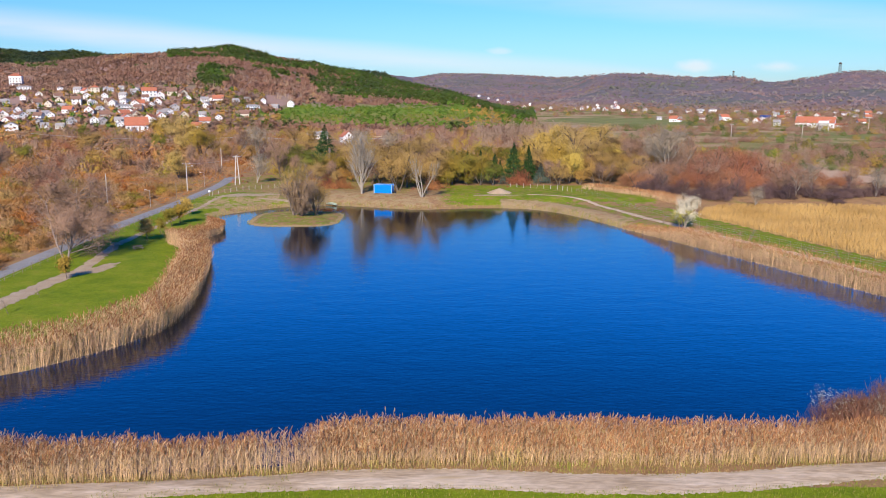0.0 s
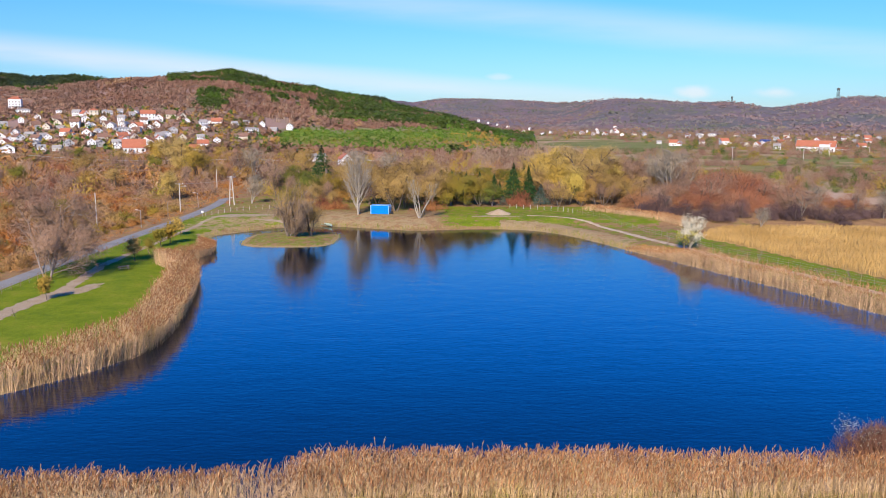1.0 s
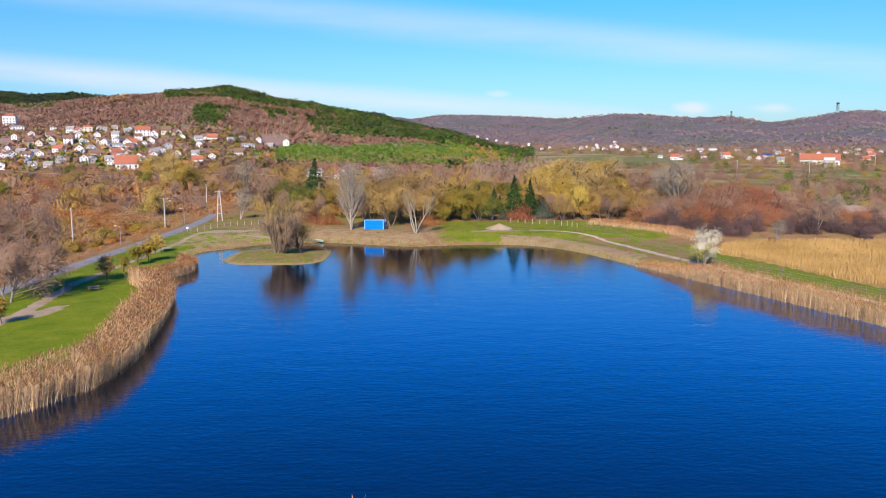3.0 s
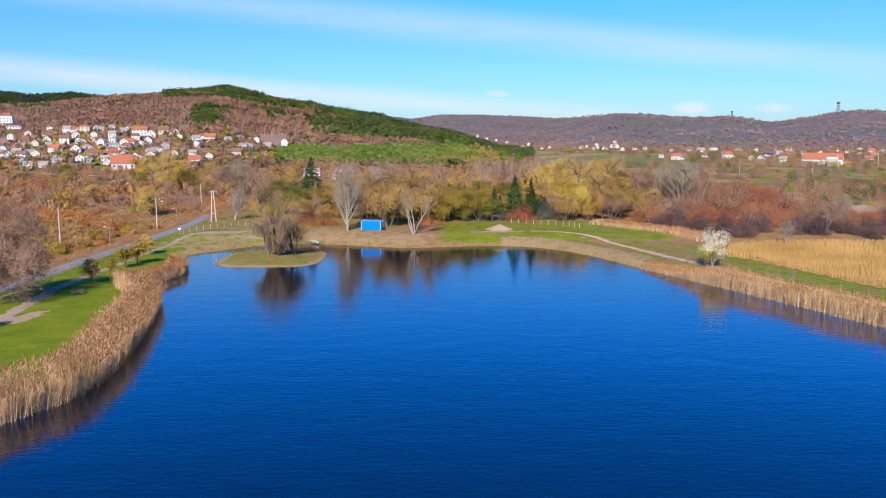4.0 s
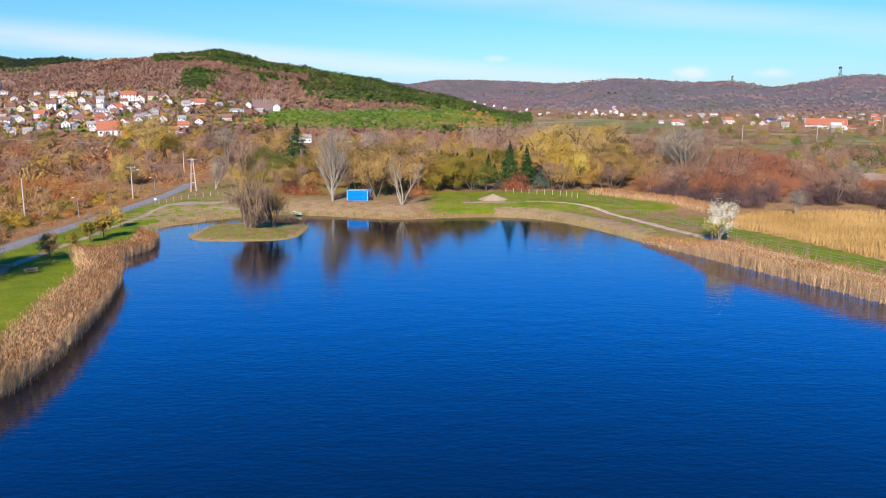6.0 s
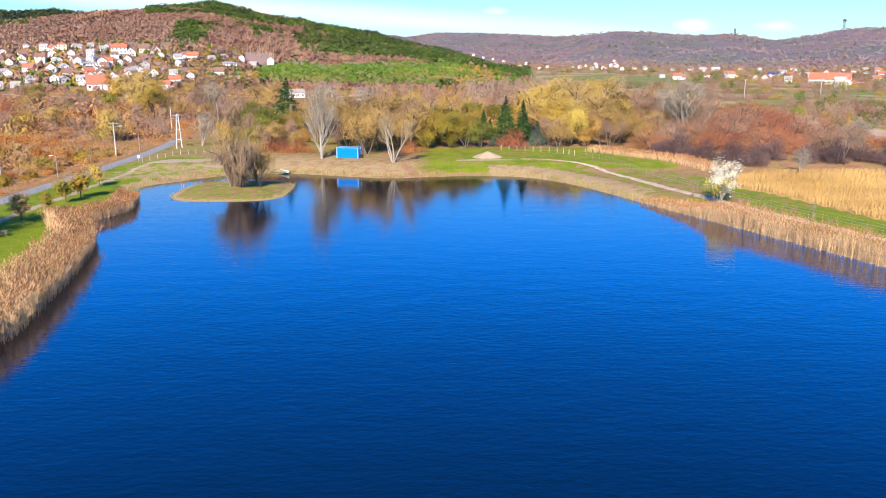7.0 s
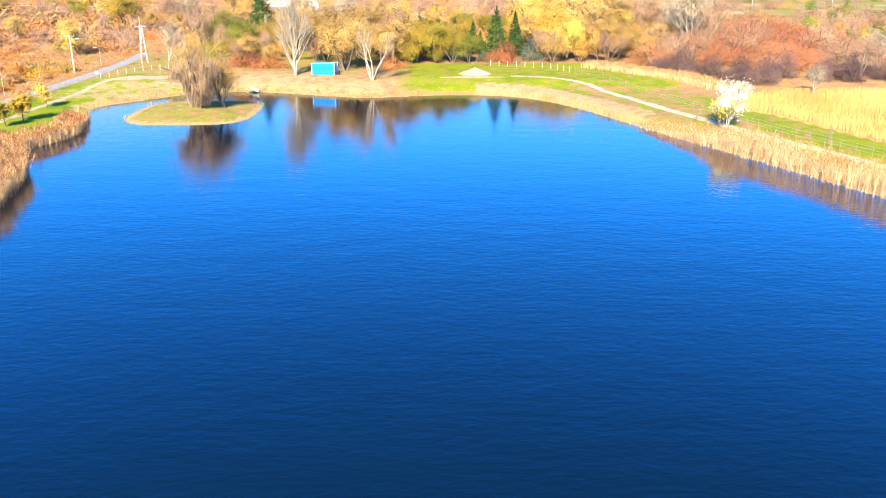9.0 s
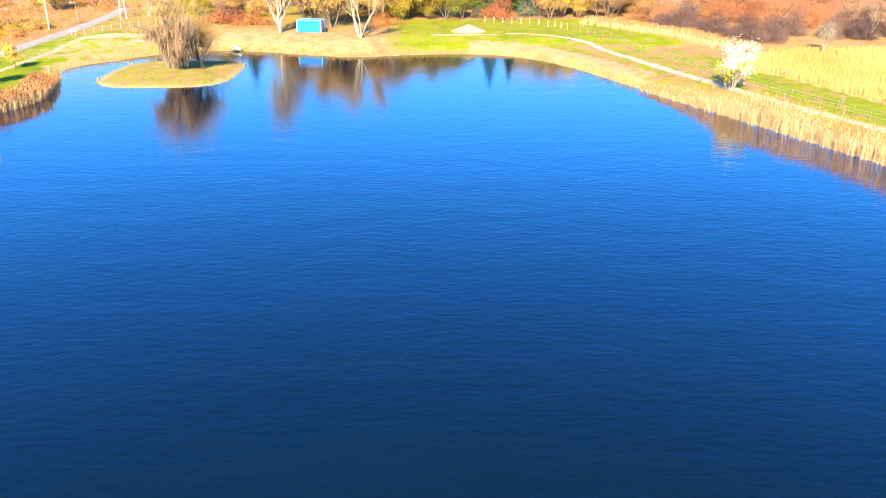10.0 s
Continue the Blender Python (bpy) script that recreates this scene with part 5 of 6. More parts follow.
tint = np.where(village, rng.choice((0.05, 0.12, 0.25, 0.35, 0.52, 0.62, 0.2, 0.8), len(P)) + rng.normal(0, 0.02, len(P)), tint)
scatter("hill_woods", hill_c, P[~pine], h[~pine], tint[~pine], M_WOODS, "russet and green woods on the hillside", "woods", 4, 1.05)
scatter("hill_pines", hill_p, P[pine], h[pine] * 1.1, tint[pine], M_WOODS, "dark green pines on the hillside", "woods", 14, 1.2)
# pale bare trunks that show between the pines
P, ax, d = polar_points(rng, 1100, 400, 700, 820, 1000, 8.0)
P = P[patchy(P, 60, 15, 2) > 0.12]
stick = [slivers(np.random.default_rng(90 + i), np.column_stack([np.random.default_rng(91 + i).normal(0, 0.2, (5, 2)), np.zeros(5)]), np.column_stack([np.random.default_rng(92 + i).normal(0, 0.08, (5, 2)), np.ones(5)]), 0.9, 0.07) for i in range(4)]
scatter("hill_trunks", stick, P, rng.uniform(5, 8, len(P)), rng.uniform(0.36, 0.40, len(P)), M_WOODS, "pale bare trunks among the hillside pines", "woods", 16)
P, ax, d = polar_points(rng, 14000, -80, 760, 1450, 2520, 9.0)
scatter("ridge_pines", hill_p, P, rng.uniform(9, 13, len(P)), np.clip(0.93 + 0.1 * patchy(P, 120, 9, 2) + rng.normal(0, 0.02, len(P)), 0.8, 1), M_WOODS, "dark pine woods on the far ridge", "woods", 5, 1.5)
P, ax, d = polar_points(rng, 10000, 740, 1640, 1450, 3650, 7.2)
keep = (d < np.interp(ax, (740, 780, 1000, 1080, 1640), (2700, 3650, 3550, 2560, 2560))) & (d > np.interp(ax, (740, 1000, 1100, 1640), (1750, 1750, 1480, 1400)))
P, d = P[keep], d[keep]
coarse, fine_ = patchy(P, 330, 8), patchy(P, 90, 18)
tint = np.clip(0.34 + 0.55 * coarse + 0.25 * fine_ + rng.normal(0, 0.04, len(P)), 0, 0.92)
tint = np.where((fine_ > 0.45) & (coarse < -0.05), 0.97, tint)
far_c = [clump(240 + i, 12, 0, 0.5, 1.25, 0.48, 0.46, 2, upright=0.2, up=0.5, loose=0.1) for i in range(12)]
scatter("far_woods", far_c, P, rng.uniform(3.0, 6.0, len(P)), np.clip(tint + 0.12, 0, 0.95), M_WOODS_FAR_HAZED, "brown leafless woods on distant hills", "woods", 6, 1.5)


# ---- reeds and grass ----
def band_points(rng, n, x0, x1, y0, y1, lo, hi):
    q = np.column_stack([rng.uniform(x0, x1, n), rng.uniform(y0, y1, n)])
    d = shore(q)
    ok = (d > lo) & (d < hi)
    return q[ok], d[ok]


def reeds(name, P, H, tint, seed, label, wide=1.0, plume=True, material=None, cat="reeds"):
    """Standing reeds: a stem, two blades and a plume each."""
    rng = np.random.default_rng(seed)
    n = len(P)
    z = np.maximum(land(P), -0.25)
    b0 = np.column_stack([P, z])
    a = rng.uniform(0, 6.283, n)
    lean = np.column_stack([np.cos(a), np.sin(a), np.zeros(n)]) * rng.gamma(2, 0.075, n)[:, None] + np.array((0.05, 0.02, 0))
    top = b0 + (lean + np.array((0, 0, 1.0))) * H[:, None]
    s = rng.uniform(0, 3.14, n)
    side = np.column_stack([np.cos(s), np.sin(s) * 0.5, 0 * s])
    V, F, MI, base = [], [], [], 0

    def add(quad, m):
        nonlocal base
        V.append(np.stack(quad, 1).reshape(-1, 3))
        F.append(np.arange(4 * n).reshape(-1, 4) + base)
        MI.append(np.full(n, m))
        base += 4 * n

    w = side * 0.016 * wide
    add((b0 - w, b0 + w, top + w * 0.6, top - w * 0.6), 0)
    for k in range(5):
        f = rng.uniform(0.2, 0.95, n)[:, None]
        q = b0 + (top - b0) * f
        a2 = rng.uniform(0, 6.283, n)
        o = np.column_stack([np.cos(a2), np.sin(a2), rng.uniform(0.5, 1.6, n)]) * (H * rng.uniform(0.10, 0.22, n))[:, None]
        add((q, q + o * 0.5 + w * 1.7, q + o * np.array((1, 1, 0.85)), q + o * 0.5 - w * 1.7), 0)
    if plume:
        p = top + lean * 0.9 * H[:, None] * 0.4 + np.array((0.03, 0, 0.36)) * rng.uniform(0.25, 1.2, (n, 1)) + rng.normal(0, 0.09, (n, 3))
        for t in (0, 1.57):
            sd = np.column_stack([np.cos(s + t), np.sin(s + t), 0 * s]) * 0.042 * wide
            mid_ = (top * 0.5 + p * 0.5)
            add((top - np.array((0, 0, 0.12)), mid_ + sd, p, mid_ - sd), 1)
    T = np.concatenate([np.repeat(tint, 4)] * len(V))
    me = grid_mesh(name, np.concatenate(V), np.concatenate(F), T, np.concatenate(MI))
    return tagged(link(name, me, material or [M_REED, M_PLUME]), label, cat, kind="stuff")


def wave(P, k=9.0, s=2):
    return np.array([noise.noise(Vector((x / k, y / k, s))) for x, y in P])


rng = np.random.default_rng(5)
P, d = band_points(rng, 50000, -52, 62, 63, 78, -0.9, 5.6)
P = P[P[:, 1] > np.interp(P[:, 0], (-52, -36, -20, 0, 9, 34, 62), (61, 63, 65.6, 66.0, 65.2, 67.2, 70))]
d = shore(P)
wv = wave(P, 7)
gap = (np.abs(P[:, 0] + 15.5) < 2.2) & (d < 2.4)
P = P[~gap | (rng.uniform(0, 1, len(P)) < 0.25)]
d = shore(P)
wv = wave(P, 7)
reeds("reeds_near", P, (2.8 + 0.45 * wv - 0.42 * np.clip(d - 2.0, 0, 3.4)) * rng.triangular(0.55, 1.0, 1.12, len(P)), np.clip(rng.normal(0.42, 0.2, len(P)) + 0.3 * wave(P, 5, 9) + 0.05 * np.clip(d - 3, 0, 3), 0, 1), 1, "tall dry straw-coloured reeds along the track")
P = np.column_stack([rng.uniform(-52, 58, 17000), rng.uniform(62, 72, 17000)])
P = P[np.abs(P[:, 1] - np.interp(P[:, 0], (-52, -36, -20, 0, 9, 34, 62), (61, 63, 65.6, 66.0, 65.2, 67.2, 70)) - 0.5) < 0.8]
reeds("reed_foot_grass", P, rng.uniform(0.25, 0.9, len(P)) + 0.25 * wave(P, 4, 7), np.clip(rng.normal(0.88, 0.12, len(P)) - 0.5 * np.clip(wave(P, 5, 3) - 0.15, 0, 1), 0.45, 1), 12, "rough olive and straw grass at the reeds' foot", 0.9, False, [M_GRASS], "grass")
P, d = band_points(rng, 46000, -70, -34, 76, 168, -0.6, 4.5)
reeds("reeds_bank", P, (2.9 + 0.5 * wave(P, 8)) * rng.uniform(0.82, 1.1, len(P)), np.clip(rng.normal(0.42, 0.2, len(P)) + 0.2 * wave(P, 6, 9), 0, 0.9), 2, "tall brown reeds between lawn and water", 1.3)
P, d = band_points(rng, 12000, -66, -46, 168, 200, -0.5, 3.2)
P = P[np.abs((P - ISLE_C) / ISLE_R).max(1) > 1.3]
reeds("reeds_inlet", P, (1.8 + 0.45 * wave(P, 6)) * rng.uniform(0.8, 1.1, len(P)) * np.clip((204 - P[:, 1]) / 14, 0.35, 1), np.clip(rng.normal(0.3, 0.2, len(P)), 0, 0.9), 3, "brown reeds on the inlet bank", 1.5)
P, d = band_points(rng, 60000, 38, 84, 92, 190, -0.7, 3.2)
k = np.clip((192 - P[:, 1]) / 22, 0.25, 1)
reeds("reeds_far_bank", P, (2.75 + 0.4 * wave(P, 6)) * rng.uniform(0.78, 1.1, len(P)) * k, np.clip(rng.normal(0.42, 0.14, len(P)), 0.1, 0.7), 4, "pale dry reeds below the bank track", 1.05)
P, d = band_points(rng, 15000, -62, 46, 186, 236, -0.35, 2.3)
P = P[(d < 0.8) | (np.abs((P - ISLE_C) / ISLE_R).max(1) > 1.15)]
out = np.abs((P - ISLE_C) / ISLE_R).max(1) > 1.15
reeds("sedge", P, np.where(out, rng.uniform(0.4, 0.9, len(P)), rng.uniform(0.2, 0.45, len(P))), np.clip(rng.normal(0.75, 0.2, len(P)) - 0.1 * ~out, 0, 1), 5, "low dry sedge along the shore", 2.2, False, [M_GRASS], "sedge")
P = np.column_stack([rng.uniform(60, 128, 30000), rng.uniform(124, 222, 30000)])
P = P[inside(P, FIELD)]
reeds("field_reeds", P, (1.1 + 0.15 * wave(P, 10)) * rng.uniform(0.93, 1.06, len(P)), np.clip(rng.normal(0.45, 0.08, len(P)) + 0.45 * wave(P, 14, 3), 0, 1), 6, "golden dry reed field", 2.8, False, [M_FIELD])
P = np.column_stack([rng.uniform(40, 66, 5000), rng.uniform(222, 252, 5000)])
P = P[(np.abs(P[:, 1] - (258 - (P[:, 0] - 40) * 1.35)) < 4)]
reeds("reeds_strip", P, rng.uniform(0.9, 1.6, len(P)), np.clip(rng.normal(0.5, 0.12, len(P)), 0, 1), 7, "pinkish dry reeds beside the fence", 2.5)
# tussocks on the verge and the banks
P = np.column_stack([rng.uniform(-60, 60, 24000), rng.uniform(58, 67, 24000)])
yc = np.interp(P[:, 0], (-55, -36, -17, -3, 9, 20, 33, 52), (59, 61.5, 63.4, 64, 63, 63.2, 65.2, 67))
P = P[np.abs(P[:, 1] - yc) > 1.35 - 2.4 * np.clip(wave(P, 3.5, 4), 0, 1) - 1.0 * (P[:, 0] < -14) * (wave(P, 2.2, 6) > 0.1)]
reeds("verge_grass", P, rng.uniform(0.06, 0.24, len(P)), np.clip(rng.normal(0.45, 0.22, len(P)) + np.where(P[:, 1] > np.interp(P[:, 0], (-55, -36, -17, -3, 9, 20, 33, 52), (59, 61.5, 63.4, 64, 63, 63.2, 65.2, 67)), 0.3, 0.0), 0, 1), 8, "short green and dry grass on the track verge", 1.0, False, [M_GRASS], "grass")
P = np.column_stack([rng.uniform(-74, -38, 16000), rng.uniform(95, 240, 16000)])
P = P[inside(P, LAWN_L) & (shore(P) > 4.5)]
reeds("lawn_grass", P, rng.uniform(0.05, 0.12, len(P)), np.clip(rng.normal(0.12, 0.12, len(P)), 0, 0.5), 9, "short bright green lawn grass", 2.0, False, [M_GRASS], "grass")


# ---- houses ----
WIN_FRAME, WIN_PANE = boxed((-0.65, 0.65, -0.06, 0.06, 0, 0.1), (-0.65, 0.65, -0.06, 0.06, 1.3, 1.4), (-0.65, -0.55, -0.06, 0.06, 0.1, 1.3), (0.55, 0.65, -0.06, 0.06, 0.1, 1.3), (-0.04, 0.04, -0.05, 0.05, 0.1, 1.3)), boxed((-0.55, -0.04, -0.03, 0.03, 0.1, 1.3), (0.04, 0.55, -0.03, 0.03, 0.1, 1.3))
me_frame, me_pane = bpy.data.meshes.new("window"), bpy.data.meshes.new("pane")
WIN_FRAME.to_mesh(me_frame), WIN_PANE.to_mesh(me_pane)
me_frame.materials.append(M_WOOD), me_pane.materials.append(M_GLASS)


def window_on(parent, m):
    w = new("window", me_frame)
    w.parent, w.matrix_basis = parent, m
    p = new("pane", me_pane)
    p.parent = w


def roof_mesh(w, d, h, rh, hip, over=0.5, t=0.25):
    """A tiled roof of real thickness over a plan w by d."""
    bm = bmesh.new()
    x, y = w / 2 + over, d / 2 + over
    rx = x - (y * 0.8 if hip else 0)
    drop = rh * over / (d / 2)
    for z in (0, t):
        e = [bm.verts.new(q) for q in ((-x, -y, h - drop + z), (x, -y, h - drop + z), (x, y, h - drop + z), (-x, y, h - drop + z), (-rx, 0, h + rh + z), (rx, 0, h + rh + z))]
        for f in ((0, 1, 5, 4), (2, 3, 4, 5)) + (((1, 2, 5), (3, 0, 4)) if hip else ()):
            q = [e[i] for i in f]
            bm.faces.new(q if z else q[::-1])
        if z == 0:
            low = e
    rim = ((0, 1), (1, 2), (2, 3), (3, 0)) if hip else ((0, 1), (1, 5), (5, 2), (2, 3), (3, 4), (4, 0))
    for a, b_ in rim:
        bm.faces.new((low[a], low[b_], e[b_], e[a]))
    return bm


def house(name, w, d, h, rh, wall, roof, hip=False, storeys=1, label="", annex=0.0, balcony=False):
    base = tagged(new(name), label, "house")
    bm = boxed((-w / 2, w / 2, -d / 2, d / 2, -1.5, h - 0.02))
    if not hip:
        for s in (-1, 1):
            x0, x1 = s * w / 2, s * (w / 2 - 0.3)
            v = [bm.verts.new(q) for q in ((x0, -d / 2, h - 0.02), (x0, d / 2, h - 0.02), (x0, 0, h + rh - 0.05), (x1, -d / 2, h - 0.02), (x1, d / 2, h - 0.02), (x1, 0, h + rh - 0.05))]
            for f in ((0, 1, 2), (3, 5, 4), (0, 2, 5, 3), (1, 4, 5, 2)):
                bm.faces.new([v[i] for i in f])
    part("wall", bm, wall, base)
    part("roof", roof_mesh(w, d, h, rh, hip), roof, base)
    part("chimney", boxed((w * 0.2, w * 0.2 + 0.7, 0.4, 1.1, h + rh * 0.4, h + rh + 0.9), (w * 0.2 - 0.08, w * 0.2 + 0.78, 0.32, 1.18, h + rh + 0.9, h + rh + 1.05)), M_PINKWALL, base)
    part("door", boxed((-0.5, 0.5, -d / 2 - 0.05, -d / 2 + 0.05, 0, 2.1)), M_WOOD, base).location.x = w * 0.12
    for s in range(storeys):
        z = 0.9 + 2.8 * s
        n = max(2, int(w // 3.2))
        for i in range(n):
            x = -w / 2 + w * (i + 0.5) / n
            if s == 0 and abs(x - w * 0.12) < 1.3:
                continue
            window_on(base, pose(x, -d / 2 - 0.03, z))
        for sx in (-1, 1):
            for i in range(2):
                window_on(base, pose(sx * (w / 2 + 0.03), -d / 4 + i * d / 2, z, 0, 0, 90))
    if not hip and rh > 2.4:
        for sx in (-1, 1):
            window_on(base, pose(sx * (w / 2 + 0.03), 0, h + 0.2, 0, 0, 90))
    if balcony:
        part("balcony", boxed((-w * 0.4, w * 0.4, -d / 2 - 1.4, -d / 2 - 0.01, 2.6, 2.8), (-w * 0.4, w * 0.4, -d / 2 - 1.4, -d / 2 - 1.3, 2.8, 3.7)), wall, base)
    if annex:
        part("annex", boxed((w / 2 + 0.01, w / 2 + annex, -d * 0.35, d * 0.4, -1.5, h * 0.55)), wall, base)
        ob = part("annex_roof", roof_mesh(annex, d * 0.75, h * 0.55, 1.2, False, 0.25), roof, base)
        ob.location.x, ob.location.y = w / 2 + annex / 2 + 0.27, d * 0.02
    return base


KIND = {
    "s": house("house", 10, 9, 5.6, 3.2, M_WHITE, M_ROOF_GREY, storeys=2, label="white rendered house with a grey gable roof", balcony=True),
    "S": house("house", 9, 9, 5.2, 3.0, M_WHITE, M_ROOF_BROWN, storeys=2, label="white rendered house with a brown tiled roof"),
    "r": house("house", 11, 9, 4.2, 3.6, M_WHITE, M_ROOF_RED, storeys=1, label="white house with a red tiled roof", annex=4),
    "b": house("house", 10, 9, 3.8, 3.8, M_CREAM, M_ROOF_BROWN, storeys=1, label="cream house with a brown tiled roof"),
    "g": house("house", 11, 9, 4.0, 2.8, M_GREYWALL, M_ROOF_GREY, storeys=1, label="grey house with a slate roof"),
    "w": house("house", 17, 9, 5.6, 1.6, M_WHITE, M_ROOF_GREY, hip=True, storeys=2, label="long white house with a low hipped roof", balcony=True),
    "p": house("house", 13, 9, 6.4, 2.0, M_CREAM, M_ROOF_RED, hip=True, storeys=2, label="cream two-storey house with a hipped red roof"),
    "R": house("house", 14, 10, 8.4, 3.2, M_WHITE, M_ROOF_RED, storeys=3, label="large white three-storey house with a red roof", balcony=True),
    "G": house("house", 18, 11, 3.6, 2.6, M_WHITE, M_ROOF_GREY, storeys=1, label="wide white hall with a grey roof"),
    "O": house("house", 15, 12, 3.6, 5.2, M_WHITE, M_ROOF_RED, storeys=1, label="white house under a big orange tiled roof", annex=5),
    "B": house("house", 14, 10, 4.6, 2.6, M_WHITE, M_ROOF_BLUE, storeys=1, label="white house with a dark blue roof"),
    "H": house("guest_house", 30, 12, 4.2, 4.6, M_WHITE, M_ROOF_RED, storeys=1, label="long white guest house with a red tiled roof", annex=9),
    "t": house("tower_house", 13, 11, 10.5, 2.6, M_WHITE, M_ROOF_RED, hip=True, storeys=3, label="tall white villa with a red hipped roof", balcony=True),
}


def settle(rows, group, seed):
    """Houses (kind, x, y), roughly facing the valley."""
    rng_ = random.Random(seed)
    for k, x, y in rows:
        p = KIND[k]
        turn = rng_.choice((0, 0, 90, 90)) + rng_.uniform(-28, 28) - math.degrees(math.atan2(x, y)) if k not in "HtRO" else rng_.uniform(-12, 6) - math.degrees(math.atan2(x, y))
        q = rng_.uniform(0.70, 0.92) if k not in "HtO" else 1.0
        m = pose(x, y, land_z(x, y) + 0.4, 0, 0, turn) @ Matrix.Diagonal((q, q, q, 1))
        if p.get("used"):
            p = copy_thing(p, m)
        else:
            p.matrix_basis, p["used"] = m, 1
        p["group"] = group


settle([("t", -472, 949), ("w", -429, 879), ("w", -378, 847), ("s", -345, 811), ("p", -324, 800), ("s", -309, 798), ("s", -305, 815), ("s", -286, 805), ("R", -260, 762), ("r", -253, 766), ("b", -249, 792), ("s", -224, 757),
        ("s", -205, 742), ("r", -195, 751), ("s", -282, 757), ("w", -271, 731), ("s", -298, 755), ("S", -311, 727), ("s", -293, 717), ("r", -253, 714), ("s", -242, 713), ("s", -276, 717), ("w", -258, 693), ("r", -278, 671)], "village on the hillside", 1)
settle([("r", -298, 678), ("b", -345, 726), ("b", -331, 717), ("g", -372, 723), ("r", -328, 633), ("s", -313, 619), ("S", -311, 628), ("G", -288, 566), ("s", -293, 636), ("s", -269, 573), ("g", -262, 582), ("g", -246, 614),
        ("r", -243, 651), ("r", -231, 621), ("b", -236, 656), ("r", -216, 629), ("O", -211, 587), ("r", -213, 646), ("G", -219, 680), ("b", -199, 658), ("s", -179, 642), ("S", -169, 648), ("g", -266, 609), ("S", -330, 655)], "village on the hillside", 2)
rng_v = np.random.default_rng(8)
more = []
for _ in range(400):
    x, y = rng_v.uniform(-420, -150), rng_v.uniform(585, 860)
    if not 600 < math.hypot(x, y) < 900 - max(0, x + 330) * 0.75 or -0.62 > x / y or any(math.hypot(x - a, y - b_) < 16 for _, a, b_ in more):
        continue
    more.append((("s", "s", "S", "b", "r", "s", "g")[rng_v.integers(0, 7)], x, y))
settle(more[:52], "village on the hillside", 7)
settle([("g", -174, 774), ("s", -160, 775), ("w", -158, 719), ("g", -143, 741), ("s", -134, 772), ("G", -76, 526), ("r", -53, 486), ("b", -34, 503), ("b", -19, 471)], "houses below the wood", 3)
settle([("s", 113, 2066), ("s", 132, 1994), ("s", 150, 1946), ("S", 170, 1883), ("b", 178, 1644), ("s", 208, 1783), ("s", 126, 1174), ("s", 146, 1224), ("s", 216, 1530), ("s", 292, 1575), ("s", 297, 1496), ("r", 296, 1430), ("r", 325, 1472), ("S", 308, 1352)], "hamlet in the valley", 4)
settle([("w", 405, 1319), ("w", 424, 1320), ("w", 444, 1319), ("b", 482, 1314), ("s", 485, 1251), ("g", 269, 912), ("r", 313, 895), ("g", 309, 829), ("r", 311, 799), ("B", 366, 915), ("r", 383, 916), ("s", 303, 734), ("b", 558, 1305), ("H", 322, 700),
        ("w", 647, 1262), ("r", 504, 960), ("G", 640, 1187), ("S", 547, 1102), ("S", 420, 980), ("b", 455, 940), ("s", 340, 860), ("r", 530, 900)], "village across the meadows", 5)
more = []
for _ in range(500):
    x, y = rng_v.uniform(230, 640), rng_v.uniform(760, 1280)
    if not 0.27 < x / y < 0.56 or any(math.hypot(x - a, y - b_) < 34 for _, a, b_ in more) or abs(x - 322) < 45 and y < 790:
        continue
    more.append((("s", "S", "b", "r", "g", "s")[rng_v.integers(0, 6)], x, y))
settle(more[:24], "village across the meadows", 9)
more = [("sSbr"[i % 4], rng_v.uniform(150, 330) + 4 * i, rng_v.uniform(1380, 1600)) for i in range(12)]
settle(more, "hamlet in the valley", 10)
white_shed = tagged(new("white_silo"), "tall glossy white shed beside the guest house", "shed")
part("body", boxed((-3.6, 3.6, -3, 3, -0.5, 6.0)), M_GREYWALL, white_shed)
for k in range(3):
    window_on(white_shed, pose(-2.2 + 2.2 * k, -3.04, 2.2))
part("roof", roof_mesh(7.2, 6, 6.02, 1.3, False, 0.2), M_WHITE, white_shed)
white_shed.matrix_basis = pose(305, 650, land_z(305, 650), 0, 0, -24)


# ---- lookout towers on the ridge ----
def lookout(x, y, h, label):
    base = tagged(new("lookout_tower"), label, "tower")
    s = h * 0.12
    for sx in (-1, 1):
        for sy in (-1, 1):
            part("leg", rodded(((sx * s, sy * s, -4), (sx * s * 0.6, sy * s * 0.6, h * 0.8), 0.5, 0.4, 4)), M_BARK_DARK, base)
    for i in range(4):
        z = h * (0.15 + 0.16 * i)
        part("brace", rodded(((-s, -s * 0.9, z), (s * 0.8, -s * 0.8, z + h * 0.13), 0.3, 0.3, 4), ((s, s * 0.9, z), (-s * 0.8, s * 0.8, z + h * 0.13), 0.3, 0.3, 4)), M_BARK_DARK, base)
    part("platform", boxed((-s, s, -s, s, h * 0.8, h * 0.85), (-s, s, -s, -s + 0.3, h * 0.85, h * 0.92), (-s, s, s - 0.3, s, h * 0.85, h * 0.92)), M_BARK_DARK, base)
    part("roof", roof_mesh(s * 1.6, s * 1.6, h * 0.93, h * 0.06, True, 0.3), M_BARK_DARK, base)
    base.matrix_basis = pose(x, y, land_z(x, y))


lookout(1093, 2236, 27, "dark timber lookout tower on the wooded ridge")
lookout(839, 2327, 18, "small dark lookout tower on the far hilltop")


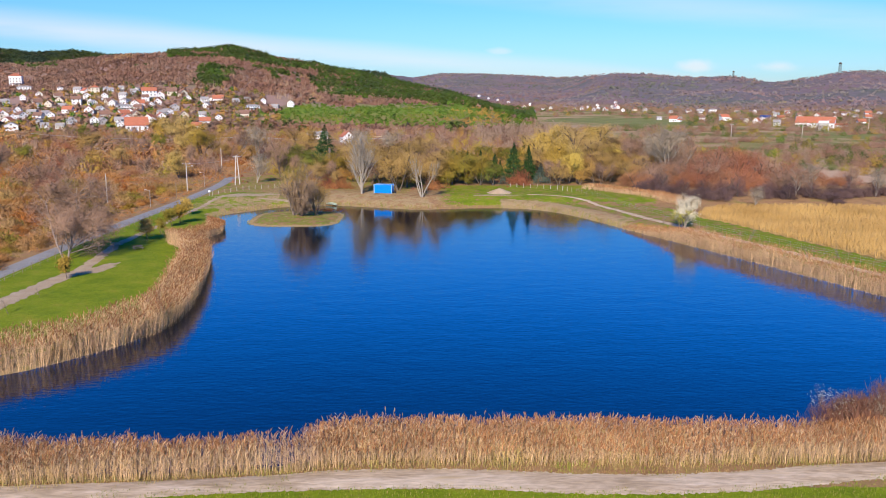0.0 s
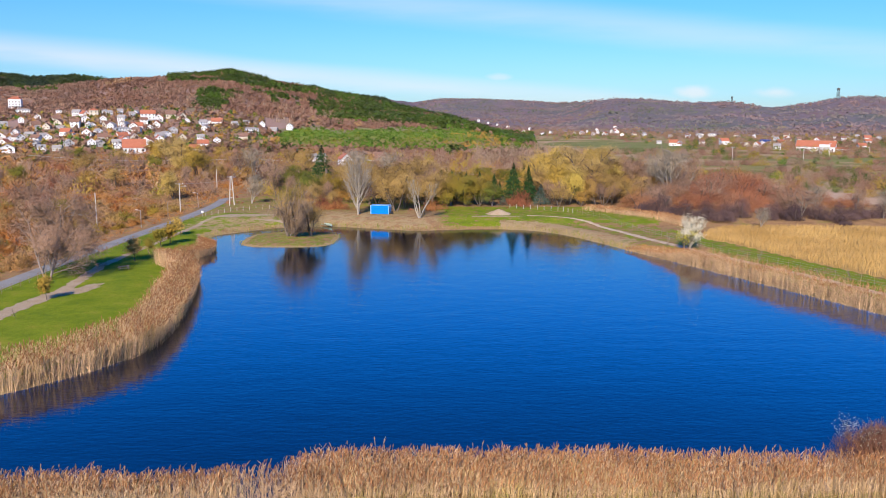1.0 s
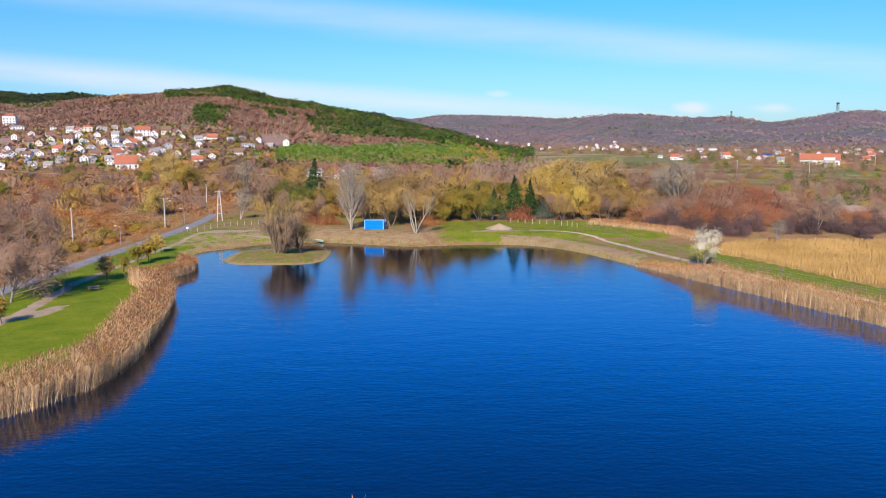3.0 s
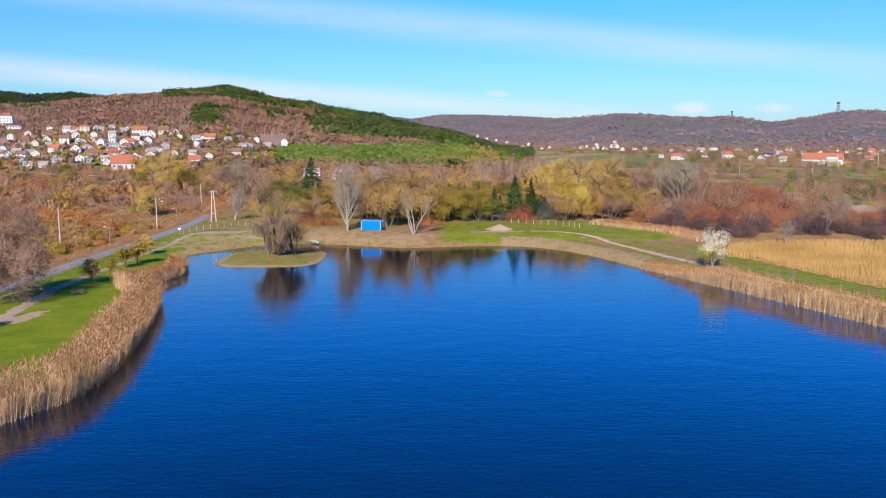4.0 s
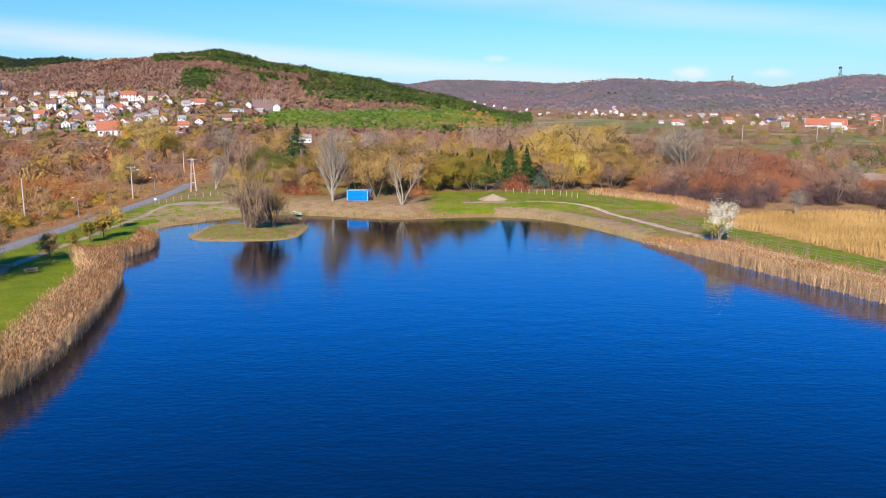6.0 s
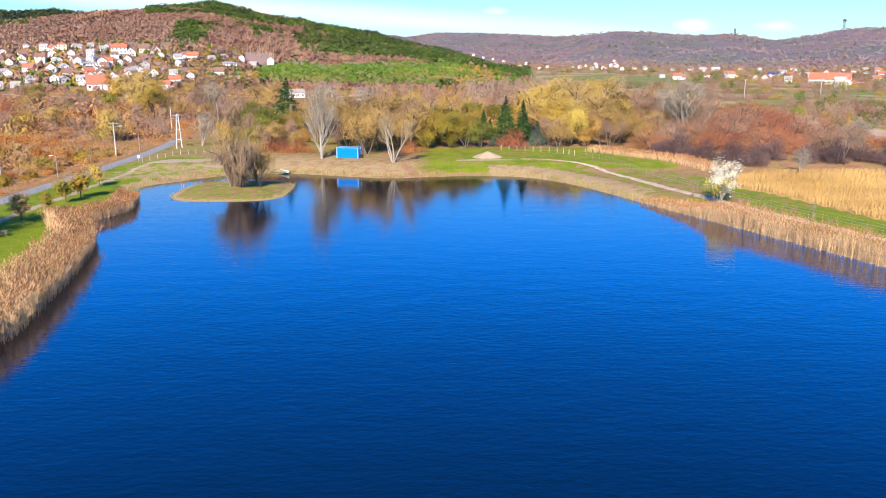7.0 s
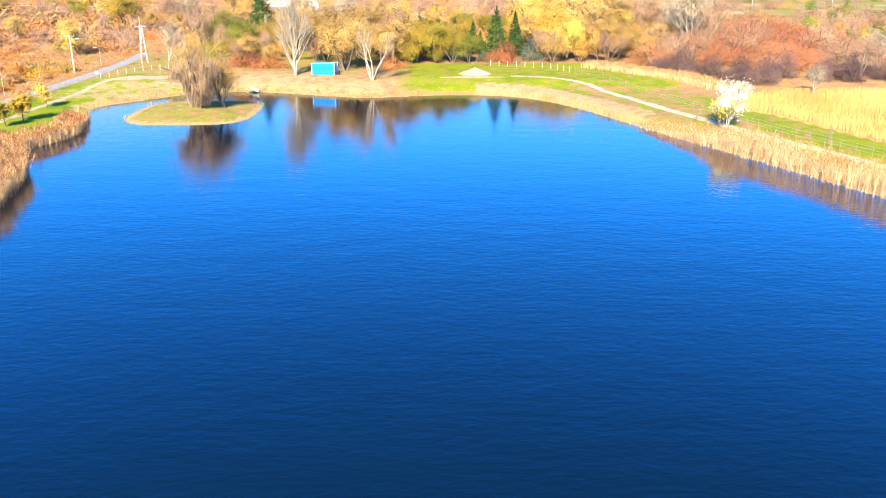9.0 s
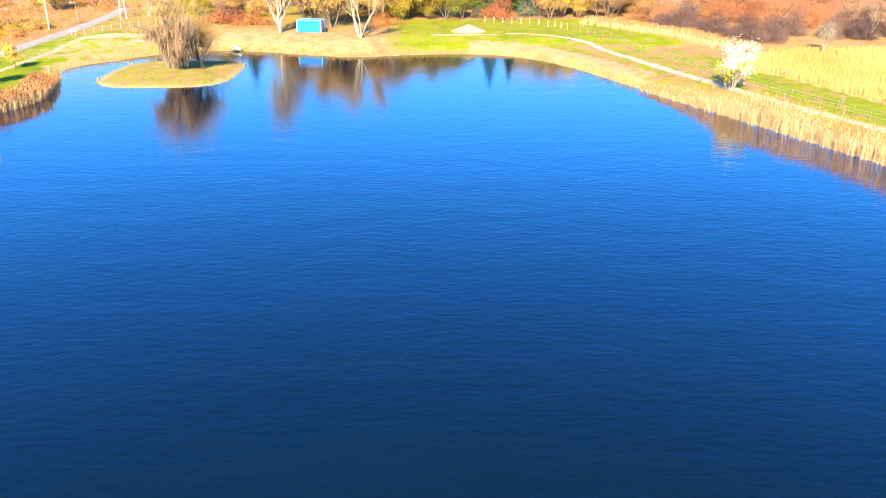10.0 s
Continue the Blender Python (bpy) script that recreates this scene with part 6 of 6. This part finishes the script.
# ---- blue container ----
cont = tagged(new("container"), "bright blue site container on the far bank", "container")
part("body", boxed((-2.6, 2.6, -1.1, 1.1, 0.2, 2.45)), M_BLUE, cont)
for i in range(24):
    rib = part("rib", boxed((-0.05, 0.05, -1.15, -1.1 - 0.002, 0.32, 2.33)), M_BLUE, cont) if i == 0 else None
    if rib:
        first_rib = rib
        rib.location.x = -2.4
    else:
        o = first_rib.copy()
        scene.collection.objects.link(o)
        o.location.x = -2.4 + i * 0.208
for sx in (-1, 1):
    for sy in (-1, 1):
        part("corner_post", boxed((sx * 2.62 - 0.13, sx * 2.62 + 0.13, sy * 1.12 - 0.09, sy * 1.12 + 0.09, 0.0, 2.52)), M_BLUE_PALE, cont, "pale blue corner post")
for sy in (-1, 1):
    part("top_rail", boxed((-2.49, 2.49, sy * 1.12 - 0.06, sy * 1.12 + 0.06, 2.4, 2.52)), M_BLUE_PALE, cont, "pale blue rail")
    part("bottom_rail", boxed((-2.49, 2.49, sy * 1.12 - 0.06, sy * 1.12 + 0.06, 0.02, 0.18)), M_BLUE, cont)
door = part("door", boxed((2.602, 2.66, -0.98, -0.02, 0.25, 2.38), (2.602, 2.66, 0.02, 0.98, 0.25, 2.38)), M_BLUE_PALE, cont, "pale blue end doors")
part("lock_bar", rodded(((2.7, -0.4, 0.3), (2.7, -0.4, 2.3), 0.03, 0.03, 6), ((2.7, 0.4, 0.3), (2.7, 0.4, 2.3), 0.03, 0.03, 6)), M_STEEL, door)
cont.matrix_basis = pose(-17.3, 241.5, land_z(-17.3, 241.5) - 0.02, 0, 0, -12)
drum = part("oil_drum", rodded(((0, 0, 0), (0, 0, 0.9), 0.32, 0.32, 14), ((0, 0, 0.28), (0, 0, 0.32), 0.34, 0.34, 14), ((0, 0, 0.58), (0, 0, 0.62), 0.34, 0.34, 14)), M_DARK)
drum.matrix_basis = pose(-14.1, 240.4, land_z(-14.1, 240.4))
tagged(drum, "dark drum beside the blue container", "drum")

# ---- rowing boat ----
boat = tagged(new("rowing_boat"), "faded pale green rowing boat drawn up on the bank", "boat")
bm = bmesh.new()
sect = []
for i in range(9):
    t = i / 8
    wd = 0.72 * (1 - (2 * abs(t - 0.45)) ** 2.4 * (0.9 if t > 0.45 else 0.35))
    sh = 0.45 + 0.25 * max(0, t - 0.5) ** 2 * 4
    x = -2.2 + 4.4 * t
    sect.append([bm.verts.new(q) for q in ((x, -wd, sh), (x, -wd * 0.75, 0.12), (x, 0, 0.0), (x, wd * 0.75, 0.12), (x, wd, sh), (x, wd - 0.05, sh), (x, wd * 0.68, 0.17), (x, 0, 0.06), (x, -wd * 0.68, 0.17), (x, -wd + 0.05, sh))])
for a, b_ in zip(sect, sect[1:]):
    for k in range(10):
        bm.faces.new((a[k], b_[k], b_[(k + 1) % 10], a[(k + 1) % 10]))
bm.faces.new(sect[0]), bm.faces.new(sect[-1][::-1])
part("hull", bm, M_BOAT, boat)
for x in (-1.2, 0.1, 1.2):
    part("thwart", boxed((x - 0.12, x + 0.12, -0.5, 0.5, 0.3, 0.34)), M_WOOD, boat)
boat.matrix_basis = pose(-31.2, 230.3, land_z(-31.2, 230.3) + 0.12, 6, 0, -48)


# ---- poles, lamps and wires ----
def utility_pole(x, y, h, arm=True, label="weathered concrete utility pole beside the lane", lamp=False, turn=0.0):
    base = tagged(new("utility_pole"), label, "utility pole")
    part("shaft", rodded(((0, 0, -0.3), (0, 0, h), 0.17, 0.11, 8)), M_CONCRETE, base)
    if arm:
        part("crossarm", boxed((-1.1, 1.1, -0.06, 0.06, h - 0.35, h - 0.23)), M_STEEL, base)
        for k in (-1, 0, 1):
            part("insulator", rodded(((k, 0, h - 0.23), (k, 0, h + 0.05), 0.05, 0.07, 6)), M_WHITE, base)
    if lamp:
        part("lamp_arm", rodded(((0, 0, h - 1.2), (1.5, 0, h - 0.9), 0.04, 0.03, 6)), M_STEEL, base)
        part("lamp_head", boxed((1.4, 2.1, -0.14, 0.14, h - 0.95, h - 0.8)), M_WHITE, base)
    base.matrix_basis = pose(x, y, land_z(x, y), 0, 0, turn)
    return base


utility_pole(-85.6, 211, 9.7, False)
utility_pole(-78.2, 254.3, 8.7, True, lamp=True, label="concrete utility pole with a street light")
utility_pole(-86.6, 329, 7.6, False)
utility_pole(-90.6, 404, 9.0, True, label="tall utility pole with a crossarm above the scrub")
for x, y in ((182, 512), (238, 538), (351, 669), (285, 600), (420, 760)):
    utility_pole(x, y, 10, True, label="pale utility pole in the meadows")
aframe = tagged(new("double_pole"), "double concrete power pole with braces", "utility pole")
for s in (-1, 1):
    part("leg", rodded(((s * 0.75, 0, -0.3), (s * 0.2, 0, 9.4), 0.17, 0.13, 8)), M_CONCRETE, aframe)
for z in (2.4, 5.0, 7.4):
    part("brace", boxed((-0.55 + z * 0.05, 0.55 - z * 0.05, -0.06, 0.06, z, z + 0.15)), M_CONCRETE, aframe)
part("crossarm", boxed((-1.2, 1.2, -0.07, 0.07, 9.0, 9.14)), M_STEEL, aframe)
aframe.matrix_basis = pose(-66.5, 269.7, land_z(-66.5, 269.7), 0, 0, 10)


def wire(a, b_, sag, label="thin sagging power cable"):
    a, b_ = np.array(a), np.array(b_)
    t = np.linspace(0, 1, 14)[:, None]
    p = a + (b_ - a) * t - np.array((0, 0, 1)) * sag * 4 * t * (1 - t)
    v, f = tubes([(p, np.full(14, 0.03), 4)], 4)
    tagged(link("power_cable", grid_mesh("power_cable", v, f), M_STEEL), label, "cable", group="cables between the poles")


for k in (-0.9, 0.9):
    wire((-66.5 + k, 269.7, 10.2), (-90.6 + k, 404, 9.9), 1.2)
    wire((-90.6 + k, 404, 9.9), (-210 + k, 430, 10), 2.0)
    wire((-90.6 + k, 404, 9.9), (-20 + k, 400, 10), 1.6)
wire((-78.2, 254.3, 9.5), (-66.5, 269.7, 9.8), 0.3)


def street_lamp(x, y, h=4.6):
    base = tagged(new("street_lamp"), "slim grey street lamp beside the lane", "street lamp", "street lamps")
    part("pole", rodded(((0, 0, -0.2), (0, 0, h), 0.07, 0.045, 8)), M_STEEL, base)
    part("arm", rodded(((0, 0, h - 0.03), (-0.9, 0, h + 0.1), 0.03, 0.025, 6)), M_STEEL, base)
    part("lamp_head", boxed((-1.35, -0.75, -0.12, 0.12, h + 0.06, h + 0.18)), M_WHITE, base)
    base.matrix_basis = pose(x, y, land_z(x, y))


for x, y in ((-77.9, 172), (-77.2, 218), (-76.2, 266)):
    street_lamp(x, y)
pole_w = part("wooden_pole", rodded(((0, 0, -0.2), (0, 0, 6.2), 0.1, 0.08, 7)), M_WOOD)
pole_w.matrix_basis = pose(-71.5, 222, land_z(-71.5, 222))
tagged(pole_w, "bare wooden pole beside the lane", "pole")


# ---- fences ----
def fence(name, line, gap, h, r, material, label, wires=(0.4, 0.75, 1.1)):
    base = tagged(new(name), label, "fence")
    line = np.array(line, float)
    seg = np.hypot(*np.diff(line, axis=0).T)
    s = np.concatenate([[0], np.cumsum(seg)])
    n = int(s[-1] / gap) + 1
    at = np.arange(n) * gap
    P = np.column_stack([np.interp(at, s, line[:, 0]), np.interp(at, s, line[:, 1])])
    Z = land(P)
    me = None
    rr = random.Random(n)
    for (x, y), z in zip(P, Z):
        if me is None:
            o = part("post", rodded(((0, 0, -0.2), (0, 0, h), r, r * 0.9, 6)), material, base)
            me = o.data
        else:
            o = new("post", me)
            o.parent = base
        o.matrix_basis = pose(x, y, z, rr.uniform(-3, 3), rr.uniform(-3, 3), 0)
    for k in wires:
        v, f = tubes([(np.column_stack([P, Z + k * h / 1.2]), np.full(n, 0.012), 3)], 3)
        link("wire", grid_mesh("wire", v, f), M_STEEL, base)
    return base


fence("wire_fence", [(39, 242), (46, 226), (52.5, 205), (57.2, 185.4), (60.2, 176.3), (67, 160), (76, 138), (86, 112)], 2.7, 1.5, 0.035, M_WOOD, "wire fence on pale thin posts beside the track")
fence("post_fence", [(21, 256.5), (28, 253), (35, 249), (39, 242)], 2.2, 1.3, 0.07, M_CONCRETE, "short fence of pale stout posts", ())
fence("lane_fence", [(-71.6, 100), (-71.9, 135), (-71.8, 160), (-71.3, 200), (-70.3, 222), (-69.3, 238)], 3.0, 1.2, 0.05, M_WOOD, "low wire fence on wooden posts along the lane")
fence("white_fence", [(-67, 241), (-62, 246), (-56, 251), (-48, 254)], 2.0, 1.2, 0.05, M_CONCRETE, "pale post fence beside the bare earth", ())
sign = tagged(new("sign_post"), "small white notice board by the lane", "sign")
part("post", rodded(((0, 0, -0.2), (0, 0, 1.6), 0.04, 0.04, 6)), M_STEEL, sign)
part("board", boxed((-0.3, 0.3, -0.03, 0.03, 1.1, 1.6)), M_WHITE, sign)
sign.matrix_basis = pose(-68.2, 242, land_z(-68.2, 242), 0, 0, 12)


# ---- bare earth, heap, tables ----
def patch(name, cx, cy, rx, ry, turn, material, label, seed, lift=0.06):
    rr = np.random.default_rng(seed)
    n, k = 40, 6
    a = np.arange(n) * 2 * np.pi / n
    wob = 1 + 0.16 * np.sin(a * 3 + seed) + 0.1 * np.sin(a * 7 + 2 * seed) + rr.normal(0, 0.05, n)
    V = [(cx, cy)]
    c, s = math.cos(radians(turn)), math.sin(radians(turn))
    for j in range(1, k + 1):
        x, y = rx * wob * np.cos(a) * j / k, ry * wob * np.sin(a) * j / k
        V += list(zip(cx + x * c - y * s, cy + x * s + y * c))
    V = np.array(V)
    z = land(V) + lift * np.concatenate([[1], np.repeat(np.linspace(1, 0.1, k), n)])
    bm = bmesh.new()
    vs = [bm.verts.new((*p, q)) for p, q in zip(V, z)]
    for i in range(n):
        bm.faces.new((vs[0], vs[1 + i], vs[1 + (i + 1) % n]))
        for j in range(k - 1):
            o, q = 1 + j * n, 1 + (j + 1) * n
            bm.faces.new((vs[o + i], vs[q + i], vs[q + (i + 1) % n], vs[o + (i + 1) % n]))
    return tagged(part(name, bm, material, smooth=True), label, "bare ground", kind="structure")


patch("trim_earth_1", -56.5, 236.5, 9, 3.2, 8, M_SAND, "bare sandy patch by the shore", 1)
patch("trim_earth_2", -60.7, 142, 1.9, 5.2, -18, M_SAND, "worn earth under the big tree", 2)
patch("trim_earth_3", 15.5, 236, 7, 1.0, 0, M_SAND, "trodden earth round the heap", 3)
patch("trim_earth_4", -46, 231.5, 5, 1.0, 0, M_SAND, "sandy strip behind the island", 4)
M_PASTURE = surface("pasture_green", [(0.3, (0.145, 0.162, 0.025)), (0.55, (0.212, 0.208, 0.043)), (0.75, (0.281, 0.230, 0.076))], 0.05, 0.95, 1.2, 0.4, 0.1)
M_STUBBLE = surface("pale_stubble", [(0.3, (0.42, 0.27, 0.15)), (0.7, (0.54, 0.37, 0.23))], 0.08, 0.95, 1.2, 0.4, 0.1)
for i_, (cx, cy, rx, ry, turn, m_, lab_) in enumerate(((143, 292, 17, 26, -20, M_STUBBLE, "pale stubble strip among hedges"), (160, 345, 36, 14, -12, M_PASTURE, "green pasture strip in the valley"), (158, 405, 50, 13, -6, M_PASTURE, "green pasture strip in the valley"),
                                                       (300, 560, 80, 42, -10, M_PASTURE, "green pasture below the village"), (205, 880, 80, 130, 10, M_PASTURE, "green meadow before the far hamlet"), (70, 452, 30, 4, 2, M_STUBBLE, "pale bare strip behind the trees"))):
    patch("trim_pasture_%d" % (i_ + 1), cx, cy, rx, ry, turn, m_, lab_, 20 + i_, 0.2)
bm = bmesh.new()
n, k = 26, 8
rings = [[bm.verts.new((0, 0, 1.55))]]
for j in range(1, k + 1):
    t = j / k
    rings.append([bm.verts.new((3.6 * t * math.cos(6.283 * i / n) * (1 + 0.12 * math.sin(i * 1.7)), 2.6 * t * math.sin(6.283 * i / n), 1.55 * (1 - t) ** 0.85 + 0.14 * noise.noise(Vector((i * 0.5, j * 0.9, 1))) * (1 - t) - 0.05)) for i in range(n)])
for i in range(n):
    bm.faces.new((rings[0][0], rings[1][i], rings[1][(i + 1) % n]))
    for j in range(1, k):
        bm.faces.new((rings[j][i], rings[j + 1][i], rings[j + 1][(i + 1) % n], rings[j][(i + 1) % n]))
heap = tagged(part("soil_mound", bm, M_SAND, smooth=True), "small heap of pale earth on the grass", "heap")
heap.matrix_basis = pose(16.3, 240.5, land_z(16.3, 240.5))


def picnic_table(x, y, turn):
    base = tagged(new("picnic_table"), "weathered wooden picnic table under the bare tree", "picnic table", "picnic tables")
    for i in range(5):
        part("top_plank", boxed((-0.95, 0.95, -0.38 + i * 0.155, -0.24 + i * 0.155, 0.72, 0.76)), M_WOOD, base)
    for s in (-1, 1):
        part("bench_plank", boxed((-0.95, 0.95, s * 0.72 - 0.13, s * 0.72 + 0.13, 0.42, 0.46)), M_WOOD, base)
        part("leg", rodded(((s * 0.7, -0.7, -0.03), (s * 0.7, -0.25, 0.72), 0.045, 0.045, 4), ((s * 0.7, 0.7, -0.03), (s * 0.7, 0.25, 0.72), 0.045, 0.045, 4)), M_WOOD, base)
        part("crossbar", boxed((s * 0.7 - 0.03, s * 0.7 + 0.03, -0.8, 0.8, 0.34, 0.42)), M_WOOD, base)
    base.matrix_basis = pose(x, y, land_z(x, y), 0, 0, turn)


picnic_table(-60, 159.7, 35)
picnic_table(-65.4, 163, 20)
for ob in scene.objects:
    if "used" in ob:
        del ob["used"]
